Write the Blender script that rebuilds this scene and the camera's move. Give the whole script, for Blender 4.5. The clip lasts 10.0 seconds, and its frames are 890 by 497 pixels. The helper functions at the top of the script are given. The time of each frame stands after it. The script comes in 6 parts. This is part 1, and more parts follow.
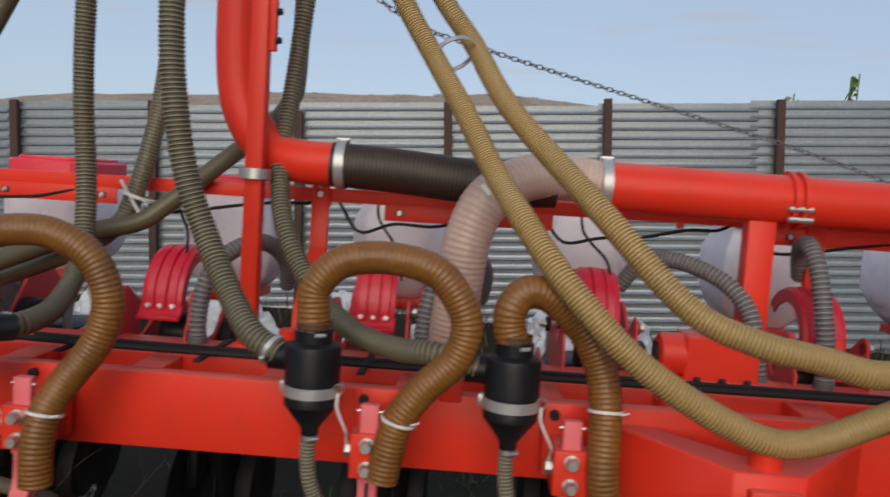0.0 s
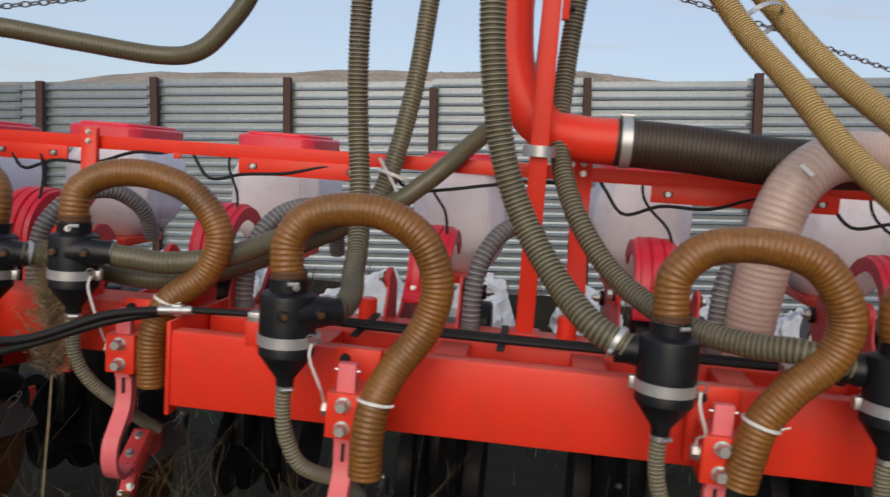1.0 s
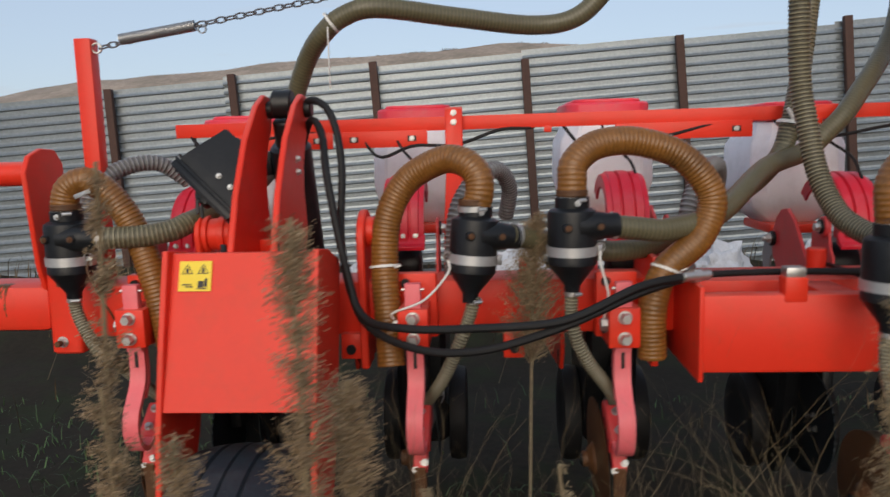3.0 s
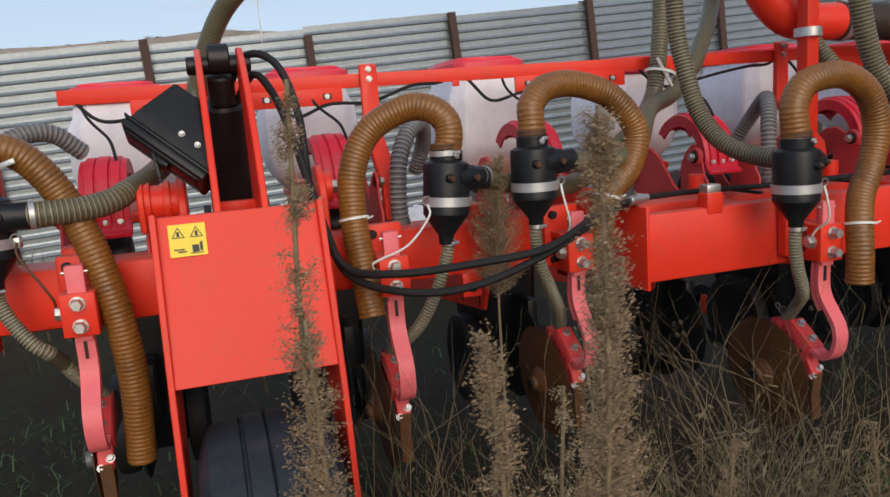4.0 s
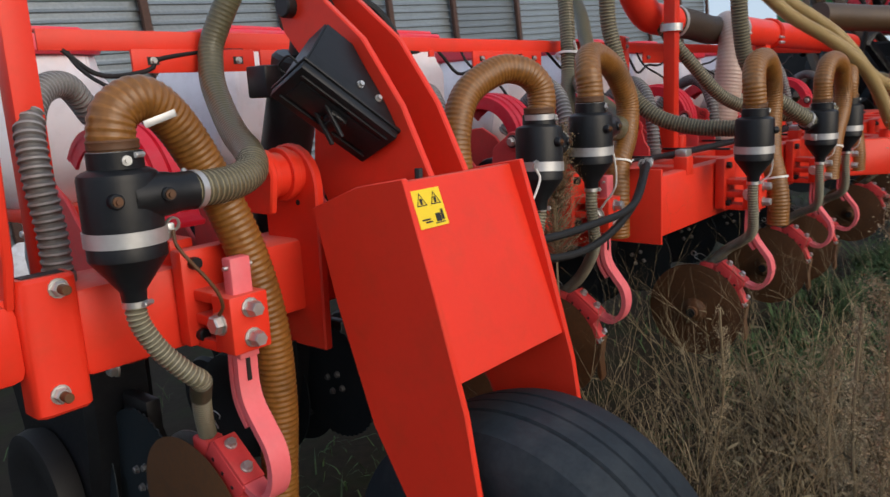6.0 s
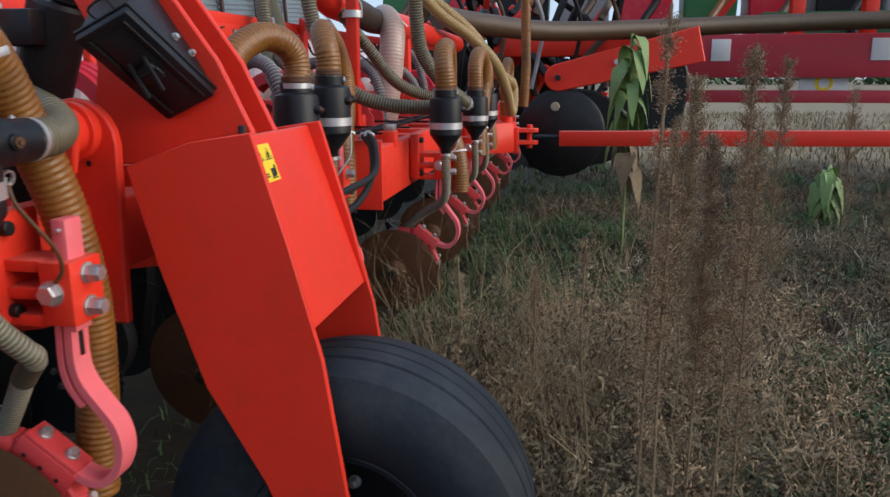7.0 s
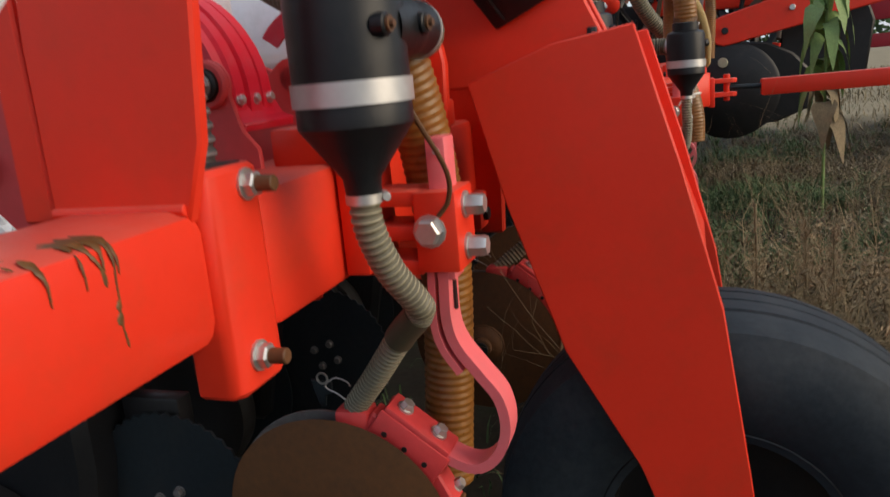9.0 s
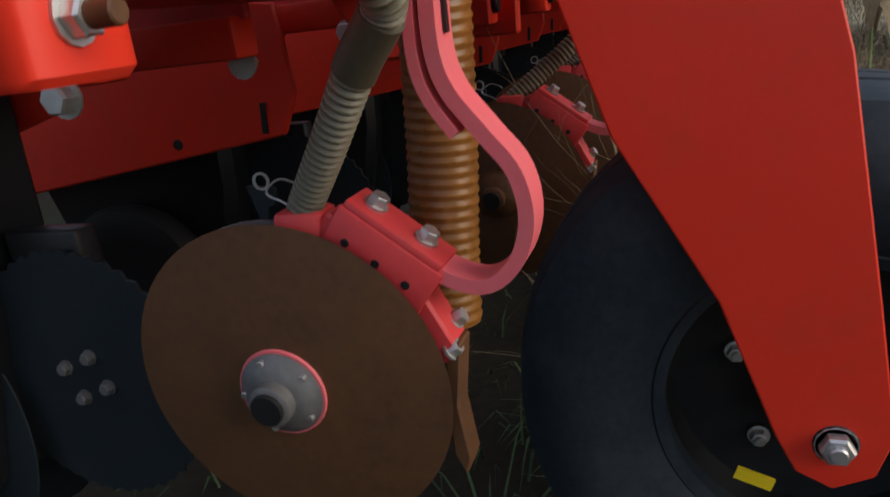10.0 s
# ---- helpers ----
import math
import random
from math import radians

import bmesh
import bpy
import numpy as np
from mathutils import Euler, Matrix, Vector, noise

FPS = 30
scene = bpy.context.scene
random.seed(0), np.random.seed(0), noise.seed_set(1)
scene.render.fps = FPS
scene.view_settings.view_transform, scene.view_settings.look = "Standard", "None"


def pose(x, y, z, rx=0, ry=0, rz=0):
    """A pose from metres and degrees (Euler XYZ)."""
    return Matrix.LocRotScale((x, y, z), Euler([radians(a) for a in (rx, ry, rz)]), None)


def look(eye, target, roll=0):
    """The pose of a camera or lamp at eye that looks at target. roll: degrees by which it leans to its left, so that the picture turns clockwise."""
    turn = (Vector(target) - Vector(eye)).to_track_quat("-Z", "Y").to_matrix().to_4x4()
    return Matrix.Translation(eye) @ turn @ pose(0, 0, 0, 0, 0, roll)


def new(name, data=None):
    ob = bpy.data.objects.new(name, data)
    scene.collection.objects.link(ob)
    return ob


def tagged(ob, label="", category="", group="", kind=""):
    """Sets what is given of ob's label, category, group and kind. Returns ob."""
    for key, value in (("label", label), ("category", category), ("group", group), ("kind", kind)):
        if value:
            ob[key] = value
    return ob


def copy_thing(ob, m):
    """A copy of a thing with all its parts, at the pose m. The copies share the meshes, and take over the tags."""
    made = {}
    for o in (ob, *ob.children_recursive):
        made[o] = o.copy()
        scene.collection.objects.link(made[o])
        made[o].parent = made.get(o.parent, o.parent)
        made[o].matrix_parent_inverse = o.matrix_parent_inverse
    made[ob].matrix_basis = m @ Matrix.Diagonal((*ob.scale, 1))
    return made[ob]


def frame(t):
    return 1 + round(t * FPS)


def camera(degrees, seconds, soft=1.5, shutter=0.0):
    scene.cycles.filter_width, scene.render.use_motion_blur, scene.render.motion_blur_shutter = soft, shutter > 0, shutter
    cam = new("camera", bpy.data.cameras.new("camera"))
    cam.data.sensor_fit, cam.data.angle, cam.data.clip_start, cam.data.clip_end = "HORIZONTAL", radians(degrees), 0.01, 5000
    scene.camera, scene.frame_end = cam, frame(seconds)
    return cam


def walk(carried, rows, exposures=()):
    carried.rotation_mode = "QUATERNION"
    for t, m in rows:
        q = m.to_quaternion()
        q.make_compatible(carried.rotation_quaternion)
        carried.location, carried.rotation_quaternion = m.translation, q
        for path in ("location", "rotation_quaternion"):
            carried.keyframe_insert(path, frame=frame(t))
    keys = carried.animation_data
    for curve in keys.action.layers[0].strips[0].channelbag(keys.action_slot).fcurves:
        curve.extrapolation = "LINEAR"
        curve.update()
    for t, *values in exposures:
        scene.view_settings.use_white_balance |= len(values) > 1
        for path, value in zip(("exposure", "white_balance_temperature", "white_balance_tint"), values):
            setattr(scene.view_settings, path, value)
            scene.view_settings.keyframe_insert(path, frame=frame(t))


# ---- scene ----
cam = camera(61.0, 10.0, shutter=0.3)
PATH = [
    (0, (1.528, -1.827, 1.601), (1.454, 0.165, 1.436), 3.8),
    (0.2, (1.396, -1.833, 1.609), (1.278, 0.152, 1.394), 3.7),
    (0.5, (1.188, -1.827, 1.592), (0.982, 0.149, 1.363), 4.0),
    (1, (0.899, -1.747, 1.561), (0.658, 0.224, 1.327), 4.1),
    (1.5, (0.53, -1.783, 1.511), (0.402, 0.196, 1.252), 3.7),
    (1.7, (0.411, -1.815, 1.559), (0.334, 0.17, 1.326), 3.0),
    (2, (0.245, -1.819, 1.592), (0.12, 0.165, 1.375), 1.9),
    (2.5, (-0.128, -1.8, 1.502), (-0.23, 0.18, 1.243), 0.0),
    (2.9, (-0.439, -1.834, 1.5), (-0.555, 0.142, 1.214), -1.2),
    (3, (-0.514, -1.833, 1.475), (-0.623, 0.145, 1.196), -1.4),
    (3.2, (-0.702, -1.878, 1.397), (-0.627, 0.107, 1.16), -1.9),
    (4.3, (-1.277, -1.743, 1.401), (-0.59, 0.098, 1.027), -4.3),
    (4.5, (-1.38, -1.653, 1.413), (-0.602, 0.152, 1.045), -4.1),
    (5, (-1.708, -1.428, 1.367), (-0.615, 0.207, 1.003), -2.6),
    (5.2, (-1.855, -1.341, 1.378), (-0.637, 0.193, 1.013), -1.6),
    (6.3, (-2.299, -0.892, 1.366), (-0.693, 0.223, 0.943), -1.9),
    (6.5, (-2.343, -0.819, 1.356), (-0.626, 0.11, 0.92), 0.1),
    (7, (-2.529, -0.673, 1.334), (-0.61, -0.334, 0.886), -0.1),
    (7.5, (-2.599, -0.583, 1.348), (-0.753, -0.001, 0.847), -6.1),
    (8, (-2.507, -0.421, 1.299), (-0.708, 0.327, 0.848), -7.1),
    (8.2, (-2.446, -0.356, 1.3), (-0.655, 0.418, 0.856), -6.0),
    (8.5, (-2.44, -0.275, 1.269), (-0.629, 0.464, 0.852), -5.3),
    (9, (-2.389, -0.18, 1.195), (-0.545, 0.444, 0.737), -5.2),
    (9.2, (-2.285, -0.148, 1.124), (-0.448, 0.475, 0.637), -5.4),
    (9.5, (-2.172, -0.105, 1.015), (-0.341, 0.484, 0.466), -5.5),
    (9.7, (-2.125, -0.093, 0.963), (-0.313, 0.508, 0.368), -6.2),
    (10, (-2.108, -0.089, 0.907), (-0.322, 0.573, 0.298), -6.9),
]
walk(cam, [(t, look(eye, target, roll)) for t, eye, target, roll in PATH], [(0, -0.14, 6900, 10), (1, 0.04, 7000, 10), (3, 0.02, 7000, 10), (4.5, 0.18, 6900, 10), (5, 0.22, 6900, 10), (6.5, 0.25, 7000, 10), (7, 0.35, 6500, 10), (7.5, 0.45, 6600, 10), (8.0, 0.40, 6900, 10), (8.5, 0.28, 7300, 10), (9.0, 0.36, 7700, 10), (9.5, 0.30, 7100, 10), (10, 0.2, 6900, 10)])

# ---- world, sun ----
world = bpy.data.worlds.new("evening_sky")
scene.world = world
world.use_nodes = True
wn, wl = world.node_tree.nodes, world.node_tree.links
sky = wn.new("ShaderNodeTexSky")
sky.sky_type, sky.sun_disc = "NISHITA", False
sky.sun_elevation, sky.sun_rotation = radians(23), radians(184)
sky.air_density, sky.dust_density, sky.ozone_density = 1.0, 0.7, 3.0
wn["Background"].inputs["Strength"].default_value = 0.115
pale = wn.new("ShaderNodeHueSaturation")
pale.inputs["Saturation"].default_value, pale.inputs["Value"].default_value = 0.78, 1.0
wl.new(sky.outputs[0], pale.inputs["Color"])
# thin level streaks of cloud
wco, wmap, wnoise, wramp, wmix = wn.new("ShaderNodeTexCoord"), wn.new("ShaderNodeMapping"), wn.new("ShaderNodeTexNoise"), wn.new("ShaderNodeValToRGB"), wn.new("ShaderNodeMixRGB")
wmap.inputs["Scale"].default_value = (2.2, 2.2, 26.0)
wnoise.inputs["Scale"].default_value, wnoise.inputs["Detail"].default_value = 1.3, 6
wramp.color_ramp.elements[0].position, wramp.color_ramp.elements[1].position = 0.56, 0.74
wramp.color_ramp.elements[1].color = (0.5, 0.5, 0.5, 1)
wmix.inputs[2].default_value = (4.6, 4.5, 4.9, 1)
wl.new(wco.outputs["Generated"], wmap.inputs["Vector"]), wl.new(wmap.outputs[0], wnoise.inputs["Vector"])
wl.new(wnoise.outputs["Fac"], wramp.inputs[0]), wl.new(wramp.outputs[0], wmix.inputs[0])
# a thin high veil evens the sky out
veil = wn.new("ShaderNodeMixRGB")
veil.inputs[0].default_value, veil.inputs[2].default_value = 0.6, (4.3, 5.6, 7.8, 1)
wl.new(pale.outputs[0], veil.inputs[1])
wl.new(veil.outputs[0], wmix.inputs[1]), wl.new(wmix.outputs[0], wn["Background"].inputs["Color"])

sun_data = bpy.data.lights.new("sun", "SUN")
sun_data.energy, sun_data.angle, sun_data.color = 2.0, radians(50), (1.0, 0.88, 0.74)
sun = new("sun", sun_data)
# low light falls from in front of the machine
sun.matrix_world = look((-0.5, -6.9, 3.0), (0, 0, 0))


# ---- materials ----
def material(name, color, rough=0.5, metal=0.0, vary=0.12, scale=8.0, fine=90.0, bump=0.08, dirt=None, dirt_amount=0.0, coat=0.0, spec=0.5, through_light=0.0, dust_sheen=None, island=0.0):
    """A painted, moulded or rusty surface: colour that varies at two scales, dirt in patches, fine relief."""
    m = bpy.data.materials.new(name)
    m.use_nodes = True
    n, l = m.node_tree.nodes, m.node_tree.links
    b = n["Principled BSDF"]
    co = n.new("ShaderNodeTexCoord")
    big, small = n.new("ShaderNodeTexNoise"), n.new("ShaderNodeTexNoise")
    for node, sc, detail in ((big, scale, 5), (small, fine, 3)):
        node.inputs["Scale"].default_value, node.inputs["Detail"].default_value = sc, detail
        l.new(co.outputs["Object"], node.inputs["Vector"])
    mix = n.new("ShaderNodeMixRGB")
    mix.inputs[1].default_value = (*[c * (1 - vary) for c in color], 1)
    mix.inputs[2].default_value = (*[min(1, c * (1 + vary)) for c in color], 1)
    l.new(big.outputs["Fac"], mix.inputs[0])
    mix2 = n.new("ShaderNodeMixRGB")
    mix2.blend_type = "OVERLAY"
    mix2.inputs[0].default_value = min(1.0, vary * 1.6)
    l.new(mix.outputs[0], mix2.inputs[1]), l.new(small.outputs["Fac"], mix2.inputs[2])
    out = mix2.outputs[0]
    if island:
        # every blade or tuft has a tone of its own
        own, tone = n.new("ShaderNodeNewGeometry"), n.new("ShaderNodeMapRange")
        tone.inputs["To Min"].default_value, tone.inputs["To Max"].default_value = 1 - island, 1 + island
        hsv = n.new("ShaderNodeHueSaturation")
        l.new(own.outputs["Random Per Island"], tone.inputs["Value"])
        l.new(tone.outputs[0], hsv.inputs["Value"]), l.new(out, hsv.inputs["Color"])
        out = hsv.outputs[0]
    if dirt:
        ramp = n.new("ShaderNodeValToRGB")
        ramp.color_ramp.elements[0].position, ramp.color_ramp.elements[1].position = 0.48, 0.72
        dn = n.new("ShaderNodeTexNoise")
        dn.inputs["Scale"].default_value, dn.inputs["Detail"].default_value, dn.inputs["Roughness"].default_value = scale * 1.7, 8, 0.65
        l.new(co.outputs["Object"], dn.inputs["Vector"]), l.new(dn.outputs["Fac"], ramp.inputs[0])
        amount = n.new("ShaderNodeMath")
        amount.operation = "MULTIPLY"
        amount.inputs[1].default_value = dirt_amount
        l.new(ramp.outputs[0], amount.inputs[0])
        dm = n.new("ShaderNodeMixRGB")
        dm.inputs[2].default_value = (*dirt, 1)
        l.new(amount.outputs[0], dm.inputs[0]), l.new(out, dm.inputs[1])
        out = dm.outputs[0]
    if dust_sheen:
        # settled dust plus a pale sky sheen, painted on faces that look up
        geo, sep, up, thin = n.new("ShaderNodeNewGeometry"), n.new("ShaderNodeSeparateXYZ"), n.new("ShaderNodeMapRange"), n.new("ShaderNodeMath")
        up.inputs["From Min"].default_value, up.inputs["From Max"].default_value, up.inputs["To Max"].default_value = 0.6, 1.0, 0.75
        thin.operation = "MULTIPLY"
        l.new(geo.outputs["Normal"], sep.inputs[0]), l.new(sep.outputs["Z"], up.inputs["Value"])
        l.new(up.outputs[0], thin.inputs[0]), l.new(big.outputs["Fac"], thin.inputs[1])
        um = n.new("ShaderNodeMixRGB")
        um.inputs[2].default_value = (*dust_sheen, 1)
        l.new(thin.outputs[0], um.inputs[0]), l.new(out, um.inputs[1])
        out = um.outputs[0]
    l.new(out, b.inputs["Base Color"])
    rr = n.new("ShaderNodeMapRange")
    rr.inputs["To Min"].default_value, rr.inputs["To Max"].default_value = max(0.02, rough - 0.09), min(1, rough + 0.09)
    l.new(small.outputs["Fac"], rr.inputs["Value"]), l.new(rr.outputs[0], b.inputs["Roughness"])
    b.inputs["Metallic"].default_value = metal
    b.inputs["Specular IOR Level"].default_value = spec
    b.inputs["Coat Weight"].default_value = coat
    if through_light:
        b.inputs["Subsurface Weight"].default_value = through_light
        b.inputs["Subsurface Radius"].default_value = (0.03, 0.03, 0.03)
    if bump:
        bp = n.new("ShaderNodeBump")
        bp.inputs["Strength"].default_value, bp.inputs["Distance"].default_value = bump, 0.003
        l.new(small.outputs["Fac"], bp.inputs["Height"]), l.new(bp.outputs[0], b.inputs["Normal"])
    return m


RED = material("red_paint", (0.77, 0.038, 0.018), 0.42, vary=0.06, bump=0.05, dirt=(0.46, 0.06, 0.025), dirt_amount=0.25, coat=0.0, spec=0.32, dust_sheen=(0.60, 0.20, 0.16))
FADED = material("faded_red_paint", (0.78, 0.145, 0.165), 0.5, vary=0.08, bump=0.06, dirt=(0.5, 0.2, 0.2), dirt_amount=0.3)
DULLRED = material("dull_red_paint", (0.66, 0.052, 0.055), 0.5, vary=0.1, bump=0.08, dirt=(0.30, 0.08, 0.06), dirt_amount=0.35)
HUB = material("dull_grey_hub", (0.15, 0.147, 0.147), 0.55, metal=0.3, vary=0.2, dirt=(0.2, 0.06, 0.05), dirt_amount=0.35)
OIL = material("brown_oil", (0.115, 0.052, 0.013), 0.5, vary=0.4, scale=60)
BEAMRED = material("dull_crimson_paint", (0.50, 0.028, 0.045), 0.5, vary=0.1, dirt=(0.25, 0.05, 0.05), dirt_amount=0.35)
LID = material("crimson_lid", (0.80, 0.045, 0.075), 0.4, vary=0.08, dirt=(0.6, 0.2, 0.2), dirt_amount=0.3)
CRIMSON = material("crimson_plastic", (0.62, 0.012, 0.035), 0.4, vary=0.07, dirt=(0.5, 0.18, 0.2), dirt_amount=0.25)
WHITE = material("milky_plastic", (0.86, 0.85, 0.90), 0.42, vary=0.05, dirt=(0.5, 0.49, 0.5), dirt_amount=0.3, through_light=0.25)
BLACK = material("black_plastic", (0.008, 0.009, 0.011), 0.42, vary=0.25, dirt=(0.03, 0.03, 0.03), dirt_amount=0.3, spec=0.32)
BLACKMETAL = material("black_metal", (0.010, 0.010, 0.011), 0.4, vary=0.25, dirt=(0.035, 0.03, 0.028), dirt_amount=0.3, spec=0.35)
RUBBER = material("black_rubber", (0.011, 0.011, 0.012), 0.6, vary=0.2, spec=0.3)
TYRE = material("dusty_tyre_rubber", (0.019, 0.026, 0.033), 0.58, vary=0.3, scale=5, dirt=(0.050, 0.058, 0.062), dirt_amount=0.6, bump=0.15, spec=0.25)
ZINC = material("zinc_steel", (0.58, 0.58, 0.57), 0.44, metal=0.9, vary=0.12, dirt=(0.3, 0.22, 0.15), dirt_amount=0.25)
BAND = material("bright_band", (0.50, 0.50, 0.50), 0.42, metal=0.6, vary=0.08)
RUST = material("rusty_steel", (0.100, 0.040, 0.013), 0.62, metal=0.0, vary=0.25, scale=5, dirt=(0.036, 0.019, 0.010), dirt_amount=0.6, bump=0.05)
RUSTPOST = material("rusty_post", (0.06, 0.028, 0.02), 0.8, vary=0.3, bump=0.3)
DARKSTEEL = material("dark_steel", (0.017, 0.025, 0.031), 0.55, metal=0.3, vary=0.25, dirt=(0.035, 0.035, 0.035), dirt_amount=0.5, spec=0.35)
CHAINSTEEL = material("chain_steel", (0.20, 0.205, 0.22), 0.5, metal=0.4, vary=0.25)
BROWN_RIB = material("brown_hose_rib", (0.25, 0.105, 0.022), 0.3, vary=0.25, scale=4, dirt=(0.075, 0.04, 0.014), dirt_amount=0.7)
BROWN_GROOVE = material("brown_hose_groove", (0.205, 0.084, 0.017), 0.4, vary=0.25, scale=4, dirt=(0.06, 0.03, 0.012), dirt_amount=0.7)
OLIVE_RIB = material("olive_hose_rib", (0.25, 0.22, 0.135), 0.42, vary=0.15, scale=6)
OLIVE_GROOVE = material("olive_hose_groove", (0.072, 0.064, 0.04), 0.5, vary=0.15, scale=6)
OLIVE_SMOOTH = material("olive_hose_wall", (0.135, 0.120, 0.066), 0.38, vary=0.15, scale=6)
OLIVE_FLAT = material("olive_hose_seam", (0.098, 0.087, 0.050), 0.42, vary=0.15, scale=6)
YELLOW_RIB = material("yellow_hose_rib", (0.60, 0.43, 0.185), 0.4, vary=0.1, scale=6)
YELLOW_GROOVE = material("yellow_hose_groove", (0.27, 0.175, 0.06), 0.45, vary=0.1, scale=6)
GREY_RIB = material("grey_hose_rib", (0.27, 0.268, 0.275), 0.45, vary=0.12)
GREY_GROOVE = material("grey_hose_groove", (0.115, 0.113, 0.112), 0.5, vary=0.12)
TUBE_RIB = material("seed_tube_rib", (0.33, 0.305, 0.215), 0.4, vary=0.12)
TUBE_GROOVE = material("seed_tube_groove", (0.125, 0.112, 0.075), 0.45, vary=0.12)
DARKHOSE_RIB = material("dark_hose_rib", (0.062, 0.036, 0.018), 0.5, vary=0.2, dirt=(0.09, 0.05, 0.02), dirt_amount=0.5)
DARKHOSE_GROOVE = material("dark_hose_groove", (0.022, 0.014, 0.010), 0.55, vary=0.2)
CLEAR_RIB = material("clear_hose_rib", (0.56, 0.42, 0.36), 0.3, vary=0.1, through_light=0.5)
CLEAR_GROOVE = material("clear_hose_groove", (0.51, 0.375, 0.315), 0.32, vary=0.1, through_light=0.5)
STRAP = material("white_strap", (0.72, 0.71, 0.68), 0.5, vary=0.08)
YELLOWLABEL = material("yellow_label", (0.85, 0.62, 0.02), 0.4, vary=0.04)
# print on labels; also flat black that paints the shade inside holes
INK_AND_HOLE_SHADE = material("black_ink_and_hole_shade", (0.01, 0.01, 0.01), 0.5)
BAG = material("white_sacks", (0.62, 0.63, 0.66), 0.6, vary=0.1, scale=14, dirt=(0.3, 0.28, 0.26), dirt_amount=0.4)
TANWEED = material("tan_weed", (0.295, 0.218, 0.126), 0.85, vary=0.3, scale=30, island=0.45, bump=0, through_light=0.3)
PALEWEED = material("pale_weed", (0.33, 0.255, 0.15), 0.85, vary=0.3, scale=30, island=0.35, bump=0)
DRYWEED = material("dry_weed", (0.255, 0.178, 0.104), 0.85, vary=0.3, scale=30, island=0.35, bump=0, through_light=0.3)
SHAG = material("shaggy_weed", (0.136, 0.110, 0.064), 0.9, vary=0.35, scale=12, island=0.5, bump=0)
DRYSTALK = material("dry_stalk", (0.20, 0.15, 0.085), 0.8, vary=0.25, scale=20)
STRAW = material("straw", (0.22, 0.175, 0.105), 0.8, vary=0.35, scale=4, island=0.6, bump=0)
DEADGRASS = material("dead_grass", (0.098, 0.070, 0.040), 0.85, vary=0.4, scale=4, island=0.6, bump=0)
PALESTRAW = material("pale_straw", (0.44, 0.385, 0.27), 0.7, vary=0.3, scale=4, island=0.5, bump=0)
GRASS = material("green_grass", (0.052, 0.100, 0.034), 0.7, vary=0.35, scale=5, island=0.4, bump=0)
SCRUB = material("dark_scrub", (0.17, 0.145, 0.115), 0.9, vary=0.3, scale=2, bump=0)
LEAF = material("corn_leaf", (0.16, 0.26, 0.08), 0.6, vary=0.3, scale=12)
GREENPAINT = material("green_paint", (0.03, 0.16, 0.05), 0.4, vary=0.1)


def fence_material():
    m = material("galvanised_sheet", (0.27, 0.305, 0.325), 0.34, metal=0.5, vary=0.16, scale=1.3, fine=40, dirt=(0.20, 0.235, 0.245), dirt_amount=0.6, bump=0.03)
    n, l = m.node_tree.nodes, m.node_tree.links
    b = n["Principled BSDF"]
    old = b.inputs["Base Color"].links[0].from_socket
    own, tone, hsv = n.new("ShaderNodeObjectInfo"), n.new("ShaderNodeMapRange"), n.new("ShaderNodeHueSaturation")
    tone.inputs["To Min"].default_value, tone.inputs["To Max"].default_value = 0.68, 1.06
    l.new(own.outputs["Random"], tone.inputs["Value"]), l.new(tone.outputs[0], hsv.inputs["Value"])
    l.new(old, hsv.inputs["Color"]), l.new(hsv.outputs[0], b.inputs["Base Color"])
    return m


GALV = fence_material()


def soil_material():
    m = material("soil", (0.026, 0.021, 0.015), 0.95, vary=0.35, scale=1.6, fine=28, dirt=(0.024, 0.034, 0.014), dirt_amount=0.85, bump=0.9, spec=0.2)
    # a pale stubble field begins some metres beyond the machine
    n, l = m.node_tree.nodes, m.node_tree.links
    b = n["Principled BSDF"]
    old = b.inputs["Base Color"].links[0].from_socket
    co, sep, edge, mix = n.new("ShaderNodeTexCoord"), n.new("ShaderNodeSeparateXYZ"), n.new("ShaderNodeMapRange"), n.new("ShaderNodeMixRGB")
    wob, add, wide, tone = n.new("ShaderNodeTexNoise"), n.new("ShaderNodeMath"), n.new("ShaderNodeTexNoise"), n.new("ShaderNodeMixRGB")
    wob.inputs["Scale"].default_value, wide.inputs["Scale"].default_value, wide.inputs["Detail"].default_value = 0.6, 1.3, 8
    add.operation = "MULTIPLY_ADD"
    add.inputs[1].default_value = 4.0
    edge.inputs["From Min"].default_value, edge.inputs["From Max"].default_value = 11.0, 13.0
    tone.inputs[1].default_value, tone.inputs[2].default_value = (0.20, 0.165, 0.105, 1), (0.33, 0.275, 0.185, 1)
    l.new(co.outputs["Object"], sep.inputs[0]), l.new(co.outputs["Object"], wob.inputs["Vector"]), l.new(co.outputs["Object"], wide.inputs["Vector"])
    l.new(wob.outputs["Fac"], add.inputs[0]), l.new(sep.outputs["X"], add.inputs[2]), l.new(add.outputs[0], edge.inputs["Value"])
    l.new(wide.outputs["Fac"], tone.inputs[0]), l.new(edge.outputs[0], mix.inputs[0]), l.new(old, mix.inputs[1]), l.new(tone.outputs[0], mix.inputs[2])
    l.new(mix.outputs[0], b.inputs["Base Color"])
    return m


SOIL = soil_material()
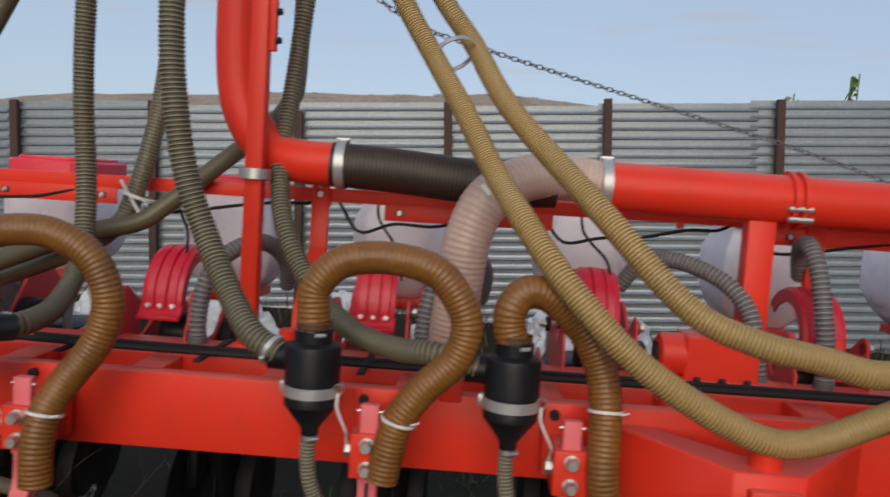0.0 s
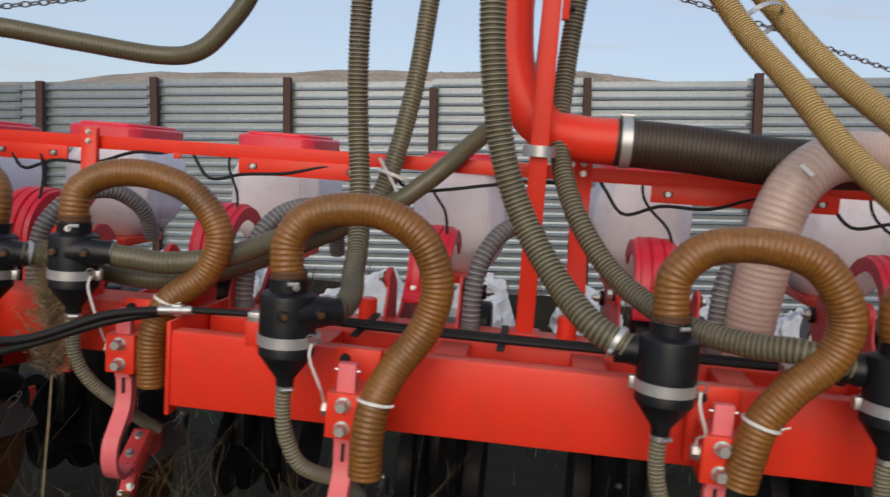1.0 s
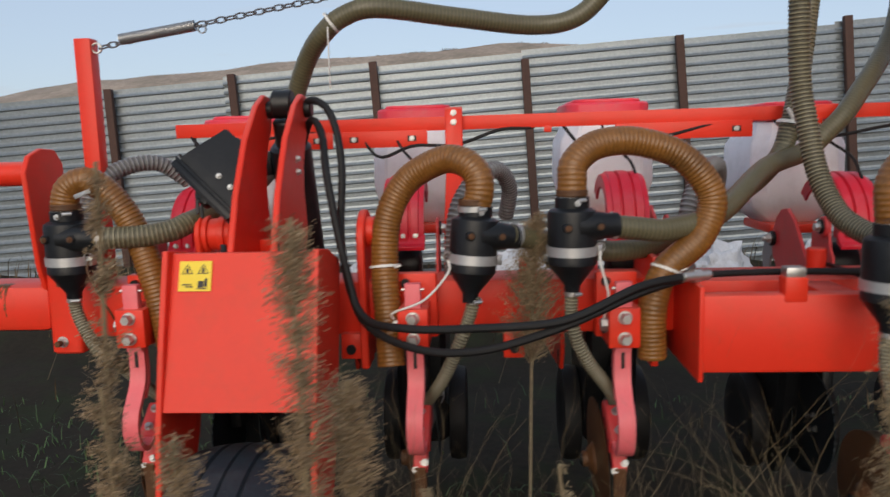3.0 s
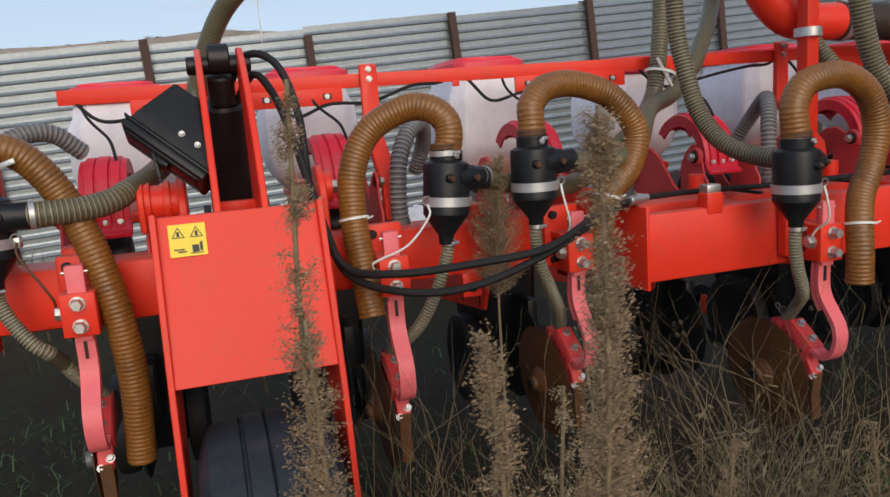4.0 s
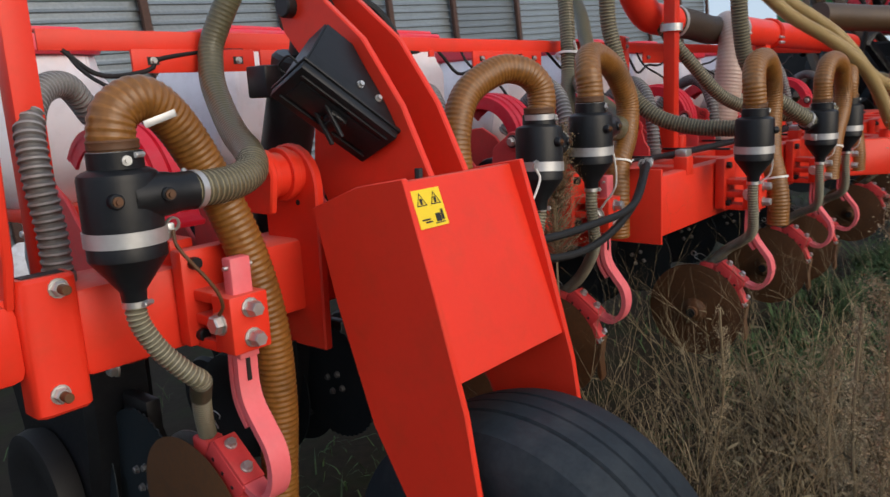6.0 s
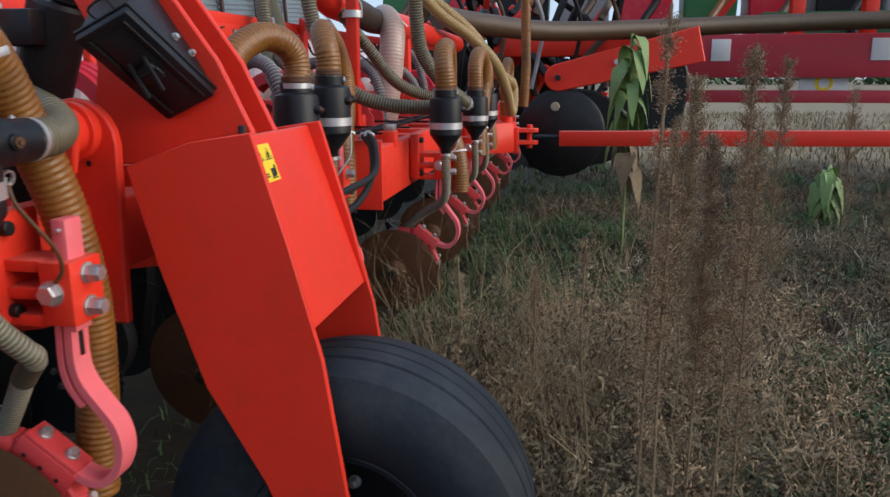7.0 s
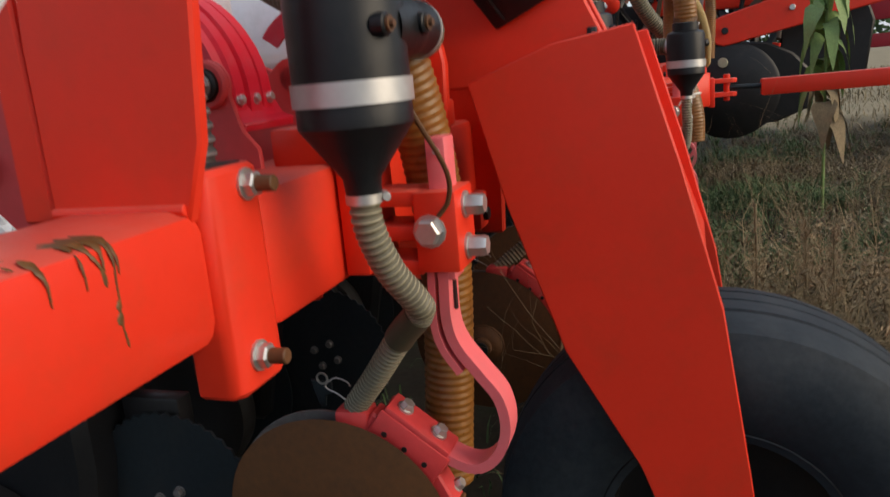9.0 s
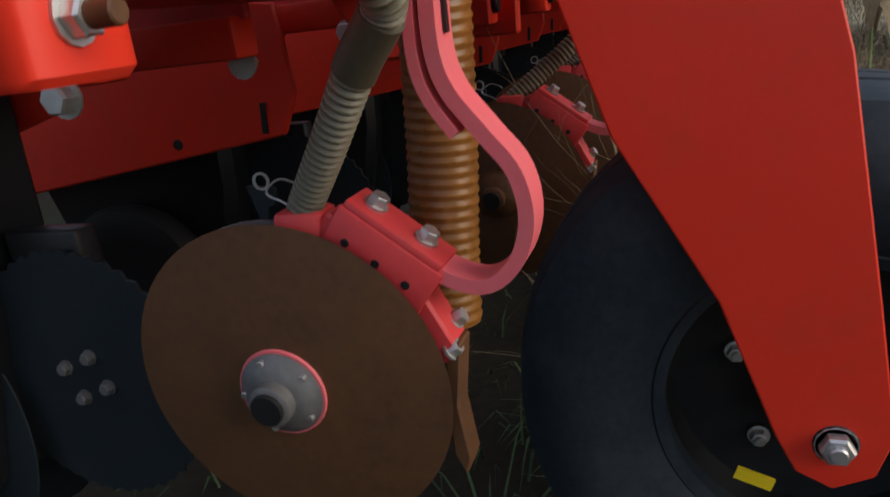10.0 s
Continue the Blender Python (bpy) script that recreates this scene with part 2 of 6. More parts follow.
HILL = material("dry_hill", (0.34, 0.265, 0.205), 0.95, vary=0.35, scale=0.09, fine=0.9, dirt=(0.17, 0.145, 0.10), dirt_amount=0.8, bump=0)

# ---- mesh helpers ----
ORIGIN = {}


def thing(name, at, label, category, group="", kind=""):
    ob = new(name)
    ob.empty_display_size = 0.05
    ob.location = at
    ORIGIN[ob] = Vector(at)
    return tagged(ob, label, category, group, kind)


def smooth_by_angle(me, limit=0.6):
    me.shade_smooth()
    me.set_sharp_from_angle(angle=limit)


def part(name, bm, material, parent, label="", smooth=True):
    """Links a bmesh, given in world metres, as one mesh object under a thing or a part."""
    at = ORIGIN[parent]
    bmesh.ops.translate(bm, verts=bm.verts, vec=-at)
    me = bpy.data.meshes.new(name)
    bm.to_mesh(me)
    bm.free()
    for m in material if isinstance(material, (list, tuple)) else (material,):
        me.materials.append(m)
    if smooth:
        smooth_by_angle(me)
    ob = new(name, me)
    ob.parent = parent
    ORIGIN[ob] = at
    return tagged(ob, label)


def structure(name, bm, material, label, category, smooth=True):
    me = bpy.data.meshes.new(name)
    bm.to_mesh(me)
    bm.free()
    for m in material if isinstance(material, (list, tuple)) else (material,):
        me.materials.append(m)
    if smooth:
        smooth_by_angle(me)
    return tagged(new(name, me), label, category, kind="structure")


def box(x0, x1, y0, y1, z0, z1, bevel=0.004, m=None, bm=None):
    own = bm is None
    b = bmesh.new()
    bmesh.ops.create_cube(b, size=1, matrix=Matrix.Translation(((x0 + x1) / 2, (y0 + y1) / 2, (z0 + z1) / 2)) @ Matrix.Diagonal((x1 - x0, y1 - y0, z1 - z0, 1)))
    if bevel:
        bmesh.ops.bevel(b, geom=b.edges[:], offset=bevel, segments=2, affect="EDGES", profile=0.5)
    if m is not None:
        bmesh.ops.transform(b, matrix=m, verts=b.verts)
    if own:
        return b
    return join(bm, b)


def join(bm, other):
    me = bpy.data.meshes.new("tmp")
    other.to_mesh(me)
    other.free()
    bm.from_mesh(me)
    bpy.data.meshes.remove(me)
    return bm


def prism(points, axis, a, b, bevel=0.003, m=None):
    """A polygon, drawn in the two other axes, pushed from a to b along an axis."""
    bm = bmesh.new()
    put = {"x": lambda p, h: (h, p[0], p[1]), "y": lambda p, h: (p[0], h, p[1]), "z": lambda p, h: (p[0], p[1], h)}[axis]
    low = [bm.verts.new(put(p, a)) for p in points]
    high = [bm.verts.new(put(p, b)) for p in points]
    bm.faces.new(low), bm.faces.new(high[::-1])
    n = len(points)
    for i in range(n):
        bm.faces.new((low[i], high[i], high[(i + 1) % n], low[(i + 1) % n]))
    bmesh.ops.recalc_face_normals(bm, faces=bm.faces)
    if bevel:
        sharp = [e for e in bm.edges if len(e.link_faces) == 2 and e.calc_face_angle() > 0.5]
        bmesh.ops.bevel(bm, geom=sharp, offset=bevel, segments=1, affect="EDGES")
    if m is not None:
        bmesh.ops.transform(bm, matrix=m, verts=bm.verts)
    return bm


def lathe(profile, at, direction=(0, 0, 1), seg=24, bm=None, closed=True):
    """A profile of (radius, height) turned about an axis that starts at a point."""
    bm = bm or bmesh.new()
    turn = Vector(direction).to_track_quat("Z", "Y").to_matrix().to_4x4()
    m = Matrix.Translation(at) @ turn
    rings = []
    for r, h in profile:
        rings.append([bm.verts.new(m @ Vector((r * math.cos(2 * math.pi * k / seg), r * math.sin(2 * math.pi * k / seg), h))) for k in range(seg)])
    faces = []
    for a, b in zip(rings, rings[1:]):
        for k in range(seg):
            faces.append(bm.faces.new((a[k], a[(k + 1) % seg], b[(k + 1) % seg], b[k])))
    if closed:
        faces.append(bm.faces.new(rings[0][::-1])), faces.append(bm.faces.new(rings[-1]))
    return bm


def cylinder(a, b, r, seg=16, bm=None, chamfer=0.15):
    a, b = Vector(a), Vector(b)
    h = (b - a).length
    c = min(r, h) * chamfer
    return lathe([(r - c, 0), (r, c), (r, h - c), (r - c, h)], a, b - a, seg, bm)


def hexhead(at, direction, r=0.015, h=0.012, shank=0.0, bm=None):
    """A bolt: washer, six-sided head and, where it sticks out, its threaded end."""
    bm = bm or bmesh.new()
    lathe([(r * 1.25, 0), (r * 1.25, 0.003)], at, direction, 12, bm)
    d = Vector(direction).normalized()
    lathe([(r, 0), (r, h * 0.8), (r * 0.85, h)], Vector(at) + d * 0.003, direction, 6, bm)
    if shank:
        lathe([(r * 0.55, 0), (r * 0.55, shank), (r * 0.45, shank + 0.002)], Vector(at) + d * h, direction, 10, bm)
    return bm


def glide(points, step):
    """Even points along a smooth curve through the given ones."""
    p = [Vector(q) for q in points]
    p = [2 * p[0] - p[1]] + p + [2 * p[-1] - p[-2]]
    fine = []
    for a, b, c, d in zip(p, p[1:], p[2:], p[3:]):
        for k in range(24):
            t = k / 24
            fine.append(0.5 * ((2 * b) + (c - a) * t + (2 * a - 5 * b + 4 * c - d) * t * t + (3 * b - a - 3 * c + d) * t ** 3))
    fine.append(p[-2])
    lengths = np.cumsum([0] + [(b - a).length for a, b in zip(fine, fine[1:])])
    total = lengths[-1]
    count = max(2, int(round(total / step)))
    at = np.linspace(0, total, count + 1)
    xyz = np.array([tuple(v) for v in fine])
    return [Vector(v) for v in np.stack([np.interp(at, lengths, xyz[:, k]) for k in range(3)], 1)]


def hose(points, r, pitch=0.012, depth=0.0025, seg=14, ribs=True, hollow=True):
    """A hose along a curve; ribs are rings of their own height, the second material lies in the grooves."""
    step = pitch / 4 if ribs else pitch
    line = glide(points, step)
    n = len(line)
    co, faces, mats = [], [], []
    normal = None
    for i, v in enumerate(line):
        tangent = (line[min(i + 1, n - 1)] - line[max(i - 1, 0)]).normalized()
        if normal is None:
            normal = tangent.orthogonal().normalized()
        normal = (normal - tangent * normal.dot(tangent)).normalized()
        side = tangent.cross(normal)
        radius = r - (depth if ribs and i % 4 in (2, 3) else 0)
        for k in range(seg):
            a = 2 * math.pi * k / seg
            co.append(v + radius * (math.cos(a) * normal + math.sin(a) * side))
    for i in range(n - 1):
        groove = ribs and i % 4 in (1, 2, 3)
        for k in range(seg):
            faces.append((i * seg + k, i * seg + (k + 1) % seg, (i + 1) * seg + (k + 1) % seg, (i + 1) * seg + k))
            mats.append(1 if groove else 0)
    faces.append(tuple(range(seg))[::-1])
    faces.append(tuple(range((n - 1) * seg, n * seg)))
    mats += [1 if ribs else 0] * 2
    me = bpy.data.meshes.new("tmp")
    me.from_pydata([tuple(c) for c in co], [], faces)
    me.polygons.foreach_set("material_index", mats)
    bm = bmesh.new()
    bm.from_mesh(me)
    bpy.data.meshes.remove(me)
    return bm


def ring(at, direction, r, width=0.012, thick=0.002, seg=24):
    """A clamp band round a hose."""
    h = width / 2
    return lathe([(r, -h), (r + thick, -h), (r + thick, h), (r, h)], at, direction, seg, closed=False)


def clamp(parent, at, direction, r, width=0.012, material=None, label="bright hose clamp"):
    bm = ring(at, direction, r, width)
    d = Vector(direction).normalized()
    out = d.orthogonal().normalized()
    if abs(d.z) > 0.7:
        out = Vector((0.5, -0.85, 0)).normalized()
    join(bm, cylinder(Vector(at) + out * (r + 0.004) - out.cross(d) * 0.012, Vector(at) + out * (r + 0.004) + out.cross(d) * 0.012, 0.005, 8))
    return part("hose_clamp", bm, material or BAND, parent, label)

# ---- ground, hills, fence ----
def ground_z(x, y):
    """The lie of the land: small bumps, and a bank of earth heaped up towards the fence."""
    bump = 0.05 * noise.fractal(Vector((x * 0.8, y * 0.8, 0)), 0.9, 2.0, 4) if max(abs(x), abs(y)) < 12 else 0
    u = min(1.0, max(0.0, (y - 3.2) / 1.3))
    return bump - 0.03 + (0.40 + 0.14 * noise.noise(Vector((x * 0.5, 3.0, 0)))) * u * u * (3 - 2 * u)


def ground():
    xs = sorted(set([-260, -120, -60, -30, -16] + [round(-9 + 0.18 * k, 3) for k in range(101)] + [11, 14, 18, 26, 40, 70, 130, 260]))
    ys = sorted(set([-260, -120, -60, -30, -16, -10] + [round(-6 + 0.18 * k, 3) for k in range(70)] + [8, 10, 14, 20, 30, 60, 130, 300]))
    bm = bmesh.new()
    grid = {}
    for i, x in enumerate(xs):
        for j, y in enumerate(ys):
            grid[i, j] = bm.verts.new((x, y, ground_z(x, y)))
    for i in range(len(xs) - 1):
        for j in range(len(ys) - 1):
            bm.faces.new((grid[i, j], grid[i + 1, j], grid[i + 1, j + 1], grid[i, j + 1]))
    return structure("ground", bm, SOIL, "dark trodden soil with dry grass and green patches", "ground")


ground()


def ridge(x):
    """How high the hills rise above their foot."""
    rise = np.interp(math.degrees(math.atan2(x, 200)), (-60, -36, -24, -17, -14, -4, 2, 8, 13, 30, 60), (2.4, 3.5, 5.0, 5.4, 6.15, 6.65, 7.05, 6.65, 5.2, 3.5, 3.0))
    return 2.5 + 200 * math.tan(radians(rise))


def hills():
    """A long low ridge of dry hills behind the fence."""
    bm = bmesh.new()
    rows = []
    for j, (dist, k) in enumerate(((110, 0.0), (135, 0.45), (165, 0.85), (200, 1.0), (240, 0.9))):
        row = []
        for i in range(90):
            x = -330 + i * 7.4
            h = ridge(x) + 0.8 * noise.fractal(Vector((x * 0.06, j * 0.7, 3)), 0.8, 2.0, 5)
            row.append(bm.verts.new((x, dist + 10 * noise.noise(Vector((x * 0.02, 5, j))), -1 + k * h)))
        rows.append(row)
    for a, b in zip(rows, rows[1:]):
        for i in range(89):
            bm.faces.new((a[i], a[i + 1], b[i + 1], b[i]))
    ob = structure("backdrop", bm, HILL, "long ridge of dry brown hills behind the fence", "hills")
    return ob


hills()


def hill_scrub():
    """Dark scrub in loose groups along the top of the hills."""
    rnd = random.Random(61)
    co, faces = [], []
    for _ in range(150):
        group = rnd.choice((-92, -70, -41, -24, -9, 8, 21, 38, 60))
        x, k = group + rnd.gauss(0, 5.5), rnd.uniform(0.86, 1.0)
        foot = Vector((x, 165 + 35 * (k - 0.85) / 0.15, -1 + k * ridge(x) - 1.1))
        size = rnd.uniform(0.35, 0.9)
        for _ in range(26):
            c = foot + Vector((rnd.gauss(0, 0.6), rnd.gauss(0, 0.6), rnd.uniform(0, 1.5))) * size
            u = Vector((rnd.uniform(-1, 1), rnd.uniform(-1, 1), rnd.uniform(-1, 1))).normalized() * 0.3 * size
            v = u.orthogonal().normalized() * 0.26 * size
            i = len(co)
            co.extend([c - u, c + v, c + u, c - v])
            faces.append((i, i + 1, i + 2, i + 3))
    me = bpy.data.meshes.new("hill_scrub")
    me.from_pydata([tuple(c) for c in co], [], faces)
    me.materials.append(SCRUB)
    tagged(new("hill_scrub", me), "dark scrub in groups along the far hills", "scrub", kind="stuff")


hill_scrub()

# the fence stands a little askew to the machine and leans back
FENCE = pose(1.377, 5.04, 0.0104, -2.5, -3.6, 0.2)
POST_SHIFT = {-4: (0.26, 0.0), -3: (0.09, 0.0), -1: (-0.03, -0.09), 1: (0.05, 0.0), 2: (0.19, 0.0)}
FENCE_TOP = 2.35


def fence():
    span, pitch, depth = 1.37, 0.083, 0.020
    base = thing("fence", (0, 0, 0), "corrugated galvanised sheet fence on rusty brown posts", "fence", kind="structure")
    sheet_data = None
    for k in range(-9, 9):
        x0 = k * span
        if sheet_data is None:
            bm = bmesh.new()
            last = None
            # narrow ribs stand proud of wide level valleys; front skin and back skin
            profile = [(k + f, y) for k in range(int(FENCE_TOP / pitch)) for f, y in ((0.0, 0.9), (0.42, 1), (0.62, 0.75), (0.80, 0.15), (0.87, 0.0), (0.93, 0.15))]
            for f, y in profile:
                z, y = FENCE_TOP - f * pitch, y * depth
                row = [bm.verts.new((x, y + back, z)) for x, back in ((-0.03, 0), (span * 0.33, 0), (span * 0.66, 0), (span + 0.03, 0), (span + 0.03, 0.003), (-0.03, 0.003))]
                if last:
                    for i in range(6):
                        bm.faces.new((last[i], row[i], row[(i + 1) % 6], last[(i + 1) % 6]))
                else:
                    bm.faces.new(row)
                last = row
            bm.faces.new(last[::-1])
            bmesh.ops.recalc_face_normals(bm, faces=bm.faces)
            ob = part("sheet", bm, GALV, base, smooth=False)
            sheet_data = ob.data
        else:
            ob = new("sheet", sheet_data)
            ob.parent = base
        ob.matrix_basis = pose(x0, 0.006 * (k % 3 - 1), 0.012 * ((k * 7) % 5 - 2), 0.0, 0.0, 0.02 * ((k * 5) % 3 - 1))
    post_data = None
    for k in range(-9, 10):
        if post_data is None:
            bm = box(-0.035, 0.035, -0.075, -0.02, -0.2, FENCE_TOP + 0.01, 0.004)
            ob = part("post", bm, RUSTPOST, base)
            post_data = ob.data
        else:
            ob = new("post", post_data)
            ob.parent = base
        along, up = POST_SHIFT.get(k, (0.0, 0.0))
        ob.matrix_basis = pose(k * span + along, 0, up + 0.01 * ((k * 3) % 4 - 1), 0, 0.5 * ((k * 7) % 3 - 1), 0)
    base.matrix_basis = FENCE
    return base


fence()


# ---- the machine: frame ----
def main_toolbar():
    t = thing("main_toolbar", (1.5, 0.2, 0.99), "glossy red steel main toolbar, a ladder frame with open bays", "toolbar")
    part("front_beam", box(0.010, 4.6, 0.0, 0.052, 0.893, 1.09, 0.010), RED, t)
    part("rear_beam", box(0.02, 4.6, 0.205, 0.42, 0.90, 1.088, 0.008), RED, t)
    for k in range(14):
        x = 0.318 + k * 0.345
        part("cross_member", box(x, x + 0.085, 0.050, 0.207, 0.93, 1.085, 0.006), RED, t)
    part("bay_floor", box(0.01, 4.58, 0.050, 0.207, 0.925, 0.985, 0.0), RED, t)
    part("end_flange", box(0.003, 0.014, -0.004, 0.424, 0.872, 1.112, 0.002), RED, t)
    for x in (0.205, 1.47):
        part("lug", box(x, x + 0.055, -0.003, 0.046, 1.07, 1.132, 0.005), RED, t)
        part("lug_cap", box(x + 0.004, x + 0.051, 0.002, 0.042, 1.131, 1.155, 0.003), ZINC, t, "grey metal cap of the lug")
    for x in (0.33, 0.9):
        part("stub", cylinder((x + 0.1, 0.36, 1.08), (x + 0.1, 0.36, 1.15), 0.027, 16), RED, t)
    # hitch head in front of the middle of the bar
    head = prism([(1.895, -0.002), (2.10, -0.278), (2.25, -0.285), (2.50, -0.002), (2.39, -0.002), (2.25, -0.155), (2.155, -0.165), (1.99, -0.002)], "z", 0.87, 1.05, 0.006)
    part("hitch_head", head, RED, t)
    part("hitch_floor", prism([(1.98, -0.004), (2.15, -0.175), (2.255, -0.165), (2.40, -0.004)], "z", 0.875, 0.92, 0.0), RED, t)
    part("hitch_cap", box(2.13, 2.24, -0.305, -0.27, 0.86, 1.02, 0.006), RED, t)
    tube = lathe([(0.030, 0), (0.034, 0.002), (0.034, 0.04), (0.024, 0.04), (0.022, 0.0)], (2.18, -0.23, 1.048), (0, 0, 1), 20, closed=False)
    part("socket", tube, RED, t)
    return t


def bar_motor():
    t = thing("hydraulic_motor", (2.2, 0.36, 1.09), "red hydraulic motor in a box housing standing on the toolbar", "motor")
    part("housing", prism([(2.15, 1.088), (2.36, 1.088), (2.36, 1.185), (2.32, 1.222), (2.15, 1.222)], "y", 0.31, 0.43, 0.006), RED, t)
    drum = part("drum", lathe([(0.0, 0.0), (0.05, 0.0), (0.060, 0.006), (0.062, 0.014), (0.062, 0.075), (0.0, 0.075)], (2.082, 0.37, 1.158), (1, 0, 0), 28, closed=False), RED, t)
    part("drum_face", cylinder((2.083, 0.37, 1.158), (2.075, 0.37, 1.158), 0.034, 20), BLACK, drum, "black face of the drum")
    part("base_plate", box(2.05, 2.42, 0.27, 0.45, 1.086, 1.10, 0.003), RED, t)
    for x in (2.18, 2.25, 2.32):
        part("bolt", hexhead((x, 0.285, 1.10), (0, 0, 1), 0.010, 0.010), DARKSTEEL, t)
    return t


bar_motor()


def wing_toolbar():
    t = thing("wing_toolbar", (-0.8, 0.3, 1.01), "red box-section wing toolbar hinged to the main bar", "toolbar")
    part("beam", box(-1.70, 0.02, 0.253, 0.41, 0.935, 1.092, 0.014), RED, t)
    part("hinge_plate", box(-0.075, -0.055, 0.17, 0.42, 0.86, 1.16, 0.004), RED, t)
    for x in (-1.52, -1.0, -0.42):
        part("lug", box(x, x + 0.05, 0.26, 0.34, 1.09, 1.14, 0.006), RED, t)
    for x in (-0.47, -0.93):
        part("bracket", box(x, x + 0.06, 0.23, 0.27, 0.87, 0.945, 0.006), RED, t)
        part("bracket_bolt", cylinder((x + 0.03, 0.22, 0.90), (x + 0.03, 0.24, 0.90), 0.014, 12), BLACK, t)
    return t


def outer_toolbar():
    t = thing("outer_toolbar", (-2.4, 0.33, 1.02), "thick red outer toolbar with rust-brown oil drips", "toolbar")
    part("beam", box(-3.9, -1.785, 0.258, 0.42, 0.952, 1.09, 0.024), RED, t)
    sleeve = prism([(-1.790, 0.262), (-1.776, 0.25), (-1.706, 0.25), (-1.692, 0.262), (-1.692, 0.305), (-1.790, 0.305)], "z", 0.888, 1.122, 0.006)
    part("sleeve", sleeve, RED, t)
    # thin black slab paints the shade of the sleeve's opening
    part("slot", box(-1.775, -1.708, 0.266, 0.294, 1.1215, 1.1235, 0.0), INK_AND_HOLE_SHADE, t, "sleeve opening, its shade painted black")
    for x, z in ((-1.728, 1.101), (-1.75, 0.925)):
        part("clamp_bolt", hexhead((x, 0.25, z), (0, -1, 0), 0.0135, 0.012), ZINC, t, "zinc nut")
        part("bolt_end", cylinder((x, 0.238, z), (x, 0.216, z), 0.0085, 12), RUST, t, "rusty threaded bolt end")
    plate = prism([(0.266, 1.075), (0.240, 1.15), (0.226, 1.28), (0.212, 1.42), (0.24, 1.465), (0.30, 1.485), (0.37, 1.48), (0.405, 1.44), (0.42, 1.25), (0.422, 1.085)], "x", -1.806, -1.790, 0.003)
    part("upright_plate", plate, RED, t)
    part("weld_bead", cylinder((-1.806, 0.266, 1.090), (-1.806, 0.42, 1.090), 0.006, 10), RED, t)
    part("rear_gusset", prism([(0.425, 1.08), (0.425, 1.30), (0.462, 1.27), (0.465, 1.08)], "x", -1.803, -1.792, 0.003), RED, t)
    part("cross_tube", cylinder((-2.6, 0.35, 1.412), (-1.80, 0.35, 1.412), 0.036, 24), RED, t)
    # oil that ran over the rounded top edge: thin films that follow top, rounding and front
    films = [
        ((-1.949, -0.016, 0.001), (-1.946, -0.006, 0.005), (-1.945, 0.006, 0.004), (-1.9455, 0.016, 0.001)),
        ((-1.940, -0.024, 0.001), (-1.936, -0.012, 0.007), (-1.935, 0.004, 0.006), (-1.935, 0.020, 0.0022), (-1.931, 0.034, 0.0015), (-1.9295, 0.040, 0.0022), (-1.9285, 0.047, 0.0026), (-1.928, 0.052, 0.0004)),
        ((-1.922, -0.026, 0.001), (-1.924, -0.014, 0.008), (-1.923, 0.002, 0.009), (-1.922, 0.014, 0.006), (-1.924, 0.022, 0.0016), (-1.928, 0.034, 0.0012), (-1.928, 0.040, 0.0004)),
        ((-1.912, -0.020, 0.001), (-1.913, -0.006, 0.006), (-1.913, 0.010, 0.005), (-1.915, 0.018, 0.0022), (-1.9165, 0.032, 0.0014), (-1.918, 0.050, 0.0010), (-1.9185, 0.064, 0.0010), (-1.920, 0.068, 0.0034), (-1.920, 0.071, 0.0030), (-1.920, 0.074, 0.0010), (-1.921, 0.078, 0.0038), (-1.921, 0.083, 0.0034), (-1.920, 0.086, 0.0009), (-1.9185, 0.096, 0.0011), (-1.918, 0.102, 0.0016), (-1.9175, 0.106, 0.0003)),
        ((-1.911, 0.014, 0.0010), (-1.912, 0.026, 0.0018), (-1.913, 0.038, 0.0012), (-1.9135, 0.046, 0.0003)),
        ((-1.947, 0.018, 0.0005), (-1.948, 0.028, 0.0014), (-1.949, 0.040, 0.0010), (-1.949, 0.050, 0.0003)),
        ((-1.987, 0.006, 0.0020), (-1.986, 0.012, 0.0050), (-1.985, 0.022, 0.0036), (-1.984, 0.030, 0.0013), (-1.984, 0.042, 0.0011), (-1.984, 0.052, 0.0003)),
        ((-2.004, 0.008, 0.0004), (-2.002, 0.012, 0.0018), (-2.000, 0.016, 0.0004)),
        ((-1.998, -0.012, 0.0005), (-1.993, -0.009, 0.0028), (-1.988, -0.006, 0.0005)),
    ]
    rnd = random.Random(4)
    arc = 0.024 * math.pi / 2

    def over_edge(x, run, lift):
        if run < 0:
            return (x, 0.282 - run, 1.090 + lift)
        if run > arc:
            return (x, 0.258 - lift, 1.066 - (run - arc))
        q = run / 0.024
        return (x, 0.282 - (0.024 + lift) * math.sin(q), 1.066 + (0.024 + lift) * math.cos(q))

    for n, film_rows in enumerate(films):
        bm = bmesh.new()
        rows = []
        for (xa, sa, wa), (xb, sb, wb) in zip(film_rows, film_rows[1:]):
            for i in range(5):
                f = i / 5
                w = (wa + (wb - wa) * f) * rnd.uniform(0.75, 1.25)
                x, run, lift = xa + (xb - xa) * f + rnd.uniform(-0.0004, 0.0004), sa + (sb - sa) * f, 0.0006 + 0.00012 * n
                rows.append([bm.verts.new(over_edge(x + k * w, run, lift + h)) for k, h in ((-1, -0.0007), (-0.5, 0.0), (0.5, 0.0), (1, -0.0007))])
        for ra, rb in zip(rows, rows[1:]):
            for k in range(3):
                bm.faces.new((ra[k], rb[k], rb[k + 1], ra[k + 1]))
        part("oil_run", bm, OIL, t, "dark brown run of dried oil")
    return t


main_toolbar()
wing_toolbar()
